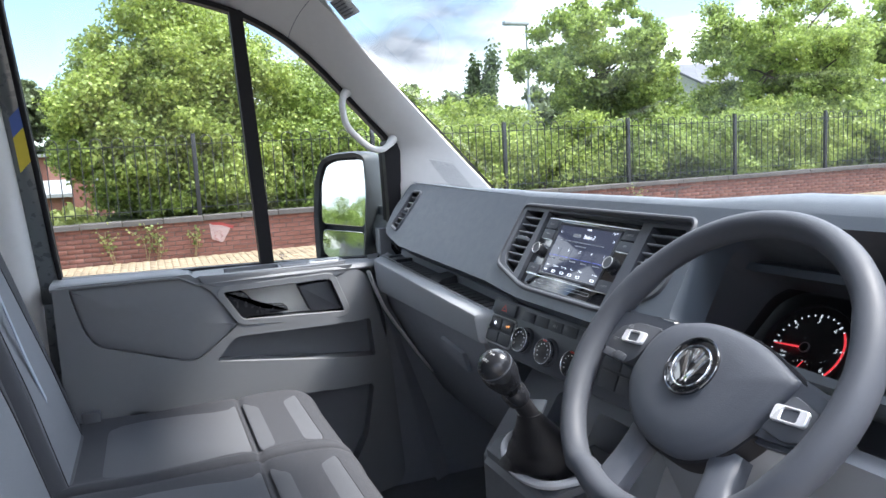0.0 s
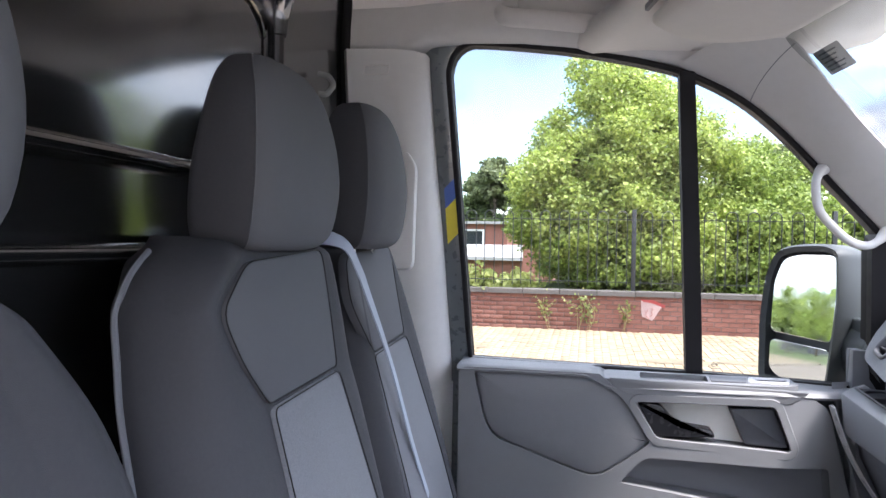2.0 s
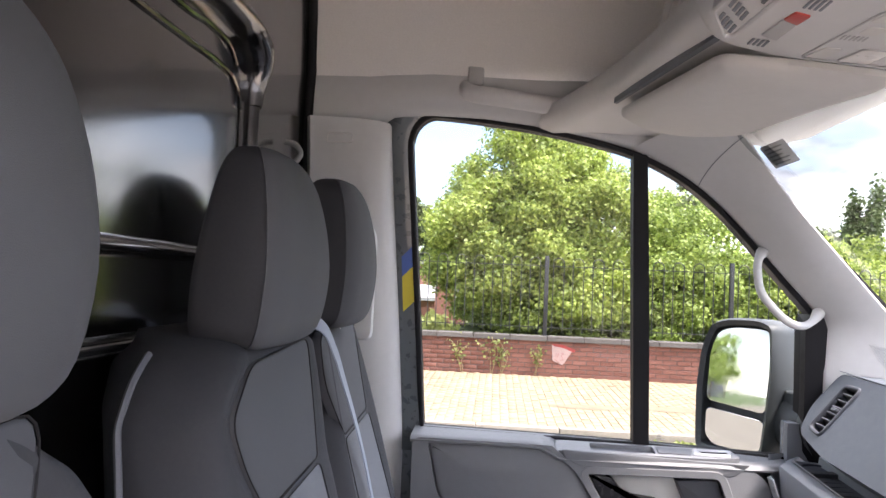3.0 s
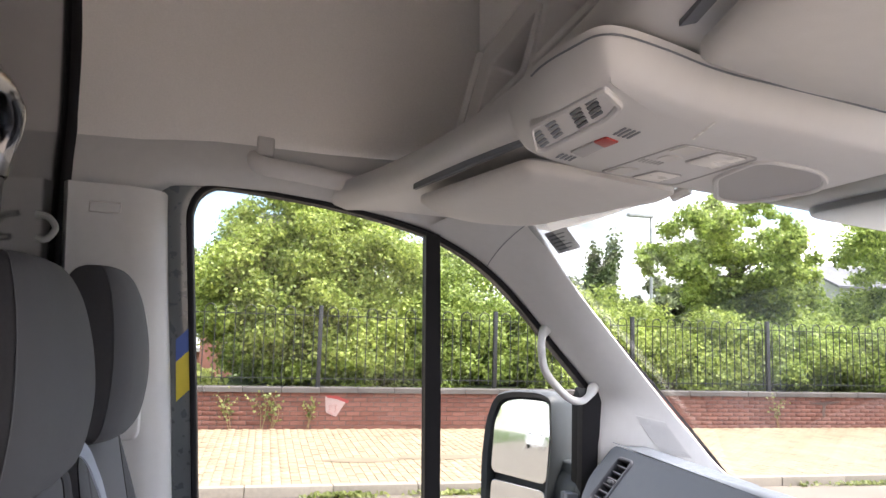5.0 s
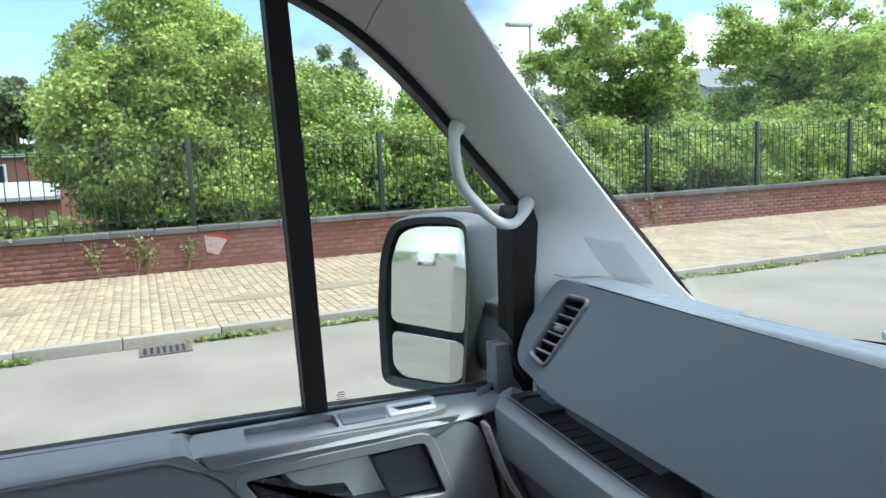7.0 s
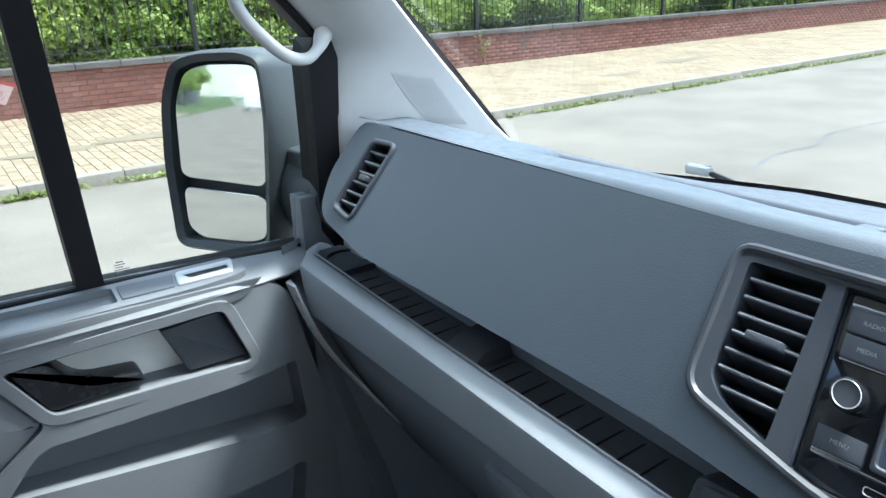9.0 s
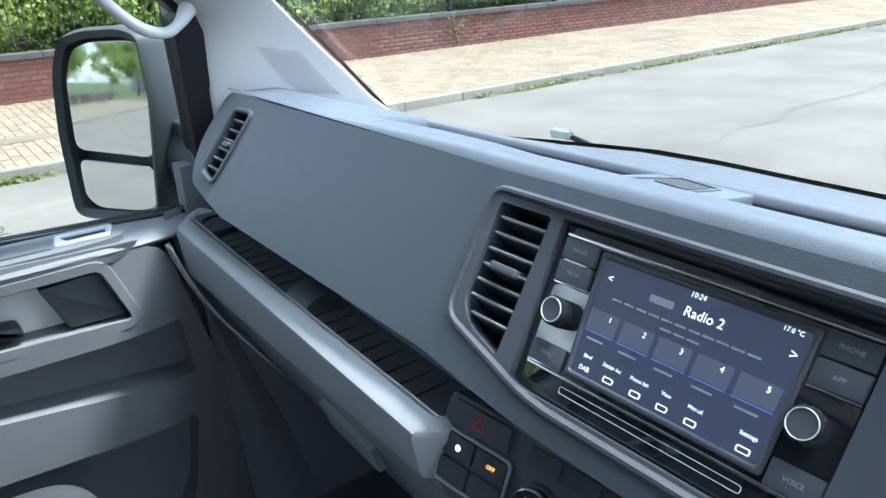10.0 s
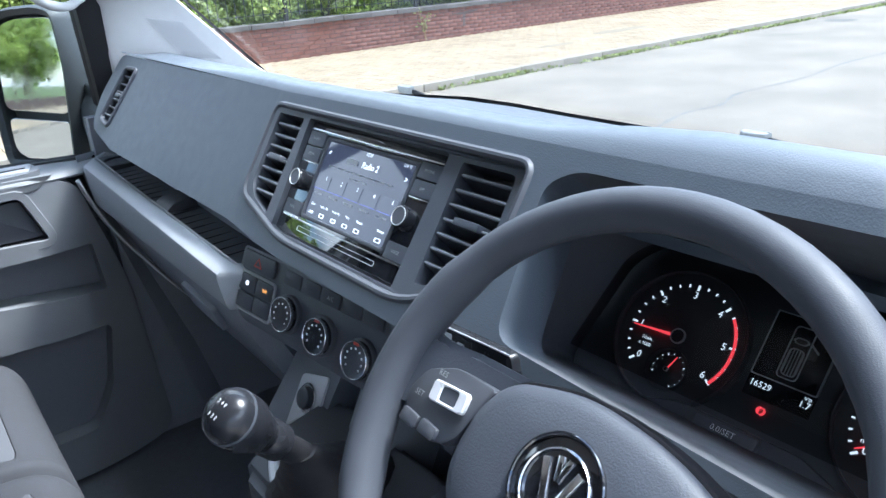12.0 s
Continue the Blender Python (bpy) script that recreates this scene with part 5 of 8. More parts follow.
# ---- wing mirror ----
mir = thing("wing_mirror", "black two-part door mirror on a short arm", "wing mirror", (0.72, 1.0, 1.30))
nrm = Vector((-0.85, -0.53, 0.088)).normalized()
mr = Vector((0.53, -0.85, 0.0)).normalized()
MF = plane_fn((0.652, 1.12, 1.452), mr, nrm.cross(mr))
hous = rpoly([(-0.105, -0.205), (-0.118, -0.05), (-0.112, 0.06), (-0.085, 0.125), (-0.03, 0.140), (0.06, 0.143), (0.105, 0.13), (0.118, 0.02), (0.105, -0.19), (0.05, -0.205)], 0.03, 4)
bm = bmesh.new()
rings_ = [[MF(u, v, 0.012) for u, v in inset(hous, 0.018)], [MF(u, v, 0.020) for u, v in inset(hous, 0.006)], [MF(u, v, 0.010) for u, v in hous], [MF(u, v, -0.05) for u, v in inset(hous, -0.003)], [MF(u, v, -0.10) for u, v in inset(hous, 0.012)], [MF(u, v, -0.125) for u, v in inset(hous, 0.04)]]
loft(bm, [[MF(u, v, -0.02) for u, v in inset(hous, 0.020)]] + rings_, caps=True)
part("housing", bm, "housing", mir, "black grained mirror shell", 50)
up_g = rpoly([(-0.090, -0.075), (-0.088, 0.05), (-0.065, 0.105), (-0.02, 0.118), (0.085, 0.118), (0.092, 0.03), (0.088, -0.085)], 0.02, 4)
lo_g = rpoly([(-0.088, -0.092), (0.088, -0.100), (0.082, -0.175), (0.045, -0.185), (-0.055, -0.185), (-0.085, -0.165)], 0.02, 4)
gn = Vector((-0.832, -0.553, 0.078)).normalized()
gr_ = Vector((0.553, -0.832, 0.0)).normalized()
MG = plane_fn((0.652, 1.12, 1.452), gr_, gn.cross(gr_))
for nm, pts, lb in (("mirror_glass", up_g, "large flat mirror glass"), ("blind_spot_glass", lo_g, "small wide-angle lower mirror glass")):
    bm = bmesh.new()
    slab(bm, pts, MG, -0.010, 0.005, 0.002)
    part(nm, bm, "mirror", mir, lb, 20)
bm = bmesh.new()
a0 = MF(0.09, -0.10, -0.06)
tube(bm, [a0, a0.lerp(Vector((0.77, 0.955, 1.36)), 0.6), Vector((0.775, 0.935, 1.36))], [0.05, 0.045, 0.05], 12, flat=1.3)
part("arm", bm, "housing", mir)
# rounded hinge block on the door side of the shell
bm = bmesh.new()
HG = plane_fn((0.738, 1.010, 1.390), (0.10, -1.0, 0.0), (0.0, 0.0, 1.0))
slab(bm, rrect(-0.052, 0.045, -0.040, 0.040, 0.014, 4), HG, -0.06, 0.006, 0.006)
part("hinge_cover", bm, "housing", mir, "rounded grey hinge cover", 50)

# ---- dashboard ----
U = Vector((0.57, 0, 0.82)).normalized()
DP = plane_fn((0.80, 0.0, 1.43), (0, -1, 0), U)
PAD = 0.022
dash = thing("dashboard", "dark grey moulded dashboard across the cab", "dashboard", (0.85, 0.0, 1.2))
YL, YR = 0.845, -0.90
# face of the pad with the centre opening cut out
centre = rpoly([(-0.226, 0.020), (-0.218, -0.108), (-0.085, -0.141), (0.170, -0.141), (0.262, -0.095), (0.262, 0.018)], [0.014, 0.02, 0.03, 0.03, 0.02, 0.014], 4)
clus = rpoly([(0.284, 0.004), (0.300, -0.132), (0.66, -0.144), (0.66, -0.02), (0.62, 0.024), (0.312, 0.022)], [0.02, 0.02, 0.01, 0.03, 0.03, 0.02], 4)


def bulge(h):
    return 0.036 * min(1.15, max(0.0, (-h - 0.235) / 0.53))


DB = lambda h, v, d=0.0: DP(h, v, d + bulge(h))
sv = rpoly([(-0.786, 0.012), (-0.735, 0.014), (-0.755, -0.102), (-0.803, -0.094)], 0.010, 4)
left_face = rpoly([(-YL + 0.012, 0.037), (-YL - 0.008, -0.05), (-YL + 0.015, -0.115), (-0.70, -0.140), (-0.235, -0.151), (-0.235, 0.040)], [0.02, 0.02, 0.03, 0.01, 0.0005, 0.0005], 5)
bm = bmesh.new()
holed(bm, left_face, [sv], DB, PAD - 0.06, PAD)
part("pad_face", bm, "pad", dash, "soft grained pad face")
face = rpoly([(-0.235, 0.040), (-0.235, -0.151), (-0.22, -0.152), (-0.09, -0.164), (0.20, -0.164), (0.28, -0.15), (-YR, -0.15), (-YR, 0.040)], [0.0005, 0.0005, 0.01, 0.05, 0.05, 0.02, 0.01, 0.01], 5)
bm = bmesh.new()
holed(bm, face, [centre, clus], DP, PAD - 0.06, PAD)
part("pad_face", bm, "pad", dash)
# rounded top of the pad and hollow behind it
bm = bmesh.new()
xf_ = lambda y: min(1.082, WS(y, 0.985).x - 0.105)
top_prof = [(0.040, PAD), (0.049, PAD - 0.002), (0.057, PAD - 0.009), (0.062, PAD - 0.022)]
rows = []
for y in (YL + 0.004, YL - 0.03, 0.74, 0.67, 0.61, 0.55, 0.5, 0.4, 0.3, 0.235, 0.14, 0.05, 0.0, -0.2, -0.24, -0.26, -0.32, -0.40, -0.52, -0.60, -0.66, -0.72, -0.9):
    hump = 0.018 * math.exp(-((y + 0.46) / 0.17) ** 4)
    low_end = 1 - 0.72 * step_up((y - 0.30) / 0.30)
    base = [DB(-y, 0.040 + (v - 0.040) * low_end + hump * (j / 3), d) for j, (v, d) in enumerate(top_prof)]
    z0 = base[-1].z
    xe = 0.885 + 0.012 * min(1.0, max(0.0, (y - 0.05) / 0.25))
    ze = z0 - 0.020 - 0.010 * min(1.0, max(0.0, (y - 0.15) / 0.25))
    if y > 0.65:
        k = min(1.0, (y - 0.65) / 0.09)
        xe, ze = xe + (xf_(y) - 0.003 - xe) * k, ze + (1.412 - ze) * k
    low = 1.27 if y > -0.25 else 1.38
    rows.append(base + [Vector((0.858, y, z0 - 0.003)), Vector((xe - 0.014, y, ze + 0.010)), Vector((xe - 0.004, y, ze + 0.002)), Vector((xe, y, ze - 0.006)), Vector((xe + 0.002, y, ze - 0.016)), Vector((xe + 0.006, y, low))])
loft(bm, rows, closed=False, caps=False)
part("pad_top", bm, "pad", dash, "soft grained pad top", 50)
# gutter below the glass and the screen-foot shelf
bm = bmesh.new()
rows = []
for y in [0.90 - 1.80 * k / 16 for k in range(17)]:
    w = WS(y, foot_(y) + 0.012)
    xf = xf_(y)
    rows.append([Vector((xf, y, 1.400)), Vector((xf + 0.004, y, 1.407)), Vector((xf + 0.013, y, 1.409)), Vector((xf + 0.032, y, 1.404)), Vector((w.x - 0.090, y, w.z + 0.014)), Vector((w.x - 0.024, y, w.z + 0.002)), Vector((w.x + 0.02, y, w.z - 0.03))])
loft(bm, rows, closed=False, caps=False)
part("screen_shelf", bm, "surround", dash, "dark shelf at the foot of the windscreen", 50)
bm = bmesh.new()
box(bm, 0.88, 1.10, -0.25, 0.72, 1.262, 1.275)
box(bm, 1.0825, 1.09, -0.25, 0.72, 1.275, 1.401)
part("trough_floor", bm, "tray", dash, "dark floor of the trough behind the pad", 0)
bm = bmesh.new()
box(bm, 0.86, 1.09, -0.90, -0.25, 1.385, 1.396)
part("trough_cover", bm, "pad", dash, "", 0)
# raised demister ducts in the gutter
for sh, deep_ in ((0.0, -0.16), (0.37, -0.045)):
    F = plane_fn((0, 0, 1.6805), (0, -1, 0), (1, 0, -0.25))
    q4 = lambda pts: [(sh - y, x * 1.0308) for y, x in pts]
    bm = bmesh.new()
    slab(bm, rpoly(q4([(0.262, 1.086), (0.205, 0.892), (0.072, 0.884), (0.130, 1.090)]), 0.006, 3), F, deep_, -0.001, 0.005)
    dv = part("demister_vent", bm, "pad", dash, "slanted demister outlet", 30)
    rim_, hole_ = q4([(0.222, 1.078), (0.190, 0.905), (0.104, 0.890), (0.146, 1.048)]), q4([(0.208, 1.062), (0.190, 0.985), (0.134, 0.965), (0.152, 1.036)])
    bm = bmesh.new()
    frame_slab(bm, rpoly(rim_, 0.004, 3), inset(rpoly(rim_, 0.004, 3), 0.003), F, -0.003, 0.0015, 0.0008)
    part("vent_lip", bm, "surround", dv)
    # opening drawn as a near-black plate on the block, its shade as colour
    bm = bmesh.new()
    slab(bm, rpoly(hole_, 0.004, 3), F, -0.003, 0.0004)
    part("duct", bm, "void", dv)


def air_vent(outline, slats, tab, owner, lo, label, DP=DP):
    """A vent with a near-black sheet for the duct's shade, tilted slats and a centre tab, set in the dash face."""
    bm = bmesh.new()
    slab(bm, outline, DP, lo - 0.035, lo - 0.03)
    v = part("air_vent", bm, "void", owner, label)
    for h0, h1, vv in slats:
        bm = bmesh.new()
        loft(bm, [[DP(h, vv + 0.002, lo), DP(h, vv - 0.002, lo), DP(h, vv - 0.010, lo - 0.026), DP(h, vv - 0.0075, lo - 0.026)] for h in (h0, h1)])
        part("slat", bm, "black", v)
        bm = bmesh.new()
        tube(bm, [DP(h0, vv, lo + 0.0005), DP(h1, vv, lo + 0.0005)], 0.0012, 6)
        part("slat_edge", bm, "door_cap", v)
    h, vv, w = tab
    bm = bmesh.new()
    slab(bm, rrect(h - w, h + w, vv - 0.004, vv + 0.0045, 0.002, 3), DP, lo - 0.01, lo + 0.008, 0.002)
    part("vane_tab", bm, "surround", v)
    return v


def DC(h, v, d=0.0):
    """The centre stack stands prouder towards the passenger and narrows downwards."""
    return DP(h - 0.14 * v * min(1.0, max(0.0, (0.05 - h) / 0.15)), v, d + 0.034 * max(0.0, 0.14 - h))


DC.matrix = lambda h, v, d: Matrix.Translation(DC(h, v, d)) @ DP.matrix(0, 0, 0).to_3x3().to_4x4()


# centre surround with two vents and the radio bay
vl = rpoly([(-0.211, 0.010), (-0.146, 0.010), (-0.157, -0.122), (-0.200, -0.108), (-0.217, -0.090)], [0.006, 0.004, 0.004, 0.01, 0.01], 4)
vr = rpoly([(0.162, 0.008), (0.238, 0.008), (0.242, -0.065), (0.207, -0.112), (0.166, -0.121)], [0.004, 0.006, 0.01, 0.01, 0.004], 4)
bay = rpoly([(-0.1325, 0.0125), (0.1385, 0.0125), (0.1365, -0.1345), (-0.1365, -0.1345)], 0.003, 3)
bm = bmesh.new()
unwarp = lambda pts: [(h + 0.14 * v * min(1.0, max(0.0, (0.05 - h) / 0.15)), v) for h, v in pts]
holed(bm, unwarp(inset(centre, 0.0005)), [vl, vr, bay], DC, -0.03, 0.010)
part("centre_surround", bm, "surround", dash, "smooth dark centre surround")
bm = bmesh.new()
frame_slab(bm, inset(centre, -0.006), inset(centre, 0.003), DP, 0.0, PAD + 0.003, 0.003)
part("surround_rim", bm, "black", dash)
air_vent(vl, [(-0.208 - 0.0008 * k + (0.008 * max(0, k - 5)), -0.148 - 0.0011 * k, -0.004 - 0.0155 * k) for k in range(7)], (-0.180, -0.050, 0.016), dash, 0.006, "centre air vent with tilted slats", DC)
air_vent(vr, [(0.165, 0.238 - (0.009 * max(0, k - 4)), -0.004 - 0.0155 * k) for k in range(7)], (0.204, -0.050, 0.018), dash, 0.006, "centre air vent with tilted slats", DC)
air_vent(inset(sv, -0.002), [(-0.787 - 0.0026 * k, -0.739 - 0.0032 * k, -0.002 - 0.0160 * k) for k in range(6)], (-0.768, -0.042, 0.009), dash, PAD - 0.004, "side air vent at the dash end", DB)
bm = bmesh.new()
frame_slab(bm, inset(sv, -0.005), inset(sv, 0.002), DB, PAD - 0.01, PAD + 0.004, 0.002)
part("vent_rim", bm, "surround", dash)

# open tray below the pad
ZT = lambda y: 1.268 + 0.037 * (y - 0.18) / 0.72
tray_floor = bmesh.new()
loft(tray_floor, [[(0.676, y, ZT(y) - 0.008), (0.738, y, ZT(y) - 0.006), (0.742, y, ZT(y) - 0.02), (0.676, y, ZT(y) - 0.02)] for y in (0.18, 0.5, 0.88)])
part("tray_floor", tray_floor, "tray", dash, "dark grooved tray floor", 20)
for k in range(20):
    y = 0.235 + 0.0265 * k
    bm = bmesh.new()
    box(bm, 0.684, 0.736, y, y + 0.0022, ZT(y) - 0.012, ZT(y) - 0.0062)
    part("tray_groove", bm, "rubber", dash, smooth=0)
bm = bmesh.new()
loft(bm, [[(0.680, y, ZT(y) - 0.01), (0.738, y, ZT(y) - 0.01), (0.736, y, ZT(y) + q), (0.700, y, ZT(y) + q - 0.006)] for y, q in ((0.462, 0.0), (0.467, 0.010), (0.521, 0.010), (0.526, 0.0))])
part("tray_divider", bm, "black", dash)
bm = bmesh.new()
loft(bm, [[(0.737, y, ZT(y) - 0.012), (0.739, y, ZT(y) + 0.010), (0.744, y, ZT(y) + 0.013), (0.757, y, ZT(y) + 0.013), (0.763, y, ZT(y) + 0.030), (0.79, y, ZT(y) + 0.045), (0.79, y, ZT(y) - 0.012)] for y in (0.18, 0.5, 0.86)])
part("tray_step", bm, "dash_low", dash, "grey step along the back of the tray", 40)
# cup recess at the tray's outer end
F = plane_fn((0.722, 0.815, 1.296), (0, -1, 0), (1, 0, 0))
bm = bmesh.new()
holed(bm, rpoly([(-0.060, -0.042), (0.045, -0.042), (0.045, 0.035), (-0.05, 0.035)], 0.012, 3), [circ(-0.006, -0.003, 0.031, 24)], F, -0.03, 0.004)
part("cup_holder", bm, "black", dash, "black round cup recess")
# grey band along the lip
bm = bmesh.new()
rows = []
for y in (0.172, 0.192, 0.40, 0.65, 0.85, 0.895, 0.915):
    t = (y - 0.18) / 0.72
    zt = 1.268 + 0.037 * t
    zb = 1.202 + 0.005 * t
    e = 0.012 if y == 0.915 else 0.0
    e2 = 0.05 * max(0.0, y - 0.86) / 0.055 + (0.026 if y < 0.18 else 0.0)
    rows.append([(0.690 + e2, y, zt - 0.016 - e * 0.3), (0.681 + e2, y, zt - 0.001 - e), (0.677 + e2, y, zt - e), (0.660 + e + e2, y, zt - 0.006 - e), (0.655 + e + e2, y, zt - 0.010 - e), (0.6535 + e + e2, y, zt - 0.016 - e), (0.6600 + e + e2, y, zb + 0.010), (0.664 + e2, y, zb + 0.002 + e), (0.70 + e2, y, zb + e)])
loft(bm, rows, closed=True, caps=True)
part("grey_band", bm, "band", dash, "pale grey grained band under the tray", 28)
bm = bmesh.new()
tube(bm, [(0.681, 0.185, 1.2695), (0.681, 0.5, 1.2855), (0.683, 0.86, 1.3045)], 0.0014, 6)
part("tray_edge", bm, "label", dash, "thin paler edge line")
# glove box and knee panels below
for rows_ in (((0.93, 0.06), (0.86, 0.01), (0.4, 0.0), (0.205, 0.0), (0.195, 0.03)), ((-0.300, 0.03), (-0.315, 0.0), (-0.90, 0.0))):
    bm = bmesh.new()
    zt = 1.215 if rows_[0][0] > 0 else 1.262
    loft(bm, [[(0.70 + s, y, zt + 0.004), (0.674 + s, y, zt), (0.684 + s, y, 1.165), (0.715 + s, y, 1.10), (0.77 + s, y, 1.00), (0.83 + s, y, 0.90), (0.90, y, 0.84), (1.06, y, 0.80)] for y, s in rows_], closed=False, caps=False)
    part("lower_panel", bm, "dash_low", dash, "hard grey plastic panel below the tray", 40)
F = plane_fn((0.693, 0.39, 1.135), (0, -1, 0), (-0.35, 0, 0.94))
bm = bmesh.new()
slab(bm, rpoly([(-0.06, -0.02), (0.05, -0.035), (0.06, 0.015), (-0.055, 0.03)], 0.006, 3), F, -0.004, 0.006, 0.003)
part("glovebox_latch", bm, "dash_low", dash, "moulded glovebox latch")
bm = bmesh.new()
loft(bm, [[(0.66, 0.93, 1.30), (0.70, 0.95, 1.30), (0.70, 0.95, 1.28), (0.66, 0.93, 1.28)], [(0.70, 0.90, 1.10), (0.74, 0.95, 1.10), (0.74, 0.95, 1.08), (0.70, 0.90, 1.08)], [(0.82, 0.90, 0.62), (0.90, 0.95, 0.62), (0.90, 0.95, 0.60), (0.82, 0.90, 0.60)]])
part("end_panel", bm, "dash_low", dash)

# ---- radio ----
radio = thing("car_radio", "glossy black touchscreen radio with chrome strips", "radio", tuple(DC(0, -0.06, 0)))
bm = bmesh.new()
slab(bm, rpoly([(-0.1315, 0.0115), (0.1375, 0.0115), (0.1355, -0.1335), (-0.1355, -0.1335)], 0.003, 3), DC, -0.02, 0.004, 0.002)
part("fascia", bm, "gloss", radio, "glossy black fascia")
scr = rrect(-0.080, 0.093, -0.102, -0.008, 0.002, 2)
bm = bmesh.new()
frame_slab(bm, rrect(-0.085, 0.0975, -0.107, -0.003, 0.003, 2), scr, DC, 0.002, 0.007, 0.0015)
part("screen_frame", bm, "black", radio)
bm = bmesh.new()
slab(bm, scr, DC, 0.003, 0.0045)
screen = part("screen", bm, "screen", radio, "lit radio display")
for h0, h1, vv in ((-0.126, 0.134, 0.0015), (-0.126, 0.133, -0.1115)):
    bm = bmesh.new()
    slab(bm, rrect(h0, h1, vv - 0.0012, vv + 0.0012, 0.0008, 2), DC, 0.003, 0.0062, 0.0006)
    part("chrome_strip", bm, "chrome", radio, "thin chrome strip")
bm = bmesh.new()
frame_slab(bm, rrect(-0.085, 0.090, -0.124, -0.118, 0.002, 2), rrect(-0.0845, 0.0895, -0.1235, -0.1185, 0.0018, 2), DC, 0.003, 0.0048, 0.0002)
part("disc_slot", bm, "silver", radio, "thin outlined disc slot")
for tx, h0, h1, v0, v1 in (("RADIO", -0.125, -0.089, -0.019, -0.001), ("MEDIA", -0.125, -0.089, -0.039, -0.021), ("MENU", -0.126, -0.090, -0.108, -0.091), ("PHONE", 0.100, 0.135, -0.019, -0.001), ("APP", 0.100, 0.135, -0.039, -0.021), ("VOICE", 0.100, 0.135, -0.110, -0.091)):
    bm = bmesh.new()
    slab(bm, rrect(h0, h1, v0, v1, 0.001, 2), DC, 0.002, 0.0068, 0.0008)
    b = part("button", bm, "surround", radio, "dark satin push button")
    letters("legend", tx, 0.0050, DC, (h0 + h1) / 2, (v0 + v1) / 2, 0.0072, "label", b)
    if tx in ("MEDIA", "MENU", "APP", "VOICE"):
        bm = bmesh.new()
        slab(bm, rrect(h0, h1, v0 - 0.0022, v0 - 0.0006, 0.0005, 1), DC, 0.002, 0.0062, 0.0004)
        part("chrome_edge", bm, "chrome", b)
for h in (-0.109, 0.112):
    bm = bmesh.new()
    disc(bm, DC, h, -0.0645, 0.0125, 0.003, 0.017, 28, 0.0015)
    k = part("knob", bm, "knob", radio, "ribbed black rotary knob")
    bm = bmesh.new()
    frame_slab(bm, circ(h, -0.0645, 0.0104, 28), circ(h, -0.0645, 0.0097, 28), DC, 0.0155, 0.0180, 0.0002)
    part("ring", bm, "silver", k)
    bm = bmesh.new()
    disc(bm, DC, h, -0.0645, 0.0097, 0.015, 0.0172, 24)
    part("cap", bm, "black", k)
E_ = 0.0056
letters("screen_text", "Radio 2", 0.0108, DC, 0.018, -0.0245, E_, "glow", screen)
bm = bmesh.new()
slab(bm, rrect(-0.030, -0.008, -0.0275, -0.0215, 0.001, 1), DC, 0.005, E_)
part("name_bar", bm, "label", screen)
letters("screen_text", "10:24", 0.0060, DC, 0.008, -0.011, E_, "glow", screen)
letters("screen_text", "17.0 °C", 0.0048, DC, 0.080, -0.011, E_, "glow", screen)
letters("screen_text", "<", 0.009, DC, -0.070, -0.022, E_, "glow", screen)
letters("screen_text", ">", 0.010, DC, 0.086, -0.026, E_, "glow", screen)
for h0, h1, v in ((-0.062, 0.070, -0.0365), (-0.012, 0.026, -0.0435)):
    bm = bmesh.new()
    n_ = int((h1 - h0) / 0.012)
    for k in range(n_):
        slab(bm, rrect(h0 + k * 0.012, h0 + k * 0.012 + 0.0098, v - 0.0008, v + 0.0008, 0.0003, 1), DC, 0.005, E_)
    part("text_bar", bm, "label", screen, smooth=0)
for k in range(5):
    h = -0.066 + 0.0345 * k
    bm = bmesh.new()
    slab(bm, rrect(h - 0.013, h + 0.017, -0.066, -0.049, 0.001, 1), DC, 0.004, 0.0050)
    part("preset_tile", bm, "screen_tile", screen)
    letters("screen_text", str(k + 1), 0.0064, DC, h + 0.009, -0.0535, E_, "glow", screen)
    bm = bmesh.new()
    slab(bm, rrect(h - 0.013, h + 0.017, -0.0675, -0.0667, 0.0002, 1), DC, 0.004, 0.0052)
    part("tile_edge", bm, "glow_blue", screen)
    bm = bmesh.new()
    slab(bm, rrect(h - 0.008, h + 0.009, -0.0735, -0.0718, 0.0003, 1), DC, 0.004, E_)
    part("name_bar", bm, "label", screen)
for tx, h in (("Band", -0.066), ("Station list", -0.040), ("Preset list", -0.012), ("View", 0.014), ("Manual", 0.040), ("Settings", 0.081)):
    letters("screen_text", tx, 0.0042, DC, h, -0.0865, E_, "glow", screen)
letters("screen_text", "DAB", 0.0052, DC, -0.066, -0.0965, E_, "glow", screen)
for h in (-0.040, -0.012, 0.014, 0.040, 0.081):
    bm = bmesh.new()
    frame_slab(bm, rrect(h - 0.005, h + 0.005, -0.0990, -0.0945, 0.001, 2), rrect(h - 0.0044, h + 0.0044, -0.0984, -0.0951, 0.001, 2), DC, 0.005, E_)
    part("menu_icon", bm, "glow", screen)

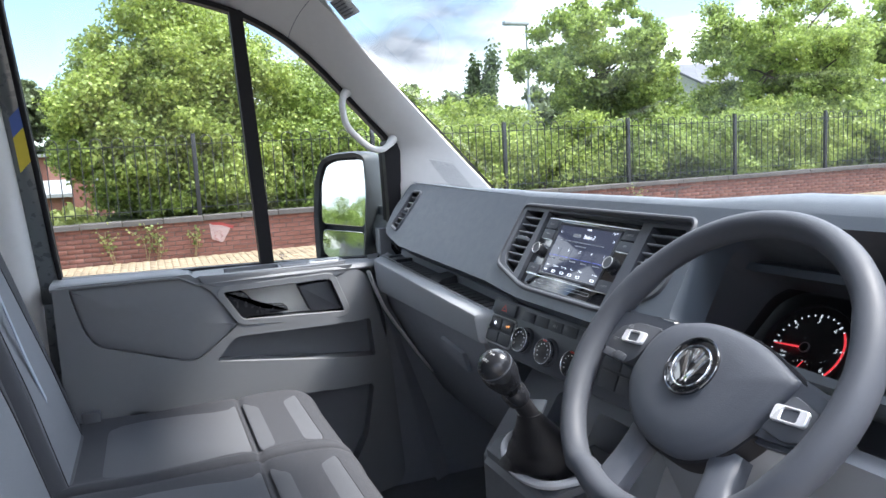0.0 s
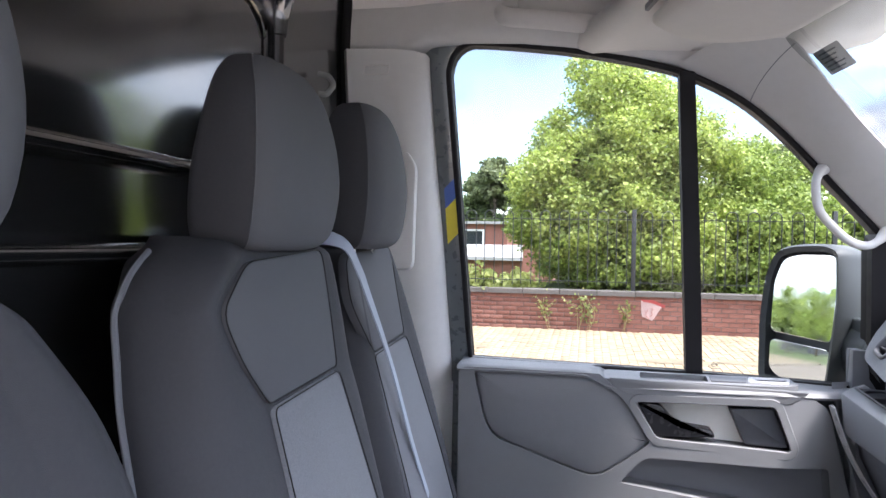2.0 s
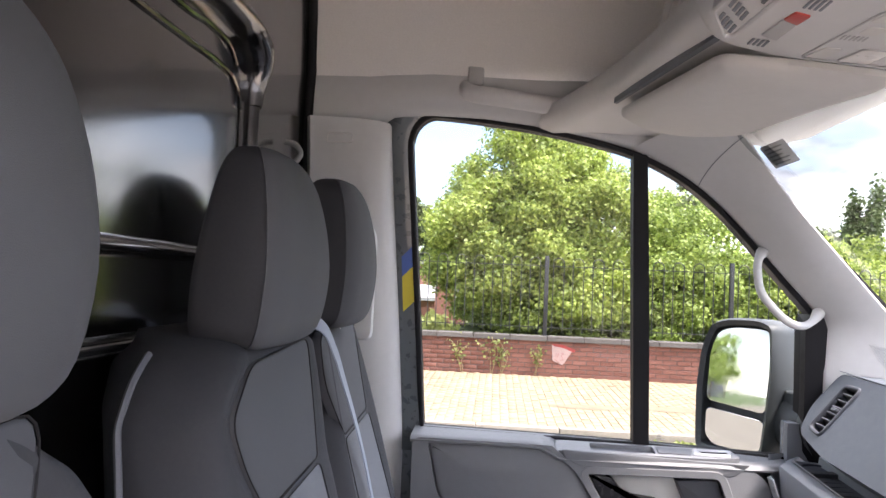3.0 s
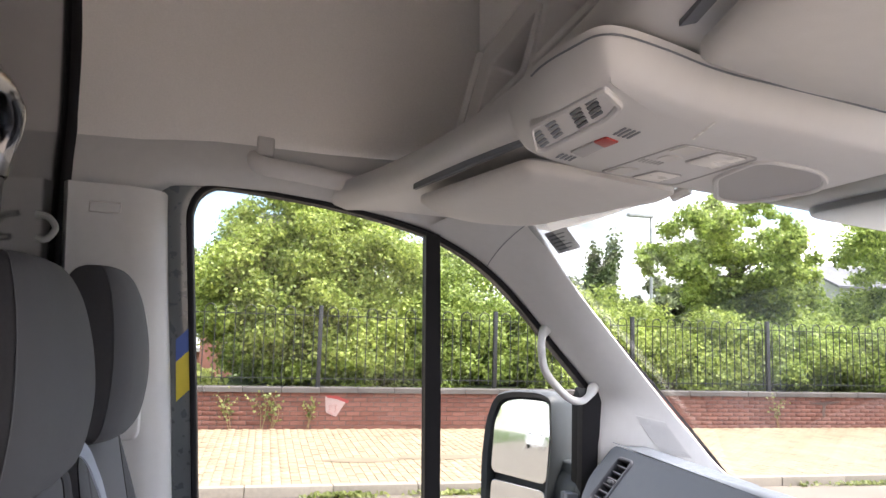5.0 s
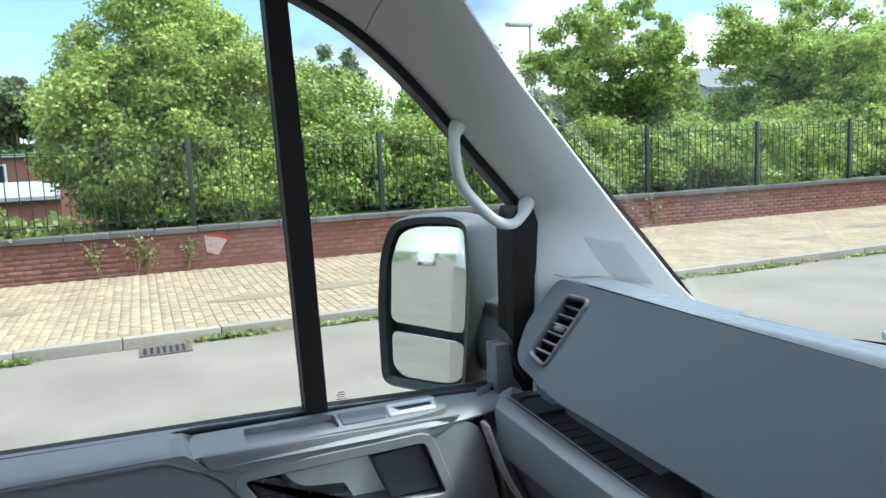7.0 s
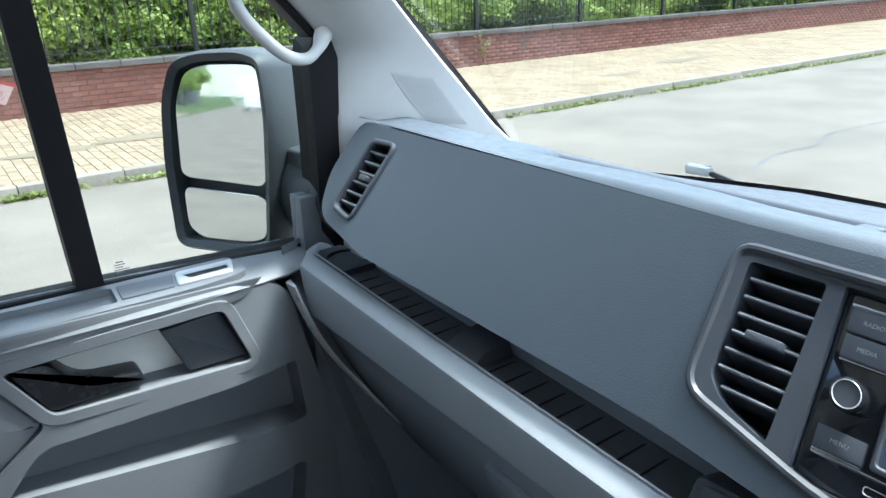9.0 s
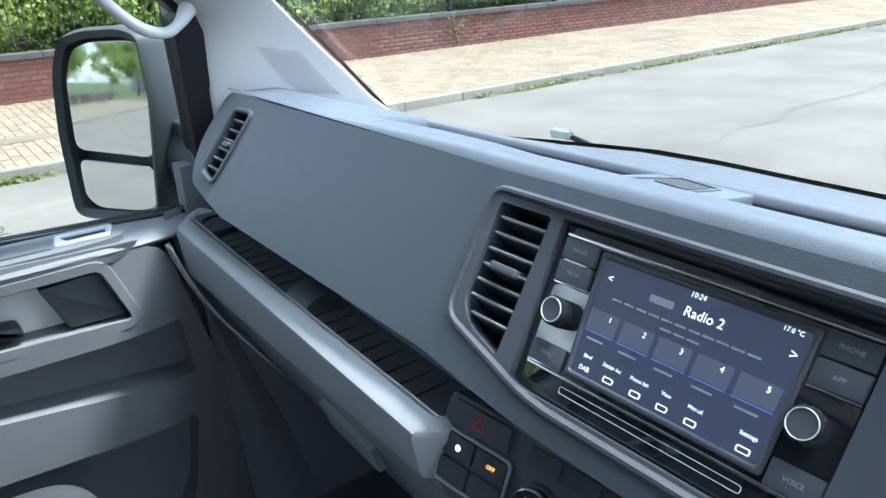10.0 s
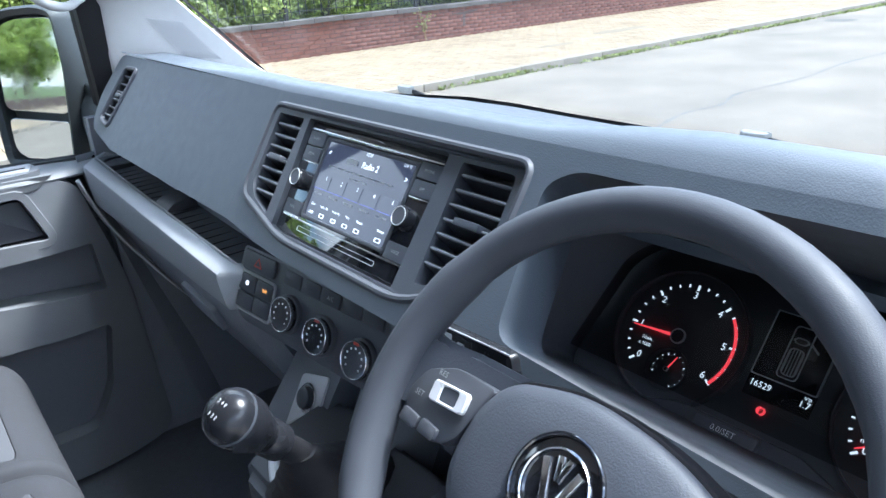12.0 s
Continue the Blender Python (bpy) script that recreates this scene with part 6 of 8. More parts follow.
# ---- heater controls ----
HU = Vector((0.36, 0, 0.93)).normalized()
HP = plane_fn((0.704, 0.0, 1.2376), Vector((0.13, -1, -0.05)).normalized(), HU)
heat = thing("heater_controls", "dark climate control panel with three round dials", "heater controls", (0.69, -0.02, 1.22))
bm = bmesh.new()
slab(bm, rpoly([(-0.186, 0.050), (-0.192, -0.018), (-0.165, -0.048), (0.24, -0.048), (0.255, 0.03), (0.20, 0.050)], [0.008, 0.012, 0.015, 0.015, 0.01, 0.01], 4), HP, -0.04, 0.0, 0.003)
part("panel", bm, "surround", heat)
bm = bmesh.new()
slab(bm, rrect(-0.178, -0.108, 0.022, 0.046, 0.003, 3), HP, -0.004, 0.004, 0.0015)
hz = part("hazard_switch", bm, "surround", heat, "dark hazard switch with red triangle")
bm = bmesh.new()
frame_slab(bm, [(-0.152, 0.028), (-0.134, 0.028), (-0.143, 0.041)], [(-0.149, 0.0298), (-0.137, 0.0298), (-0.143, 0.0383)], HP, 0.003, 0.0045)
part("triangle", bm, "red", hz)
bm = bmesh.new()
frame_slab(bm, rrect(-0.182, -0.100, -0.036, 0.018, 0.006, 3), rrect(-0.179, -0.103, -0.033, 0.015, 0.005, 3), HP, -0.002, 0.003, 0.001)
part("switch_frame", bm, "label", heat)
for h0, h1, v0, v1 in ((-0.178, -0.143, -0.008, 0.014), (-0.140, -0.104, -0.008, 0.014), (-0.178, -0.143, -0.032, -0.011), (-0.140, -0.104, -0.032, -0.011)):
    bm = bmesh.new()
    slab(bm, rrect(h0, h1, v0, v1, 0.002, 2), HP, -0.004, 0.003, 0.001)
    b = part("switch", bm, "black", heat)
    if v1 > 0:
        if h0 < -0.15:
            bm = bmesh.new()
            slab(bm, circ(-0.160, 0.003, 0.0032, 12), HP, 0.002, 0.0036)
            part("symbol", bm, "glow", b)
        else:
            letters("legend", "OFF", 0.0058, HP, -0.120, 0.003, 0.0034, "glow_amber", b)
for k in range(7):
    h0 = -0.088 + 0.038 * k
    bm = bmesh.new()
    slab(bm, rrect(h0, h0 + 0.034, 0.024, 0.042, 0.002, 2), HP, -0.004, 0.002, 0.001)
    b = part("button", bm, "black", heat, "")
    if k in (2,):
        letters("legend", "A/C", 0.007, HP, h0 + 0.017, 0.033, 0.0024, "label", b)
for h, ht in ((-0.065, -0.009), (0.004, -0.013), (0.076, -0.015)):
    bm = bmesh.new()
    disc(bm, HP, h, ht, 0.0245, -0.002, 0.006, 32, 0.002)
    kn = part("dial", bm, "black", heat, "black rotary dial with chrome rim")
    bm = bmesh.new()
    disc(bm, HP, h, ht, 0.0215, 0.004, 0.0135, 32, 0.002)
    part("grip", bm, "knob", kn)
    bm = bmesh.new()
    frame_slab(bm, circ(h, ht, 0.0215, 36), circ(h, ht, 0.0203, 36), HP, 0.010, 0.0148, 0.0004)
    part("rim", bm, "chrome", kn)
    bm = bmesh.new()
    disc(bm, HP, h, ht, 0.0203, 0.010, 0.0137, 32)
    part("face", bm, "gloss", kn)
    for a in range(-4, 5):
        bm = bmesh.new()
        t = radians(90 - 32 * a)
        slab(bm, rrect(h + 0.0135 * math.cos(t) - 0.0011, h + 0.0135 * math.cos(t) + 0.0011, ht + 0.0135 * math.sin(t) - 0.0011, ht + 0.0135 * math.sin(t) + 0.0011, 0.0005, 1), HP, 0.0125, 0.0141)
        part("tick", bm, "white", kn, smooth=0)
    if h > -0.05:
        bm = bmesh.new()
        slab(bm, rrect(h - 0.004, h + 0.004, ht + 0.0175, ht + 0.0205, 0.0005, 1), HP, 0.0125, 0.0152)
        part("pointer", bm, "red", kn, "red pointer mark")
# switch bank right of the dials
for h0, v0 in ((0.135, -0.03), (0.135, 0.0), (0.175, -0.03), (0.175, 0.0)):
    bm = bmesh.new()
    slab(bm, rrect(h0, h0 + 0.036, v0, v0 + 0.026, 0.002, 2), HP, -0.004, 0.003, 0.001)
    part("switch", bm, "surround", heat)

# ---- centre console below with socket and gear lever ----
cons = thing("gear_console", "grey plastic gear console with bins and a socket", "console", (0.70, -0.03, 1.05))
CF = plane_fn((0.735, 0.0, 1.08), (0, -1, 0), (0.45, 0, 0.89))
bm = bmesh.new()
bins = [rpoly([(-0.085, -0.075), (-0.02, -0.075), (-0.02, 0.055), (-0.065, 0.055)], 0.012, 3), rpoly([(0.06, -0.055), (0.20, -0.015), (0.185, 0.055), (0.06, 0.055)], 0.015, 3)]
holed(bm, rpoly([(-0.235, -0.13), (-0.175, 0.075), (0.24, 0.10), (0.25, -0.13)], [0.02, 0.015, 0.02, 0.02], 3), bins, CF, -0.10, 0.0)
part("fascia", bm, "dash_low", cons, "dark grey console fascia")
bm = bmesh.new()
slab(bm, rrect(-0.22, 0.22, -0.10, 0.08, 0.01, 2), CF, -0.10, -0.09)
part("bin_back", bm, "black", cons)
bm = bmesh.new()
slab(bm, rpoly([(-0.152, 0.012), (-0.088, 0.030), (-0.088, -0.075), (-0.158, -0.078)], 0.008, 3), CF, -0.002, 0.003, 0.001)
part("socket_plate", bm, "fascia", cons, "satin silver plate round the socket")
bm = bmesh.new()
frame_slab(bm, circ(-0.122, -0.014, 0.021, 28), circ(-0.122, -0.014, 0.0165, 28), CF, 0.003, 0.007, 0.001)
so = part("socket_ring", bm, "chrome", cons, "bright ring of the power socket")
bm = bmesh.new()
disc(bm, CF, -0.122, -0.014, 0.016, -0.002, 0.014, 24, 0.004)
part("plug", bm, "black", so)
bm = bmesh.new()
loft(bm, [[Vector(p) for p in ((x, 0.105 * w, z), (x, -0.17 * w, z), (x + 0.01, -0.18 * w, z - 0.40), (x + 0.01, 0.115 * w, z - 0.40))] for x, z, w in ((0.605, 1.035, 0.80), (0.625, 1.052, 0.95), (0.70, 1.066, 1.0), (0.76, 1.075, 1.0))])
bmesh.ops.bevel(bm, geom=list(bm.edges), offset=0.012, segments=2, affect="EDGES")
part("tunnel", bm, "tray", cons, "dark console body under the lever")
bm = bmesh.new()
tube(bm, curve_pts([(0.735, 0.135, 1.02), (0.690, 0.105, 1.050), (0.640, 0.055, 1.056), (0.612, -0.01, 1.052), (0.606, -0.075, 1.052), (0.625, -0.125, 1.056), (0.68, -0.15, 1.065)], 5), 0.007, 8)
part("gaiter_trim", bm, "fascia", cons, "satin silver trim round the gaiter")

gear = thing("gear_lever", "black gear lever with a glossy knob and gaiter", "gear lever", (0.64, -0.06, 1.06))
G0, G1 = Vector((0.678, -0.075, 1.068)), Vector((0.536, -0.147, 1.258))
gd = (G1 - G0).normalized()
bm = bmesh.new()
tube(bm, [G0, G0.lerp(G1, 0.5), G0.lerp(G1, 0.78)], [0.018, 0.014, 0.0135], 14)
part("stalk", bm, "boot", gear)
bm = bmesh.new()
tube(bm, [G0.lerp(G1, 0.70), G0.lerp(G1, 0.72), G0.lerp(G1, 0.80), G0.lerp(G1, 0.82)], [0.0145, 0.019, 0.019, 0.016], 20)
part("collar", bm, "knob", gear, "smooth collar")
bm = bmesh.new()
prof = [(-0.048, 0.016), (-0.040, 0.019), (-0.028, 0.024), (-0.010, 0.0295), (0.008, 0.030), (0.020, 0.027), (0.028, 0.020), (0.032, 0.010), (0.0328, 0.001)]
tube(bm, [G1 + gd * a for a, r in prof], [r * 0.89 for a, r in prof], 24)
kn = part("knob", bm, "knob", gear, "glossy black knob with a shift diagram", 60)
bm = bmesh.new()
tube(bm, [G1 + gd * 0.012, G1 + gd * 0.014], [0.0266, 0.0263], 28)
part("knob_ring", bm, "surround", kn)
e1 = gd.cross(Vector((0, 1, 0))).normalized()
GF = plane_fn(G1 + gd * 0.0332, Vector((0, -1, 0)) - gd * Vector((0, -1, 0)).dot(gd), e1)
letters("legend", "1 3 5", 0.0055, GF, 0, 0.006, 0, "white", kn)
letters("legend", "2 4 6", 0.0055, GF, 0, -0.007, 0, "white", kn)
bm = bmesh.new()
rows = []
for k in range(9):
    t = k / 8
    c = Vector((0.672, -0.045, 1.056)).lerp(G0.lerp(G1, 0.55), t)
    r = 0.058 * (1 - t) ** 1.1 + 0.0175
    rows.append([c + Vector((math.cos(a) * r * 1.05, math.sin(a) * r * 0.95, 0)) * (1 + 0.10 * math.sin(k * 2.4 + 3 * a) * (1 - t)) for a in [2 * math.pi * j / 24 for j in range(24)]])
loft(bm, rows)
part("gaiter", bm, "boot", gear, "creased black gaiter", 60)
# ---- steering wheel ----
WC, WA = Vector((0.623, -0.458, 1.333)), radians(39.7)
WU = Vector((math.sin(WA), 0, math.cos(WA)))
WP = plane_fn(WC, (0, -1, 0), WU)
wheel = thing("steering_wheel", "black leather steering wheel with grey padded hub", "steering wheel", tuple(WC))
bm = bmesh.new()
R, r = 0.178, 0.0165
rings_ = []
for k in range(64):
    a = 2 * math.pi * k / 64
    rr = r * (1.0 + 0.10 * (abs(math.cos(a)) > 0.85))
    flat = 0.965 if math.sin(a) < -0.92 else 1.0
    rings_.append([WP((R * flat + rr * 0.92 * math.cos(b)) * math.cos(a), (R * flat + rr * 0.92 * math.cos(b)) * math.sin(a), rr * math.sin(b)) for b in [2 * math.pi * j / 14 for j in range(14)]])
vs = [ring(bm, q) for q in rings_]
for k in range(64):
    bridge(bm, vs[k], vs[(k + 1) % 64])
part("rim", bm, "leather", wheel, "grained leather rim", 60)
hubp = rpoly([(-0.090, 0.012), (-0.070, 0.036), (-0.016, 0.050), (0.053, 0.043), (0.119, 0.014), (0.099, -0.040), (0.076, -0.080), (0.034, -0.103), (-0.023, -0.099), (-0.064, -0.078), (-0.094, -0.041)], [0.02, 0.02, 0.03, 0.03, 0.008, 0.03, 0.03, 0.03, 0.03, 0.03, 0.03], 5)
HC = Vector((0.004, -0.026))
hs = lambda k: [(HC.x + (u - HC.x) * k, HC.y + (v - HC.y) * k) for u, v in hubp]
bm = bmesh.new()
loft(bm, [[WP(u, v, d) for u, v in hs(k)] for k, d in ((0.97, -0.040), (1.0, -0.010), (0.99, -0.004), (0.95, 0.000), (0.86, 0.0035), (0.6, 0.006), (0.25, 0.0065))])
hub = part("airbag_cover", bm, "hub", wheel, "grey padded airbag cover", 70)
bm = bmesh.new()
slab(bm, hs(1.035), WP, -0.035, -0.011, 0.002)
part("cover_gap", bm, "rubber", wheel, "dark gap round the airbag cover")
# side spokes with switch pads, then the two lower spokes
PADS = {-1: ([(-0.157, -0.008), (-0.147, 0.013), (-0.120, 0.024), (-0.078, 0.024), (-0.093, -0.020), (-0.104, -0.030), (-0.148, -0.026)], (-0.113, 0.003), ((-0.1295, 0.0150, "RES"), (-0.143, -0.006, "SET"))),
        1: ([(0.122, 0.000), (0.156, -0.010), (0.160, -0.038), (0.135, -0.046), (0.106, -0.040)], (0.131, -0.021), ())}
for s in (-1, 1):
    pts, (ku, kv), words = PADS[s]
    bm = bmesh.new()
    rows = [(0.070, -0.045, 0.034, -0.016), (0.115, -0.042, 0.030, -0.008), (0.150, -0.036, 0.024, -0.003), (0.176, -0.042, 0.026, -0.002)]
    loft(bm, [[WP(s * h, v1 - 0.09 * s * h, d), WP(s * h, v0 - 0.09 * s * h, d), WP(s * h, v0 - 0.09 * s * h, d - 0.018), WP(s * h, v1 - 0.09 * s * h, d - 0.018)] for h, v0, v1, d in rows])
    bmesh.ops.bevel(bm, geom=list(bm.edges), offset=0.005, segments=2, affect="EDGES")
    part("spoke", bm, "hub", wheel, "", 50)
    bm = bmesh.new()
    slab(bm, rpoly(pts, 0.006, 3), WP, -0.012, 0.000, 0.002)
    bt = part("button_pad", bm, "black", wheel, "dark switch pad")
    KW = plane_fn(WP(ku, kv, 0.0), (0, -1, 0), WU)
    tl = radians(4)
    KR = lambda u, v, d: KW(u * math.cos(tl) - v * math.sin(tl), u * math.sin(tl) + v * math.cos(tl), d)
    bm = bmesh.new()
    frame_slab(bm, rrect(-0.0185, 0.0185, -0.0080, 0.0080, 0.0035, 3), rrect(-0.008, 0.009, -0.0058, 0.0058, 0.002, 3), KR, -0.001, 0.004, 0.001)
    part("silver_key", bm, "silver", bt, "silver rocker key")
    bm = bmesh.new()
    slab(bm, rrect(-0.009, 0.009, -0.0052, 0.0052, 0.002, 3), KR, -0.001, 0.0028)
    part("centre_key", bm, "surround", bt)
    for h, v, tx in words:
        letters("legend", tx, 0.0062, WP, h, v, 0.0006, "label", bt)
    if s < 0:
        for h in (-0.140, -0.118):
            bm = bmesh.new()
            slab(bm, rpoly([(h - 0.010, -0.030), (h - 0.009, -0.019), (h + 0.010, -0.021), (h + 0.009, -0.031)], 0.003, 3), WP, -0.004, 0.0035, 0.0012)
            part("rocker", bm, "black", bt)
for pth in (((-0.040, -0.080), (-0.036, -0.120), (-0.034, -0.150), (-0.040, -0.172)), ((0.072, -0.070), (0.086, -0.100), (0.098, -0.128), (0.112, -0.146))):
    bm = bmesh.new()
    rows = []
    for k, (u, v) in enumerate(pth):
        w = (0.020, 0.018, 0.019, 0.026)[k]
        d = (-0.018, -0.010, -0.004, -0.001)[k]
        rows.append([WP(u - w, v, d), WP(u - w * 0.7, v, d + 0.004), WP(u + w * 0.7, v, d + 0.004), WP(u + w, v, d), WP(u + w, v, d - 0.016), WP(u - w, v, d - 0.016)])
    loft(bm, rows)
    part("lower_spoke", bm, "hub", wheel, "", 50)
EF = lambda u, v, d=0.0: WP(u + 0.0, v - 0.009, d + 0.006)
bm = bmesh.new()
disc(bm, EF, 0, 0, 0.0335, -0.006, 0.001, 40, 0.001)
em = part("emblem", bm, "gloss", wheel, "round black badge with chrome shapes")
for ro, ri, mt in ((0.0345, 0.0318, "gloss"), (0.0252, 0.0236, "chrome")):
    bm = bmesh.new()
    frame_slab(bm, circ(0, 0, ro, 44), circ(0, 0, ri, 44), EF, 0.0, 0.0035, 0.0008)
    part("ring", bm, mt, em)
for pts in ([(-0.016, 0.014), (-0.011, 0.016), (0.0, -0.014), (-0.003, -0.019)], [(0.016, 0.014), (0.011, 0.016), (0.0, -0.014), (0.003, -0.019)], [(-0.006, 0.019), (-0.002, 0.020), (0.0015, 0.006), (-0.002, 0.004)], [(0.006, 0.019), (0.002, 0.020), (-0.0015, 0.006), (0.002, 0.004)]):
    bm = bmesh.new()
    slab(bm, pts, EF, 0.0, 0.003, 0.0005)
    part("bar", bm, "chrome", em)
# column shroud and light stalk
bm = bmesh.new()
tube(bm, [WP(0, -0.012, -0.03), WP(0, -0.02, -0.10), WP(0, -0.03, -0.20)], [0.062, 0.072, 0.085], 20, flat=0.8)
col = thing("steering_column", "dark plastic steering column shroud with stalks", "steering column", tuple(WP(0, 0, -0.1)))
part("shroud", bm, "dash_low", col)
bm = bmesh.new()
SF = plane_fn((0.682, -0.300, 1.333), (0.0, -1, 0.06), (0.15, 0, 0.98))
slab(bm, rpoly([(-0.048, -0.016), (-0.042, 0.013), (0.048, 0.012), (0.056, -0.012)], 0.006, 4), SF, -0.006, 0.003, 0.001)
stk = part("indicator_stalk", bm, "knob", col, "black indicator stalk with white symbols")
bm = bmesh.new()
tube(bm, [SF(-0.040, 0.0125, 0.003), SF(0.047, 0.0115, 0.003)], 0.0007, 6)
part("stalk_edge", bm, "silver", stk, "thin bright edge")
for h, v in ((-0.026, 0.005), (-0.026, -0.006), (-0.010, 0.001)):
    bm = bmesh.new()
    slab(bm, rrect(h - 0.0045, h + 0.0045, v - 0.0028, v + 0.0028, 0.0015, 2), SF, 0.002, 0.0036)
    part("symbol", bm, "white", stk)

# ---- instrument cluster ----
CP = plane_fn((0.895, -0.350, 1.283), (0, -1, 0), (math.sin(radians(40)), 0, math.cos(radians(40))))
clu = thing("instrument_cluster", "dark instrument cluster with round dials and display", "instruments", tuple(CP(0.1, 0, 0)))
bm = bmesh.new()
slab(bm, rpoly([(-0.10, -0.075), (-0.11, 0.085), (0.36, 0.085), (0.35, -0.075)], 0.02, 4), CP, -0.02, -0.006, 0.003)
part("backplate", bm, "tray", clu)
bm = bmesh.new()
slab(bm, rpoly([(-0.07, -0.085), (0.030, -0.054), (0.140, -0.054), (0.20, -0.075), (0.20, -0.105), (-0.07, -0.105)], 0.008, 3), CP, -0.004, 0.004, 0.003)
part("lower_plate", bm, "surround", clu, "dark grey plate below the dials")
# hood walls from the pad opening down to the dials
bm = bmesh.new()
inner_c = rpoly([(-0.082, 0.058), (-0.102, -0.066), (0.345, -0.066), (0.350, 0.06), (0.33, 0.08), (-0.052, 0.085)], [0.02, 0.01, 0.01, 0.03, 0.03, 0.02], 4)
loft(bm, [[DP(u, v, PAD - 0.001) for u, v in clus], [CP(u, v, -0.004) for u, v in inner_c]], caps=False)
part("hood", bm, "tray", clu, "grey moulded hood", 40)


def dial(h, v, r, numbers, a0, a1, needle, red=None):
    bm = bmesh.new()
    disc(bm, CP, h, v, r * 1.22, -0.006, -0.003, 44)
    d = part("dial", bm, "tray", clu, "round dial with white numerals")
    bm = bmesh.new()
    frame_slab(bm, circ(h, v, r * 1.24, 48), circ(h, v, r * 1.20, 48), CP, -0.006, 0.004, 0.001)
    part("bezel", bm, "surround", d)
    n = (len(numbers) - 1) * 4 if numbers else 12
    bm = bmesh.new()
    for k in range(n + 1):
        a = radians(a0 + (a1 - a0) * k / n)
        L = r * (0.10 if k % 4 == 0 else 0.05)
        e, s = Vector((math.cos(a), math.sin(a))), Vector((-math.sin(a), math.cos(a))) * r * (0.018 if k % 4 == 0 else 0.012)
        p, q = e * r, e * (r - L)
        slab(bm, [(h + p.x + s.x, v + p.y + s.y), (h + p.x - s.x, v + p.y - s.y), (h + q.x - s.x, v + q.y - s.y), (h + q.x + s.x, v + q.y + s.y)], CP, -0.003, -0.0022)
    part("scale", bm, "glow", d, smooth=0)
    for k, tx in enumerate(numbers):
        a = radians(a0 + (a1 - a0) * k / max(1, len(numbers) - 1))
        letters("numeral", tx, r * 0.175, CP, h + r * 0.80 * math.cos(a), v + r * 0.80 * math.sin(a), -0.0022, "glow", d)
    a = radians(needle)
    e, s = Vector((math.cos(a), math.sin(a))), Vector((-math.sin(a), math.cos(a)))
    bm = bmesh.new()
    pts = [e * r * 0.92 + s * r * 0.008, e * r * 0.92 - s * r * 0.008, e * r * 0.12 - s * r * 0.03, e * r * 0.12 + s * r * 0.03]
    slab(bm, [(h + p.x, v + p.y) for p in pts], CP, 0.0, 0.0015)
    part("needle", bm, "glow_red", d, "red needle")
    bm = bmesh.new()
    disc(bm, CP, h, v, r * 0.13, -0.002, 0.003, 24, 0.001)
    nb = part("needle_hub", bm, "black", d)
    bm = bmesh.new()
    frame_slab(bm, circ(h, v, r * 0.14, 28), circ(h, v, r * 0.115, 28), CP, 0.001, 0.0034, 0.0003)
    part("hub_ring", bm, "white", nb)
    if red:
        bm = bmesh.new()
        m_ = 14
        arc = [radians(red[0] + (red[1] - red[0]) * k / m_) for k in range(m_ + 1)]
        slab(bm, [(h + r * math.cos(a), v + r * math.sin(a)) for a in arc] + [(h + r * 0.95 * math.cos(a), v + r * 0.95 * math.sin(a)) for a in arc[::-1]], CP, -0.003, -0.0020)
        part("red_band", bm, "glow_red", d, "red warning band", 0)
    return d


dial(0.0, 0.0, 0.054, list("0123456"), 223, -34, 184, (40, -34))
dial(0.003, -0.033, 0.0165, [], 200, -60, 70)
dial(0.214, -0.004, 0.054, ["0", "10", "30", "50", "70", "90", "110"], 215, -30, 212)
letters("legend", "1/min", 0.005, CP, -0.031, -0.012, -0.002, "glow", clu)
letters("legend", "x 1000", 0.005, CP, -0.031, -0.018, -0.002, "glow", clu)
letters("legend", "mph", 0.006, CP, 0.178, -0.022, -0.002, "glow", clu)
DX = 0.1025
bm = bmesh.new()
frame_slab(bm, rrect(DX - 0.029, DX + 0.029, -0.005, 0.056, 0.001, 1), rrect(DX - 0.028, DX + 0.028, -0.004, 0.055, 0.001, 1), CP, -0.006, -0.0024)
dsp = part("trip_display", bm, "white", clu, "outlined trip display")
bm = bmesh.new()
slab(bm, rrect(DX - 0.029, DX + 0.029, -0.024, 0.056, 0.001, 1), CP, -0.006, -0.0035)
part("display_face", bm, "screen_off", dsp)
# plan view of the van on the display, as plain outlines
for a, b, c, d_ in ((-0.009, 0.009, 0.000, 0.048), (-0.0065, 0.0065, 0.003, 0.028), (-0.0065, 0.0065, 0.032, 0.038)):
    bm = bmesh.new()
    frame_slab(bm, rrect(DX + a, DX + b, c, d_, 0.004, 3), rrect(DX + a + 0.0008, DX + b - 0.0008, c + 0.0008, d_ - 0.0008, 0.0035, 3), CP, -0.004, -0.0022)
    part("plan_outline", bm, "white", dsp, smooth=0)
for k in range(5):
    bm = bmesh.new()
    slab(bm, rrect(DX - 0.0055 + 0.0026 * k, DX - 0.005 + 0.0026 * k, 0.004, 0.027, 0.0002, 1), CP, -0.004, -0.0022)
    part("plan_line", bm, "white", dsp, smooth=0)
bm = bmesh.new()
slab(bm, [(DX + 0.009, 0.036), (DX + 0.017, 0.030), (DX + 0.016, 0.0285), (DX + 0.009, 0.034)], CP, -0.004, -0.0022)
part("plan_line", bm, "white", dsp, smooth=0)
letters("legend", "16529", 0.0078, CP, DX - 0.016, -0.0125, -0.002, "glow", dsp)
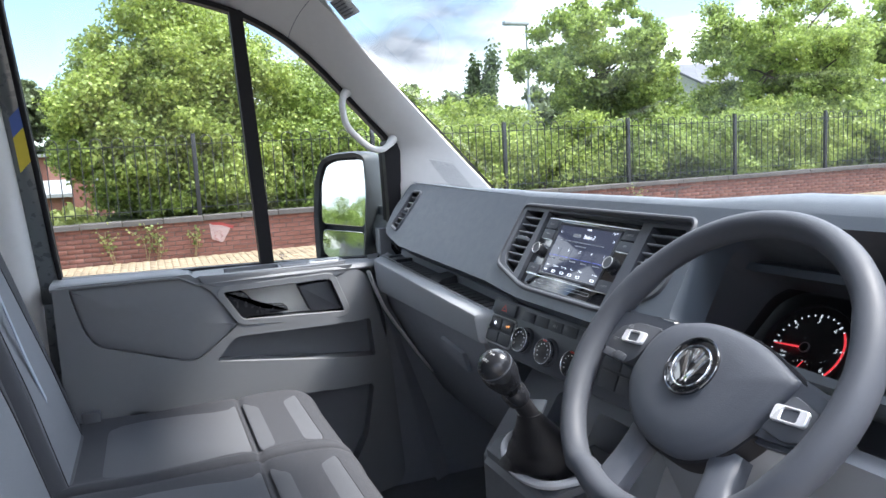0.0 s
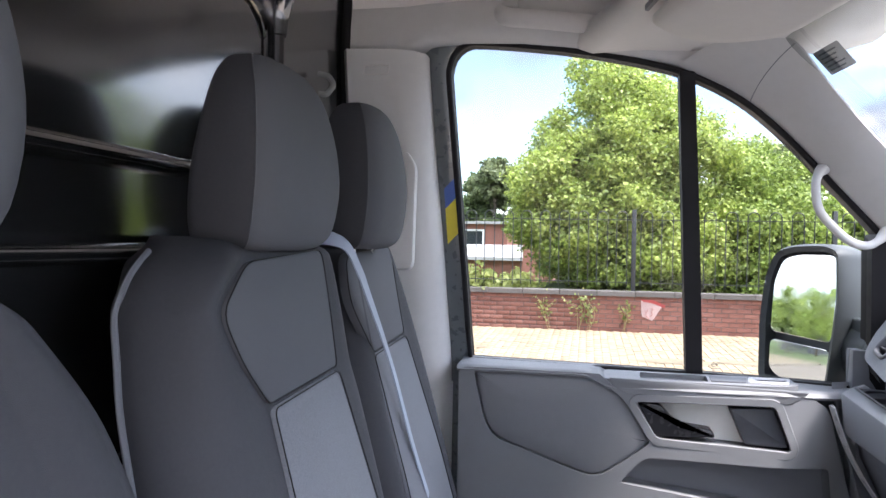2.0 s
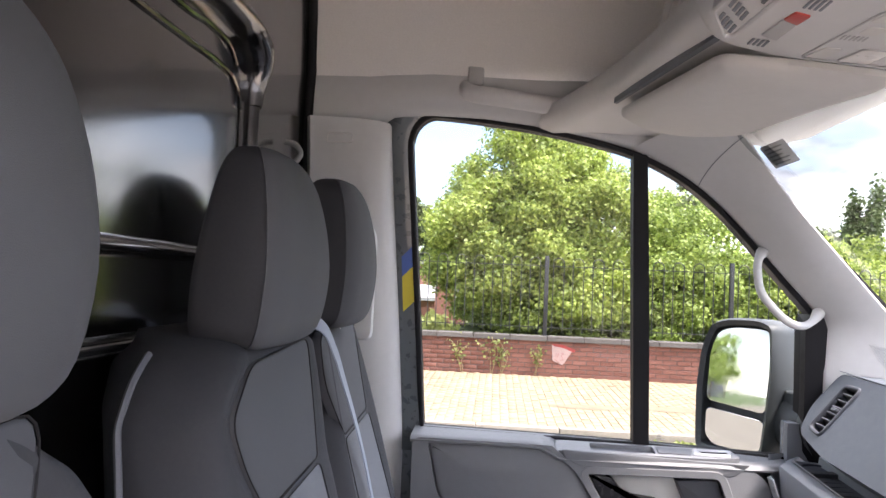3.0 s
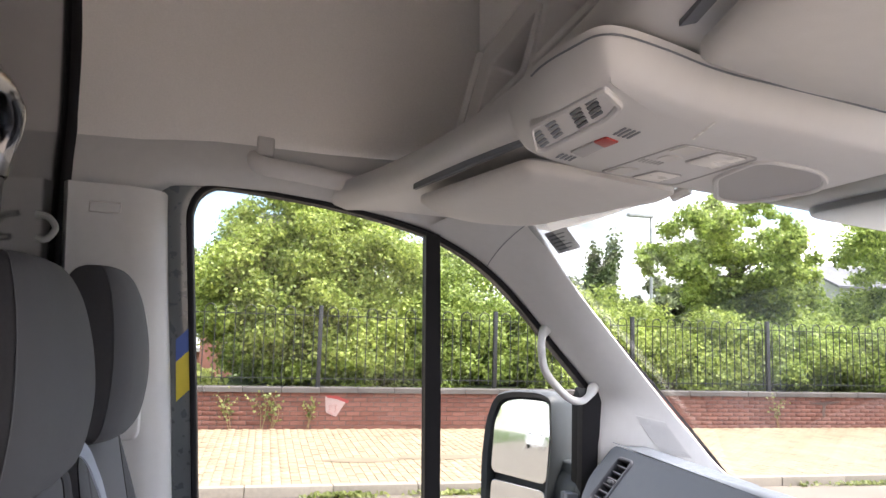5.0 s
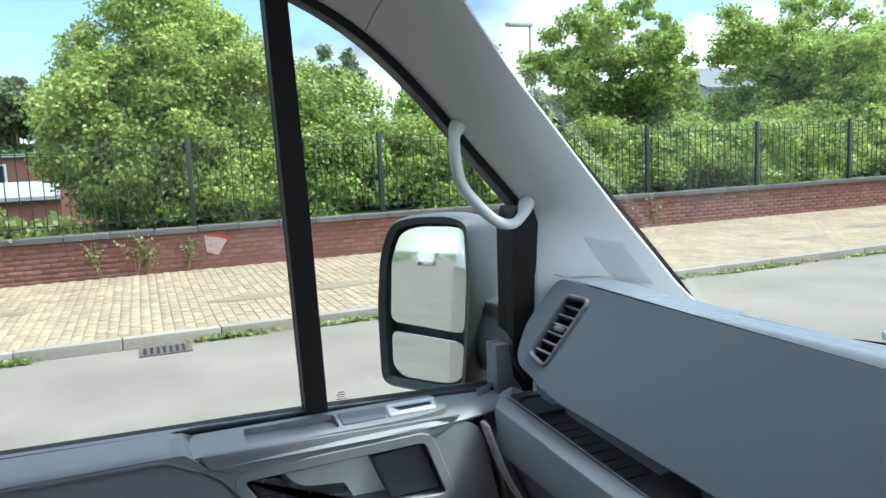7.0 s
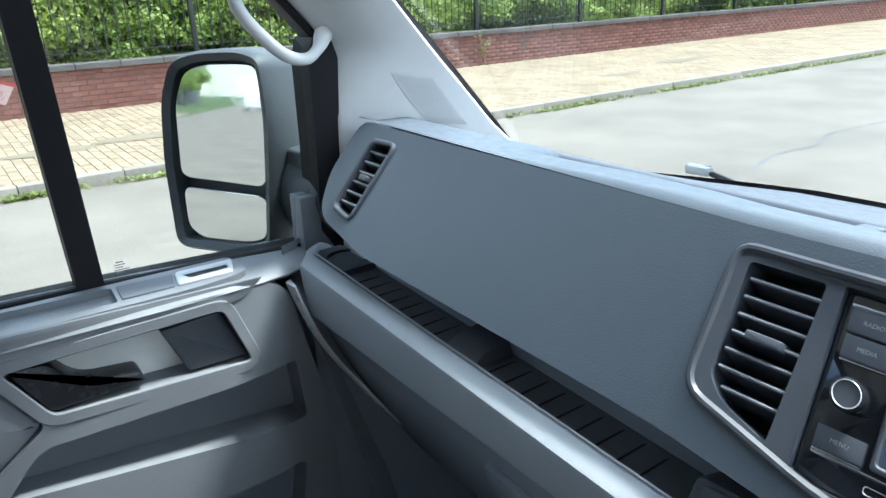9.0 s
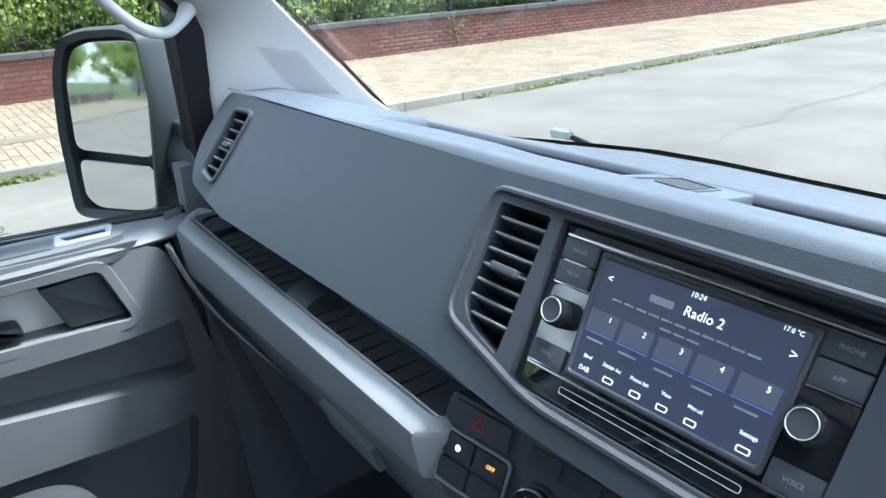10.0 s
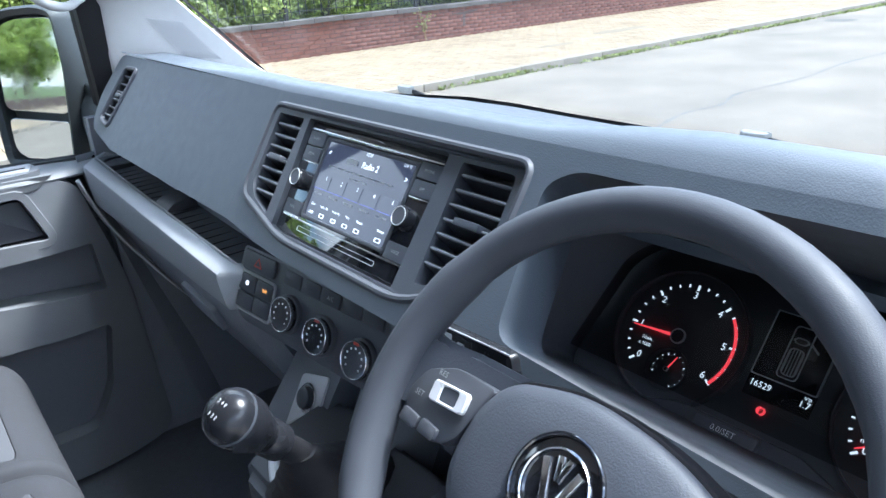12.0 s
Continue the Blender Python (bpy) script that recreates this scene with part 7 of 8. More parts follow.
letters("legend", "trip", 0.0045, CP, DX + 0.024, -0.0085, -0.002, "glow", dsp)
letters("legend", "1.7", 0.0078, CP, DX + 0.023, -0.0145, -0.002, "glow", dsp)
bm = bmesh.new()
frame_slab(bm, circ(0.095, -0.033, 0.0036, 16), circ(0.095, -0.033, 0.0026, 16), CP, -0.006, -0.002)
wl_ = part("warning_light", bm, "glow_red", clu, "lit red brake warning light")
letters("legend", "P", 0.005, CP, 0.095, -0.033, -0.002, "glow_red", wl_)
F = plane_fn(CP(0.080, -0.064, 0.006), (0, -1, 0), (math.sin(radians(46)), 0, math.cos(radians(46))))
bm = bmesh.new()
slab(bm, rrect(-0.030, 0.030, -0.0075, 0.0075, 0.003, 3), F, -0.01, 0.006, 0.003)
sb = part("set_button", bm, "surround", clu, "dark reset button")
letters("legend", "0.0/SET", 0.0075, F, 0, 0, 0.0064, "white", sb)
bm = bmesh.new()
bm.faces.new(ring(bm, [CP(-0.10, -0.050, 0.016), CP(0.30, -0.050, 0.016), CP(0.30, 0.075, 0.016), CP(-0.10, 0.075, 0.016)]))
inward(part("cluster_lens", bm, "glass", clu, "clear lens over the dials", 0), (0.2, -0.3, 1.8))

# ---- footwell sides and near-side shell ----
bm = bmesh.new()
box(bm, 0.70, 1.10, 0.93, 0.97, 0.55, 1.37)
solo("trim_footwell", bm, "dash_low", "dark grey plastic footwell side panel", "panel", kind="structure", smooth=0)
bm = bmesh.new()
box(bm, -0.46, -0.215, 0.935, 0.98, 0.55, 2.62)
solo("wall_side", bm, "pocket", "dark van side panel behind the door", "panel", kind="structure", smooth=0)
bm = bmesh.new()
loft(bm, [[(x, -0.98, z), (-0.46, -0.98, z), (-0.46, -0.86, z), (x - 0.02, -0.88, z)] for x, z in ((-0.22, 0.55), (-0.24, 1.3), (-0.27, 2.0), (-0.27, 2.5))])
solo("trim_pillar_near", bm, "pillar", "pale grey trim on the pillar behind the open door", "pillar trim", kind="structure", smooth=0)
bm = bmesh.new()
loft(bm, [[p, p + Vector((0.03, -0.05, 0.02)), p + Vector((-0.08, -0.06, -0.02)), p + Vector((-0.06, 0.02, -0.03))] for p in [Vector((q.x, -q.y - 0.01, q.z)) for q in PB]])
solo("trim_pillar_driver", bm, "pillar", "pale grey windscreen pillar trim beside the wheel", "pillar trim", kind="structure", smooth=50)
for nm, sec in (("door_sill", [(-0.42, 0.55), (1.1, 0.55), (1.1, 0.63), (-0.42, 0.63)]),):
    bm = bmesh.new()
    loft(bm, [[(x, y, z) for x, z in sec] for y in (-0.98, -0.90)])
    solo("trim_sill", bm, "dash_low", "dark plastic door sill", "sill", kind="structure", smooth=0)
# closes the gap between roof lining and bulkhead
bm = bmesh.new()
tube(bm, curve_pts([(-0.378, 0.798, 1.60), (-0.378, 0.772, 1.90), (-0.378, 0.768, 2.03), (-0.378, 0.778, 2.10), (-0.378, 0.764, 2.22), (-0.378, 0.730, 2.35), (-0.378, 0.64, 2.435), (-0.378, 0.3, 2.482), (-0.378, -0.6, 2.455)], 5), 0.010, 10)
solo("trim_bulkhead_seal", bm, "rubber", "black rubber seal between bulkhead and lining", "seal", kind="structure", smooth=50)


# ---- seats ----
def table(rows, z):
    """Read a value at z from rows of (z, value)."""
    return float(np.interp(z, [r[0] for r in rows], [r[1] for r in rows]))


MID_SIDE = ((0.96, 0.245), (1.30, 0.240), (1.42, 0.235), (1.512, 0.233), (1.545, 0.206), (1.566, 0.178), (1.580, 0.150), (1.588, 0.115))
MID_SEAM = ((0.96, 0.10), (1.20, 0.092), (1.40, 0.108), (1.46, 0.165), (1.512, 0.196), (1.535, 0.178), (1.560, 0.136), (1.588, 0.09))


def seat(name, yc, label, wl, wr, seed, slope=1.0, head=(1.0, 1.0), hy=0.0, deep=1.0, steep=True, left=None, right=None, seam=None):
    """A cab seat: shell with bolsters, two-tone panels, cushion and head restraint. wl, wr: widths to either side at the base."""
    t = thing(name, label, "seat", (0.10, yc, 0.60), "cab seats")
    if steep:
        xf = lambda z: -0.1915 - (0.10 if z > 1.4147 else 0.23) * (z - 1.4147)
    else:
        xf = lambda z: -0.232 - 0.26 * (z - 1.56)
    scale_ = ((0.96, 1.0), (1.10, 1.0), (1.25, 0.98), (1.38, 0.92), (1.47, 0.84), (1.53, 0.76), (1.562, 0.70), (1.580, 0.62), (1.588, 0.5))
    narrow = lambda z: table(scale_, z) - (slope - 1) * max(0.0, z - 1.36) * 1.6
    wide_l = lambda z: table(left, z) if left else wl * narrow(z)
    wide_r = lambda z: table(right, z) if right else wr * narrow(z)
    seam_l = lambda z: table(seam, z) if seam else wide_l(z) * 0.62
    seam_r = lambda z: min(wide_r(z) * 0.80, table(((0.96, 0.19), (1.18, 0.172), (1.41, 0.118), (1.574, 0.092)), z)) if seam else wide_r(z) * 0.62
    AB = 0.083

    def shell_ring(z):
        """Plan outline of the back at height z: side edge, rolled bolster, flat front, and the same mirrored."""
        top = max(0.0, (z - 1.560) / 0.028)
        lift = 0.040 * top ** 2
        th = 0.15 - 0.045 * top
        x0 = xf(z) - lift
        pts = []
        for sgn, w, sm in ((-1, wide_l(z), seam_l(z)), (1, wide_r(z), seam_r(z))):
            sm = min(sm, w * 0.93)
            gap = (w - sm) / max(w, 1e-6)
            a, b = Vector((x0 - AB * (1 - 0.5 * top), sgn * w, 0)), Vector((x0, sgn * sm, 0))
            c = Vector((x0 + 0.004 + 0.055 * min(gap, 0.5), sgn * (w * 0.985), 0))
            seg = []
            for k in range(10):
                q = k / 9
                p = a * (1 - q) ** 2 + c * 2 * q * (1 - q) + b * q * q
                seg.append(Vector((p.x, yc + p.y, z)))
            seg += [Vector((x0 - 0.001, yc + sgn * (sm - 0.006), z)), Vector((x0, yc + sgn * sm * 0.8, z))]
            pts += seg if sgn < 0 else seg[::-1]
        w0, w1 = wide_l(z), wide_r(z)
        return pts + [Vector((x0 - th * 0.72, yc + w1 * 0.93, z)), Vector((x0 - th, yc + w1 * 0.72, z)), Vector((x0 - th, yc - w0 * 0.60, z)), Vector((x0 - th * 0.72, yc - w0 * 0.88, z))]

    bm = bmesh.new()
    rows = [shell_ring(z) for z in (0.96, 1.08, 1.18, 1.28, 1.36, 1.41, 1.45, 1.485, 1.512, 1.53, 1.545, 1.556, 1.566, 1.574, 1.581, 1.586)]
    loft(bm, smooth_rows(rows))
    part("backrest", bm, "seat", t, "fabric backrest with bolsters in the shaded fabric tone", 60)
    SF_ = lambda y, z, d: Vector((xf(z) + d, yc + y, z))
    up = rpoly([(-0.132, 1.560), (-0.192, 1.512), (-0.160, 1.46), (-0.106, 1.406), (0.112, 1.412), (0.104, 1.487), (0.088, 1.572)], [0.02, 0.02, 0.03, 0.010, 0.010, 0.02, 0.02], 4) if seam else rpoly([(-0.125, 1.562), (-0.155, 1.49), (-0.095, 1.404), (0.108, 1.412), (0.125, 1.487), (0.150, 1.574)], [0.03, 0.03, 0.012, 0.012, 0.02, 0.03], 4)
    if right:
        up = [(y * 0.80, z) for y, z in up]
    # light on the upper front put in as a paler fabric tone
    bm = bmesh.new()
    slab(bm, up, SF_, -0.01, 0.004, 0.004)
    part("upper_panel", bm, "seat_mid", t, "smooth upper panel in the lit fabric tone", 50)
    lowp = rpoly([(-0.102, 1.400), (0.112, 1.407), (0.170, 1.18), (0.185, 1.00), (-0.11, 1.00), (-0.085, 1.18)], [0.012, 0.012, 0.03, 0.02, 0.02, 0.03], 4)
    bm = bmesh.new()
    slab(bm, lowp, SF_, -0.01, 0.006, 0.006)
    part("insert_panel", bm, "seat_in", t, "paler woven centre panel", 50)
    for pts_, lift_ in ((up, 0.0045), (lowp, 0.0065)):
        bm = bmesh.new()
        tube(bm, [SF_(y, z, lift_ - 0.0006) for y, z in pts_ + pts_[:1]], 0.0009, 5)
        part("seam", bm, "rubber", t)
    # piping down the near side of the back
    for sgn, w in ((-1, wide_l), (1, wide_r)):
        bm = bmesh.new()
        pts = [Vector((xf(z) - AB, yc + sgn * (w(z) + 0.002), z)) for z in (1.0, 1.15, 1.28, 1.36, 1.42, 1.47, 1.505, 1.522, 1.545, 1.560, 1.570)]
        tube(bm, curve_pts(pts, 4), 0.0035, 6)
        part("piping", bm, "pocket", t, "grey piping")
    # head restraint
    hy = yc + hy
    bm = bmesh.new()
    rows = []
    hz, hw = head
    for z, w, fr, bk in ((1.570, 0.086, -0.200, -0.290), (1.578, 0.108, -0.182, -0.302), (1.60, 0.122, -0.170, -0.308), (1.65, 0.127, -0.163, -0.306), (1.70, 0.122, -0.166, -0.296), (1.745, 0.110, -0.175, -0.284), (1.772, 0.097, -0.185, -0.274), (1.790, 0.077, -0.197, -0.262), (1.797, 0.048, -0.212, -0.250)):
        fr, bk = fr - 0.006, fr - 0.006 + (bk - fr) * deep
        z, w = 1.570 + (z - 1.570) * hz, w * hw
        pts = []
        for k in range(28):
            a = 2 * math.pi * k / 28
            ca, sa = math.cos(a), math.sin(a)
            e = 0.27
            px = abs(ca) ** e * (1 if ca > 0 else -1)
            py = abs(sa) ** e * (1 if sa > 0 else -1)
            mid = (fr + bk) / 2
            crown = -0.012 * abs(py) ** 3 if px > 0 else 0.0
            pts.append(Vector((mid + px * (fr - bk) / 2 + crown, hy + py * w, z)))
        rows.append(pts)
    rows = smooth_rows(rows)
    loft(bm, rows)
    hr = part("head_restraint", bm, "seat", t, "padded head restraint with sides in the shaded fabric tone", 70)
    # lit front of the restraint, its light put into a paler tone
    bm = bmesh.new()
    face_ = []
    for r_ in rows:
        mid_ = Vector(((r_[0].x + r_[14].x) / 2, hy, r_[0].z))
        face_.append([p + (p - mid_) * 0.008 for p in r_[23:] + r_[:6]])
    loft(bm, face_, closed=False, caps=False)
    part("front_panel", bm, "seat_mid", hr, "front panel in the lit fabric tone", 70)
    ks = {}
    for r_ in rows:
        for nm, k in (("a", 5), ("b", 23)):
            p = r_[k]
            cpt = Vector(((r_[0].x + r_[14].x) / 2, hy, p.z))
            ks.setdefault(nm, []).append(cpt + (p - cpt) * 1.008)
    for nm in ks:
        bm = bmesh.new()
        tube(bm, ks[nm], 0.0008, 6)
        part("seam", bm, "black", hr)
    for dy in (-0.05, 0.05):
        bm = bmesh.new()
        tube(bm, [(-0.235, hy + dy, 1.50), (-0.235, hy + dy, 1.60)], 0.007, 8)
        part("post", bm, "steel", hr, "steel post")
    # cushion
    CA, CB = wl * 1.02, wr * 1.02
    bm = bmesh.new()
    rows = []
    for x, top, low, s in ((-0.14, 0.94, 0.82, 0.97), (-0.10, 0.985, 0.80, 1.0), (0.05, 0.985, 0.79, 1.0), (0.225, 0.987, 0.79, 1.0), (0.25, 0.980, 0.79, 1.0), (0.275, 0.987, 0.79, 1.0), (0.37, 0.986, 0.79, 1.0), (0.415, 0.970, 0.79, 0.99), (0.44, 0.935, 0.80, 0.97), (0.45, 0.88, 0.82, 0.95)):
        pts = []
        for k in range(33):
            q = -1 + 2 * k / 32
            side = max(0.0, (abs(q) - 0.9) / 0.1)
            up_ = 0.022 + 0.007 * math.exp(-((abs(q) - 0.85) / 0.12) ** 2)
            pts.append(Vector((x, yc + (CB if q > 0 else CA) * q * s, top + up_ - 0.035 * side ** 2)))
        pts += [Vector((x, yc + CB * s, low)), Vector((x, yc - CA * s, low))]
        rows.append(pts)
    loft(bm, smooth_rows(rows, 4))
    part("cushion", bm, "seat", t, "dark fabric seat cushion", 60)
    CF_ = lambda x, y, d: Vector((x, yc + y, 1.006 + d))
    for nm, x0, x1, mt in (("cushion_panel", -0.10, 0.243, "seat_grey"), ("front_roll", 0.257, 0.385, "seat_mid")):
        bm = bmesh.new()
        slab(bm, rrect(x0, x1, -CA * 0.80, CB * 0.80, 0.03, 4), CF_, -0.02, 0.0035, 0.0035)
        part(nm, bm, mt, t, "", 50)
        edge_ = rrect(x0, x1, -CA * 0.80, CB * 0.80, 0.03, 4)
        bm = bmesh.new()
        tube(bm, [CF_(x, y, 0.0014) for x, y in edge_ + edge_[:1]], 0.0010, 5)
        part("seam", bm, "rubber", t)
    bm = bmesh.new()
    box(bm, -0.16, 0.40, yc - CA * 0.92, yc + CB * 0.92, 0.60, 0.80, 0.015)
    part("seat_base", bm, "black", t, "black seat base", 0)
    return t


seat("middle_seat", 0.09, "dark grey fabric middle seat with woven centre panel", 0.215, 0.238, 1, 1.20, (0.985, 0.965), -0.020, 0.74, left=MID_SIDE, seam=MID_SEAM)
seat("outer_seat", 0.475, "dark grey fabric outer seat beside the door", 0.150, 0.27, 2, 1.0, (1.07, 0.82), -0.025, 0.9, False)
DRIVER_SIDE = ((0.96, 0.270), (1.32, 0.295), (1.38, 0.288), (1.43, 0.268), (1.465, 0.243), (1.50, 0.212), (1.53, 0.180), (1.558, 0.130), (1.575, 0.085), (1.588, 0.03))
seat("driver_seat", -0.50, "dark grey fabric driver's seat", 0.25, 0.27, 3, 1.0, (1.0, 0.97), 0.016, 0.85, left=DRIVER_SIDE, right=DRIVER_SIDE)

# seat belt across the outer seat's back
belt = thing("seat_belt", "grey seat belt lying across the outer seat", "seat belt", (-0.2, 0.3, 1.5))
line = curve_pts([(-0.32, 0.262, 1.566), (-0.262, 0.272, 1.588), (-0.214, 0.298, 1.580), (-0.196, 0.322, 1.540), (-0.186, 0.340, 1.500), (-0.170, 0.370, 1.432), (-0.158, 0.398, 1.370), (-0.146, 0.424, 1.30), (-0.132, 0.455, 1.22), (-0.105, 0.52, 1.08), (-0.09, 0.56, 1.02)], 6)
bm = bmesh.new()
prev = None
for i, p in enumerate(line):
    d = (line[min(i + 1, len(line) - 1)] - line[max(i - 1, 0)]).normalized()
    w = d.cross(Vector((1, 0, 0.26))).normalized() * (0.0135 - 0.0055 * step_up((i - 20) / 14))
    quad = [p + w, p - w, p - w - Vector((0.0022, 0, 0.0005)), p + w - Vector((0.0022, 0, 0.0005))]
    vs = ring(bm, quad)
    if prev:
        bridge(bm, prev, vs)
    prev = vs
part("webbing", bm, "belt", belt, "pale grey webbing", 30)
bk = thing("belt_buckle", "black belt buckle beside the cushion", "buckle", (-0.06, 0.70, 0.98))
bm = bmesh.new()
box(bm, -0.085, -0.045, 0.70, 0.725, 0.96, 1.04, 0.006)
part("body", bm, "black", bk)

# ---- overhead: shelf, visors, console ----
def shelf_x(y):
    return 0.290 - 0.186 * (y / 0.86) ** 2 if abs(y) < 0.9 else 0.12


shelf = thing("overhead_shelf", "pale grey moulded shelf over the windscreen", "shelf", (0.45, 0.0, 2.0))
bm = bmesh.new()
rows = []
for k in range(25):
    y = 0.80 - 1.66 * k / 24
    x = shelf_x(y)
    rows.append([(x + 0.015, y, 2.020), (x, y, 2.036), (x - 0.012, y, 2.030), (x - 0.016, y, 2.010), (x - 0.008, y, 1.990), (x + 0.02, y, 1.980), (x + 0.10, y, 1.984), (0.52, y, 1.972), (0.60, y, 1.962), (0.68, y, 1.985), (0.70, y, 2.02)])
loft(bm, rows, closed=True, caps=True)
part("shelf_lip", bm, "console", shelf, "rounded pale grey lip", 50)
bm = bmesh.new()
box(bm, 0.60, 0.66, -0.82, 0.78, 2.0, 2.46)
part("shelf_back", bm, "lining", shelf, "", 0)
# closed bin in the middle of the shelf
bm = bmesh.new()
F = plane_fn((0.315, 0.08, 2.16), (0, -1, 0), (0.25, 0, 1))
holed(bm, rrect(-0.35, 0.36, -0.135, 0.035, 0.012, 3), [rrect(-0.22, -0.035, -0.112, -0.035, 0.006, 3), rrect(0.015, 0.30, -0.112, -0.035, 0.006, 3)], F, -0.20, 0.0)
part("bin_front", bm, "console", shelf, "grey front of the overhead bin")
bm = bmesh.new()
slab(bm, rrect(-0.34, 0.35, -0.13, 0.03, 0.012, 3), F, -0.19, -0.16)
part("bin_back", bm, "lining", shelf)
bm = bmesh.new()
tube(bm, [F(-0.335, -0.12, 0.002), F(-0.335, 0.03, 0.002)], 0.008, 8)
part("bin_edge", bm, "console", shelf)
for u0, u1 in ((-0.22, -0.035), (0.015, 0.30)):
    bm = bmesh.new()
    frame_slab(bm, rrect(u0 - 0.012, u1 + 0.012, -0.124, -0.023, 0.010, 3), rrect(u0, u1, -0.112, -0.035, 0.006, 3), F, 0.0, 0.005, 0.002)
    part("bin_rim", bm, "console", shelf, "raised rim round the bin opening")
# pale slanted panel from the bin up to the roof
bm = bmesh.new()
F3 = plane_fn((0.322, 0.08, 2.194), (0, -1, 0), (0.10, 0, 1))
slab(bm, [(-0.34, 0.0), (0.35, 0.0), (0.47, 0.29), (-0.46, 0.29)], F3, -0.03, 0.004, 0.002)
part("bin_top", bm, "lining", shelf, "pale slanted panel over the bin")

KP = lambda x, y, d: Vector((x, y, 1.953 - 0.09 * (x - 0.24) - d))
oc = thing("overhead_console", "pale grey overhead console with lamps and grilles", "overhead console", (0.5, 0.0, 1.98))
outl = rpoly([(0.236, 0.02), (0.229, -0.099), (0.248, -0.188), (0.302, -0.180), (0.37, -0.160), (0.452, -0.158), (0.60, -0.150), (0.84, -0.150), (0.84, 0.130), (0.62, 0.122), (0.474, 0.124), (0.35, 0.119), (0.266, 0.088)], 0.03, 5)
bm = bmesh.new()
loft(bm, [[KP(x, y, d) for x, y in inset(outl, q)] for q, d in ((0.0, -0.028), (0.0, -0.022), (0.003, -0.010), (0.009, 0.001), (0.015, 0.008), (0.022, 0.012))] + [[KP(0.5 + (x - 0.5) * 0.6, y * 0.6, 0.013) for x, y in outl]])
body = part("body", bm, "console", oc, "smooth pale grey moulding", 60)
bm = bmesh.new()
line = [KP(x, y, -0.020) for x, y in inset(outl, -0.0006)]
tube(bm, line[6:44], 0.0010, 5)
part("seam_line", bm, "dash_low", oc)
KD = lambda x, y, d: KP(x, y, 0.013 + d)
# raised bezel round the grille
bm = bmesh.new()
frame_slab(bm, rpoly([(0.246, -0.022), (0.263, -0.158), (0.296, -0.128), (0.303, -0.09), (0.292, 0.045), (0.282, 0.055)], 0.008, 4), rpoly([(0.252, -0.018), (0.267, -0.146), (0.291, -0.122), (0.297, -0.088), (0.287, 0.038), (0.280, 0.045)], 0.006, 4), KD, -0.006, 0.0035, 0.002)
gf = part("grille_frame", bm, "console", oc)
for g, y0 in enumerate((0.004, -0.034, -0.080, -0.112)):
    for i in range(4):
        bm = bmesh.new()
        xa, ya = 0.2585 + 0.0068 * i + (0.006 if g > 1 else 0.0), y0 + 0.010 * i
        slab(bm, [(xa, ya), (xa + 0.0042, ya + 0.004), (xa + 0.0042, ya - 0.018), (xa, ya - 0.022)], KD, 0.0, 0.0008)
        part("louvre", bm, "black" if g > 1 else "dash_low", gf, smooth=0)
for x0, y0, y1 in ((0.325, -0.072, -0.046), (0.310, 0.046, 0.066)):
    for i in range(4):
        bm = bmesh.new()
        slab(bm, rrect(x0 + 0.0055 * i, x0 + 0.0055 * i + 0.0028, y0 + 0.001 * i, y1 + 0.001 * i, 0.001, 2), KD, 0.0, 0.0007)
        part("louvre", bm, "dash_low", oc, smooth=0)
bm = bmesh.new()
slab(bm, rpoly([(0.3145, 0.034), (0.319, -0.0135), (0.3365, -0.003), (0.334, 0.044)], 0.002, 2), KD, -0.002, 0.0015, 0.0007)
part("blank_button", bm, "recess", oc, "grey blank button")
bm = bmesh.new()
slab(bm, rpoly([(0.3195, -0.0145), (0.3235, -0.036), (0.3405, -0.030), (0.3370, -0.004)], 0.002, 2), KD, -0.002, 0.0017, 0.0007)
part("emergency_button", bm, "red", oc, "red emergency call button")
bm = bmesh.new()
frame_slab(bm, rpoly([(0.376, 0.092), (0.396, -0.062), (0.484, -0.062), (0.476, 0.094)], 0.012, 4), rpoly([(0.378, 0.090), (0.398, -0.060), (0.482, -0.060), (0.474, 0.092)], 0.011, 4), KD, -0.002, 0.0009)
part("lamp_panel", bm, "recess", oc, "outlined lamp panel")
for quad in ([(0.431, -0.006), (0.439, -0.054), (0.472, -0.054), (0.466, -0.003)], [(0.418, 0.086), (0.427, 0.045), (0.457, 0.044), (0.451, 0.086)]):
    bm = bmesh.new()
    slab(bm, rpoly(quad, 0.003, 3), KD, 0.0, 0.002, 0.0008)
    ll = part("lamp_lens", bm, "lens", oc, "frosted reading lamp lens")
    bm = bmesh.new()
    frame_slab(bm, inset(rpoly(quad, 0.003, 3), -0.0015), inset(rpoly(quad, 0.003, 3), 0.0), KD, 0.0, 0.0014)
    part("rim", bm, "recess", ll)
for k in range(6):
    bm = bmesh.new()
    slab(bm, rrect(0.391 + 0.0045 * k, 0.393 + 0.0045 * k, 0.010, 0.024, 0.0008, 1), KD, 0.0, 0.0006)
    part("microphone_slot", bm, "recess", oc, smooth=0)
for quad in ([(0.396, -0.030), (0.402, -0.056), (0.424, -0.056), (0.418, -0.028)], [(0.382, 0.084), (0.388, 0.052), (0.408, 0.050), (0.402, 0.086)], [(0.400, 0.002), (0.404, -0.018), (0.422, -0.018), (0.419, 0.004)]):
    bm = bmesh.new()
    slab(bm, rpoly(quad, 0.004, 3), KD, -0.001, 0.0012, 0.0006)
    part("lamp_switch", bm, "visor", oc, "flat rocker switch", 0)
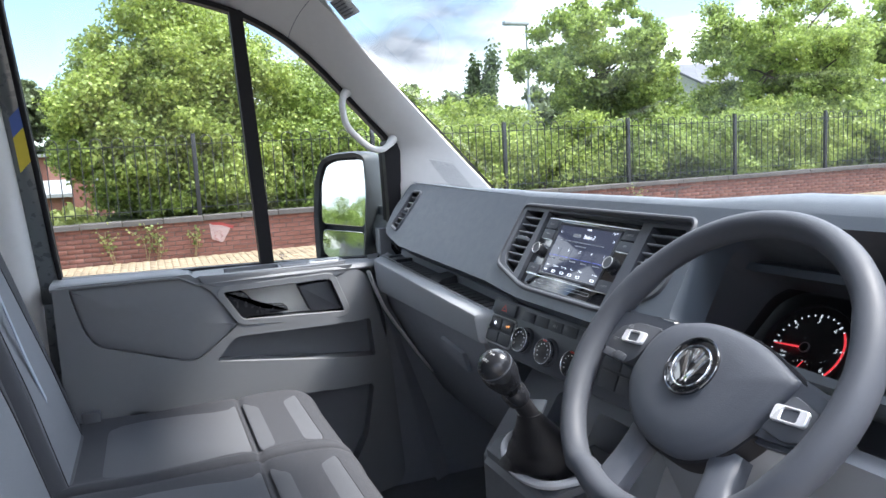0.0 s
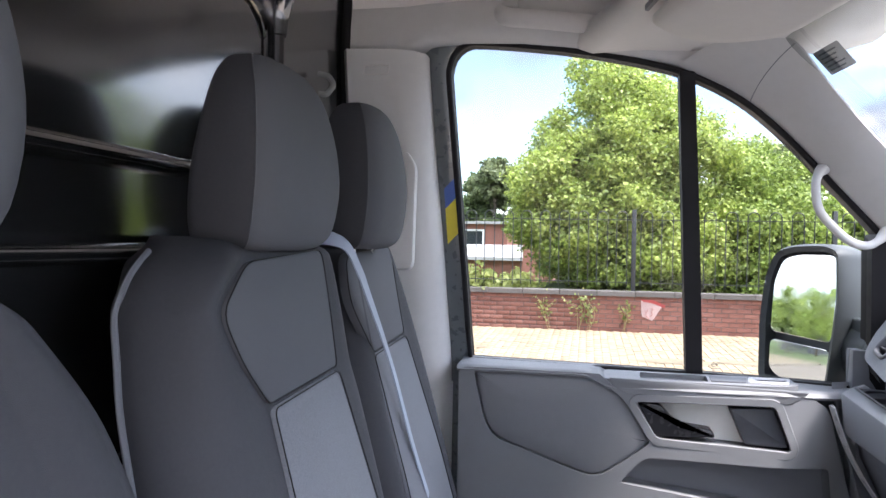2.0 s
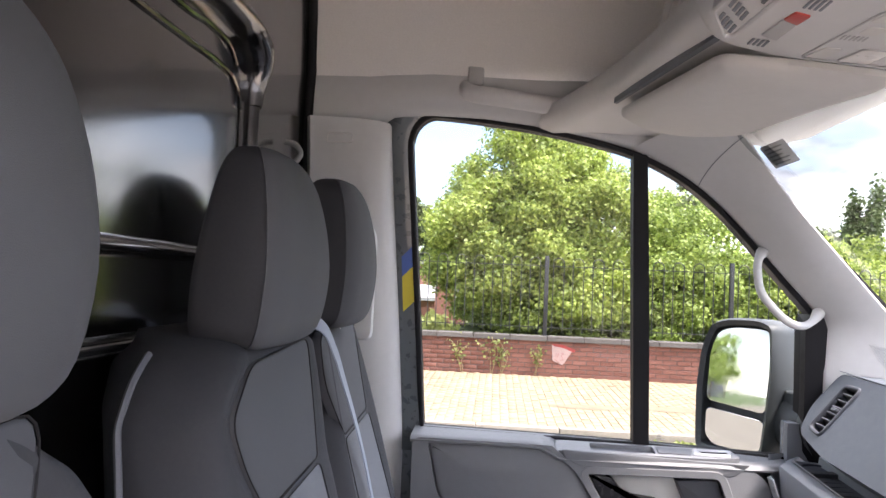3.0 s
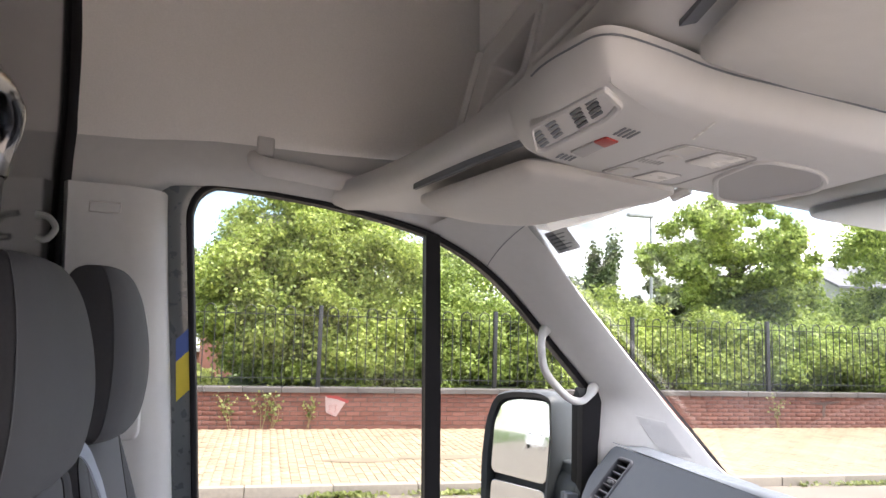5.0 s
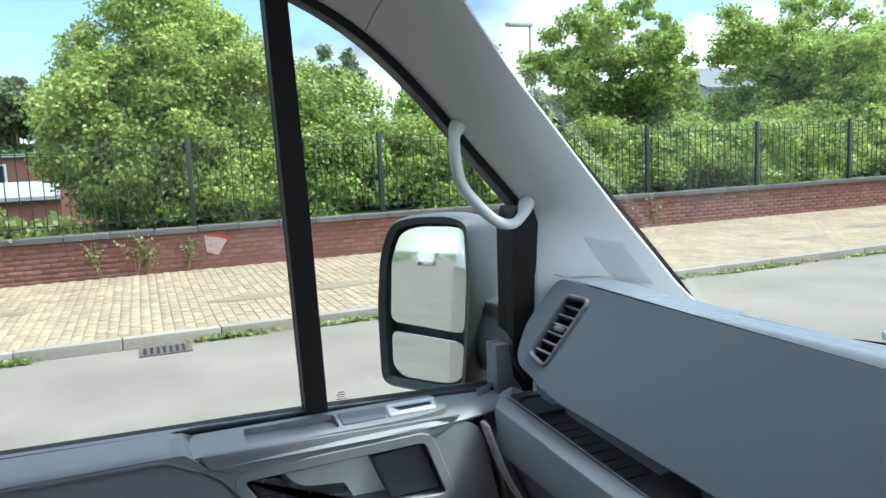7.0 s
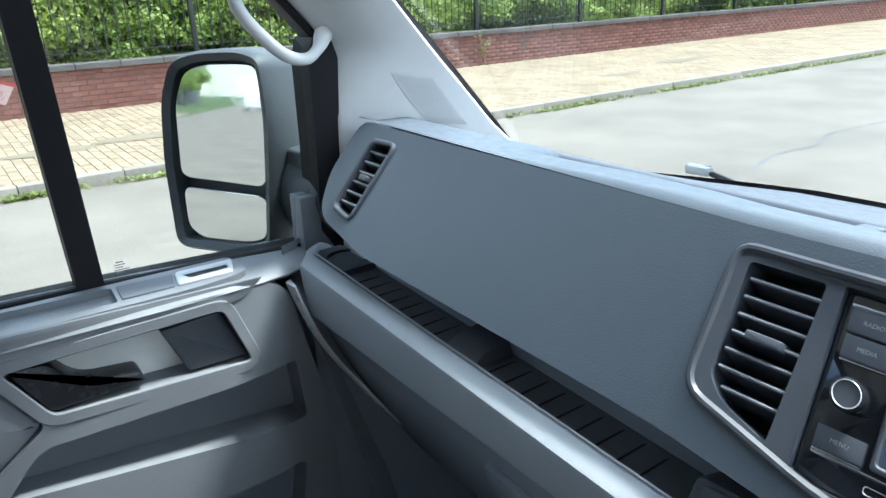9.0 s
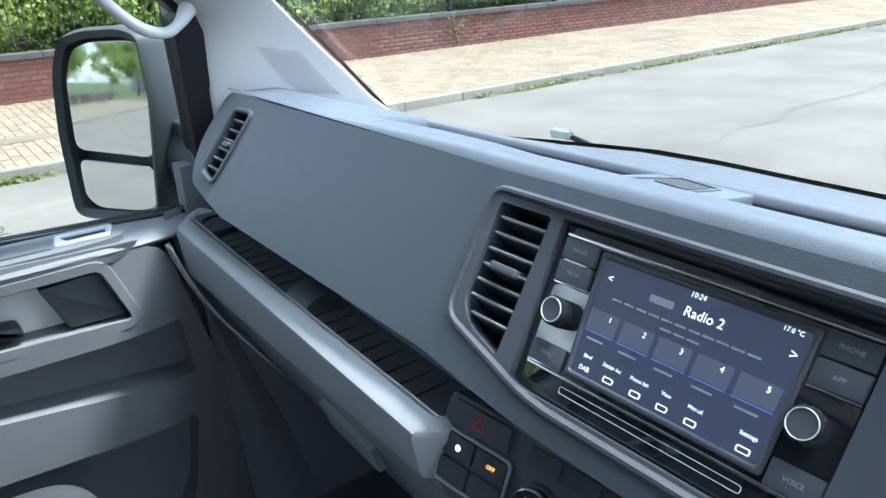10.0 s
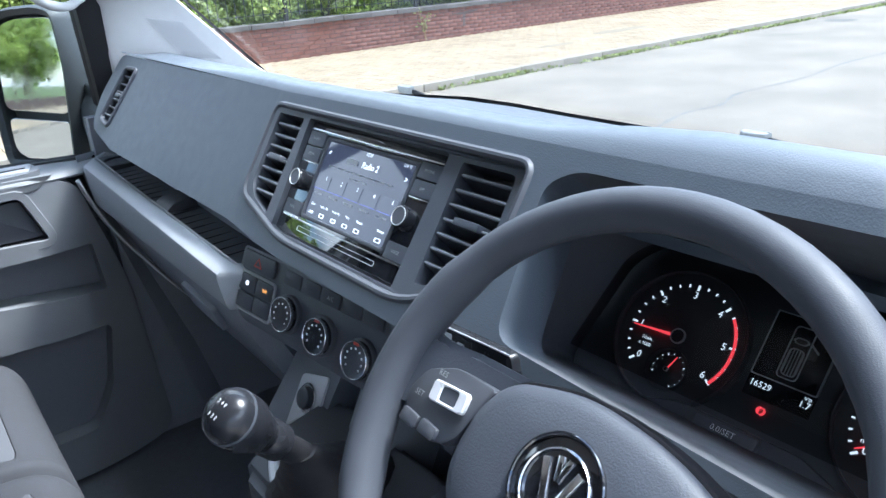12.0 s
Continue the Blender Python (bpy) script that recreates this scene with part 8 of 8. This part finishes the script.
# flat oval: the cavity's shade is a darker grey, not depth
bm = bmesh.new()
rec = rpoly([(0.494, 0.030), (0.488, -0.056), (0.556, -0.056), (0.590, -0.028), (0.608, 0.010), (0.584, 0.112), (0.55, 0.112)], 0.02, 5)
slab(bm, inset(rec, 0.002), KD, -0.003, 0.0006)
part("recess", bm, "recess", oc, "oval recess, its shade put into a darker grey")
bm = bmesh.new()
frame_slab(bm, inset(rec, -0.005), inset(rec, 0.001), KD, -0.003, 0.003, 0.0015)
part("recess_rim", bm, "console", oc)
bm = bmesh.new()
slab(bm, rrect(0.66, 0.82, -0.10, 0.10, 0.03, 4), KD, -0.004, 0.010, 0.006)
part("sensor_cover", bm, "console", oc, "sensor cover at the glass")
bm = bmesh.new()
tube(bm, [KD(0.386, -0.128, -0.0015), KD(0.395, -0.078, 0.0)], 0.0016, 6)
part("bright_strip", bm, "lens", oc, "slim pale light strip")


def visor(y0, y1, label):
    t = thing("sun_visor", label, "sun visor", (0.4, (y0 + y1) / 2, 1.95), "sun visors")
    VF = lambda x, y, d: Vector((x, y, 1.957 - 0.105 * (x - 0.25) - d))
    s = 1 if y1 > 0 else -1
    a, b = (y1, y0) if s > 0 else (y0, y1)
    w = abs(a - b)
    out_ = rpoly([(0.240, a - s * 0.075), (0.312, b - s * 0.005), (0.40, b - s * 0.015), (0.525, b - s * 0.012), (0.530, b + s * 0.03), (0.512, b + s * 0.10), (0.462, a - s * 0.05), (0.365, a + s * 0.01), (0.29, a - s * 0.01)], [0.03, 0.02, 0.02, 0.02, 0.015, 0.04, 0.05, 0.05, 0.04], 5)
    bm = bmesh.new()
    loft(bm, [[VF(x, y, -0.012) for x, y in inset(out_, 0.012)], [VF(x, y, -0.006) for x, y in out_], [VF(x, y, 0.002) for x, y in out_], [VF(x, y, 0.010) for x, y in inset(out_, 0.014)], [VF(0.4 + (x - 0.4) * 0.7, (y0 + y1) / 2 + (y - (y0 + y1) / 2) * 0.7, 0.013) for x, y in out_]])
    part("flap", bm, "visor", t, "padded pale vinyl flap", 60)
    bm = bmesh.new()
    tube(bm, [VF(0.535, b + s * 0.02, 0.0), VF(0.55, b + s * 0.0, -0.01)], 0.008, 8)
    part("clip", bm, "console", t)
    # shade of the slit behind the flap, put in as a dark strip
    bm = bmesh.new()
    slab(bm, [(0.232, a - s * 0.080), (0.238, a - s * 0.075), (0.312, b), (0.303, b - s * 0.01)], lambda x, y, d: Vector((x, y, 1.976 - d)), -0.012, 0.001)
    part("visor_slot", bm, "dash_low", t, "narrow dark strip in place of the slot's shade behind the flap")
    return t


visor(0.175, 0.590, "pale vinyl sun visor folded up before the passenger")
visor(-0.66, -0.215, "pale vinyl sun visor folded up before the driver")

# grab handle over the door
rg = thing("roof_handle", "pale grey folding grab handle over the door", "grab handle", (0.05, 0.78, 2.04))
bm = bmesh.new()
tube(bm, curve_pts([(-0.045, 0.80, 2.075), (-0.040, 0.775, 2.062), (-0.02, 0.752, 2.048), (0.05, 0.745, 2.038), (0.12, 0.752, 2.030), (0.165, 0.775, 2.030), (0.175, 0.80, 2.035)], 5), 0.0155, 12, flat=1.25)
part("grip", bm, "console", rg)
bm = bmesh.new()
F = plane_fn((-0.020, 0.776, 2.088), (1, 0, -0.1), (0, 0.2, 1))
slab(bm, rrect(-0.017, 0.017, -0.020, 0.022, 0.004, 3), F, -0.02, 0.014, 0.004)
part("mount_cover", bm, "pillar", rg)

# ---- pieces of the wall, kerb and pavement ----
wall = thing("brick_wall", "low red brick boundary wall with stone coping", "wall", (6.0, WALL_Y, 0.0), "", "structure")
bm = bmesh.new()
box(bm, -60, 110, WALL_Y + 0.006, WALL_Y + 0.21, -0.05, 0.742)
part("mortar_core", bm, "mortar", wall, smooth=0)


def face_boxes(cells, axis):
    """Boxes with a bevelled face towards -y (axis 'y') or +z (axis 'z'), open behind. Returns vertices and quads."""
    V, Fq = [], []
    for x0, x1, a0, a1, f, d, b in cells:
        k = len(V)
        if axis == "y":
            V += [(x0, f + d, a0), (x1, f + d, a0), (x1, f + d, a1), (x0, f + d, a1), (x0, f + b, a0), (x1, f + b, a0), (x1, f + b, a1), (x0, f + b, a1), (x0 + b, f, a0 + b), (x1 - b, f, a0 + b), (x1 - b, f, a1 - b), (x0 + b, f, a1 - b)]
        else:
            V += [(x0, a0, f - d), (x1, a0, f - d), (x1, a1, f - d), (x0, a1, f - d), (x0, a0, f - b), (x1, a0, f - b), (x1, a1, f - b), (x0, a1, f - b), (x0 + b, a0 + b, f), (x1 - b, a0 + b, f), (x1 - b, a1 - b, f), (x0 + b, a1 - b, f)]
        for o in (0, 4):
            for i in range(4):
                j = (i + 1) % 4
                Fq.append((k + o + i, k + o + j, k + o + 4 + j, k + o + 4 + i))
        Fq.append((k + 8, k + 9, k + 10, k + 11))
    return V, Fq


def piece_mesh(name, w, h, d, b, axis, mat):
    v, f = face_boxes([(-w / 2, w / 2, -h / 2, h / 2, 0.0, d, b)], axis)
    me = bpy.data.meshes.new(name)
    me.from_pydata(v, [], f)
    me.materials.append(M[mat])
    me.update()
    return me


q = random.Random(77)
near, rest = [], []
COURSE, BR = 0.075, 0.225
for row in range(8):
    z = 0.142 + COURSE * row
    for i in range(-120, 420):
        x = BR * i + (BR / 2 if row % 2 else 0)
        if not -26 < x < 70:
            continue
        (near if 0.0 <= x < 7.6 and len(near) < 300 else rest).append((x, z, WALL_Y + q.uniform(-0.004, 0.002), q.uniform(0.0, 0.002)))
bmeshes = [piece_mesh("brick", BR - 0.011 - 0.002 * k, COURSE - 0.011, 0.02, 0.004, "y", "brick") for k in range(3)]
for x, z, y, e in near:
    ob = new("brick", bmeshes[q.randrange(3)])
    ob.parent = wall
    ob.location = (x - 6.0, y - WALL_Y, z + COURSE / 2)
v, f = face_boxes([(x - BR / 2 + 0.0055, x + BR / 2 - 0.0055 - e, z + 0.0055, z + COURSE - 0.0055, y, 0.02, 0.004) for x, z, y, e in rest], "y")
arr_part("brickwork", v, f, "brick_b", wall, "stuff")
# coping stones
cop = piece_mesh("coping_stone", 0.60, 0.28, 0.085, 0.012, "z", "coping")
for i in range(-40, 110):
    x = 0.61 * i
    ob = new("coping_stone", cop)
    ob.parent = wall
    ob.location = (x - 6.0, 0.095 + q.uniform(-.006, .006), 0.825 + q.uniform(-.003, .003))
    ob.rotation_euler = (0, 0, q.uniform(-.006, .006))
# spray-painted mark and scuffs on the bricks
GF_ = plane_fn((1.17, WALL_Y - 0.006, 0.515), (1, 0, 0), (0, 0, 1))
mark = thing("graffiti_mark", "white and red spray-painted mark on the bricks", "graffiti", (1.17, WALL_Y, 0.5))
bm = bmesh.new()
slab(bm, rpoly([(-0.17, 0.17), (0.18, 0.10), (0.02, -0.16), (-0.06, -0.13), (-0.15, -0.09)], 0.015, 3), GF_, 0.0, 0.001)
part("white_patch", bm, "spray_w", mark, smooth=0)
for pth in ([(-0.10, 0.03), (-0.09, -0.05), (-0.05, 0.03)], [(-0.03, 0.04), (0.03, 0.03), (-0.01, -0.01), (0.03, -0.05), (-0.02, -0.09)], [(-0.11, -0.07), (-0.04, -0.11), (-0.06, -0.17)]):
    bm = bmesh.new()
    tube(bm, [GF_(h, v, 0.001) for h, v in pth], 0.011, 6, flat=0.2)
    part("red_stroke", bm, "spray_r", mark, smooth=0)
bm = bmesh.new()
slab(bm, rpoly([(-0.17, 0.185), (0.02, 0.175), (0.22, 0.10), (0.20, 0.055), (0.02, 0.125), (-0.13, 0.145)], 0.01, 3), GF_, 0.001, 0.002)
part("red_edge", bm, "spray_r", mark, smooth=0)
sc = thing("whitewash_streak", "pale mineral streak running down the bricks", "stain", (11.0, WALL_Y, 0.5))
GS = plane_fn((10.6, WALL_Y - 0.0055, 0.55), (1, 0, 0), (0, 0, 1))
bm = bmesh.new()
slab(bm, rpoly([(-0.45, 0.08), (0.30, 0.11), (0.28, 0.08), (-0.02, 0.05), (-0.06, -0.20), (-0.11, -0.20), (-0.10, 0.04)], 0.01, 3), GS, 0, 0.0008)
part("streak", bm, "mortar", sc, smooth=0)

# kerb stones
kerb = thing("kerb", "row of worn concrete kerb stones", "kerb", (0.0, KERB_Y, 0.0), "", "structure")
ks = []
for e in (0.0, 0.012):
    bm = bmesh.new()
    box(bm, -0.455, 0.455, 0.0, 0.125, -0.15, 0.112, 0.012 + e)
    me = bpy.data.meshes.new("kerb_stone")
    bm.to_mesh(me)
    bm.free()
    me.materials.append(M["kerb"])
    finish(me, 40)
    ks.append(me)
for i in range(-60, 110):
    ob = new("kerb_stone", ks[i % 2])
    ob.parent = kerb
    ob.location = (0.786 + 0.4575 + 0.915 * i, q.uniform(-.004, .004), q.uniform(-.004, .003))
# paving blocks
near, rest = [], []
PW, PH = 0.205, 0.105
nx0, nx1 = -26.0, 46.0
yk = KERB_Y + 0.128
cols = int((nx1 - nx0) / PH)
for i in range(cols):
    x = nx0 + PH * i
    off = (PW / 2 if i % 2 else 0)
    for j in range(20):
        y = yk + PW * j + off - PW / 2
        y0, y1 = max(yk, y), min(WALL_Y, y + PW)
        if y1 - y0 < 0.03:
            continue
        full = y1 - y0 > PW - 0.002
        zt = ZP((y0 + y1) / 2) + q.uniform(-0.002, 0.003)
        if full and 0.3 <= x < 2.2 and j < 16 and len(near) < 300:
            near.append((x + PH / 2, (y0 + y1) / 2, zt))
        else:
            rest.append((x + 0.003, x + PH - 0.003, y0 + 0.003, y1 - 0.003, zt, 0.012, 0.004))
pm = piece_mesh("paving_block", PH - 0.006, PW - 0.006, 0.012, 0.004, "z", "paver")
for x, y, z in near:
    ob = new("paving_block", pm)
    ob.parent = pavement
    ob.location = (x, y, z)
v, f = face_boxes(rest, "z")
arr_part("block_paving", v, f, "paver_b", pavement, "stuff")
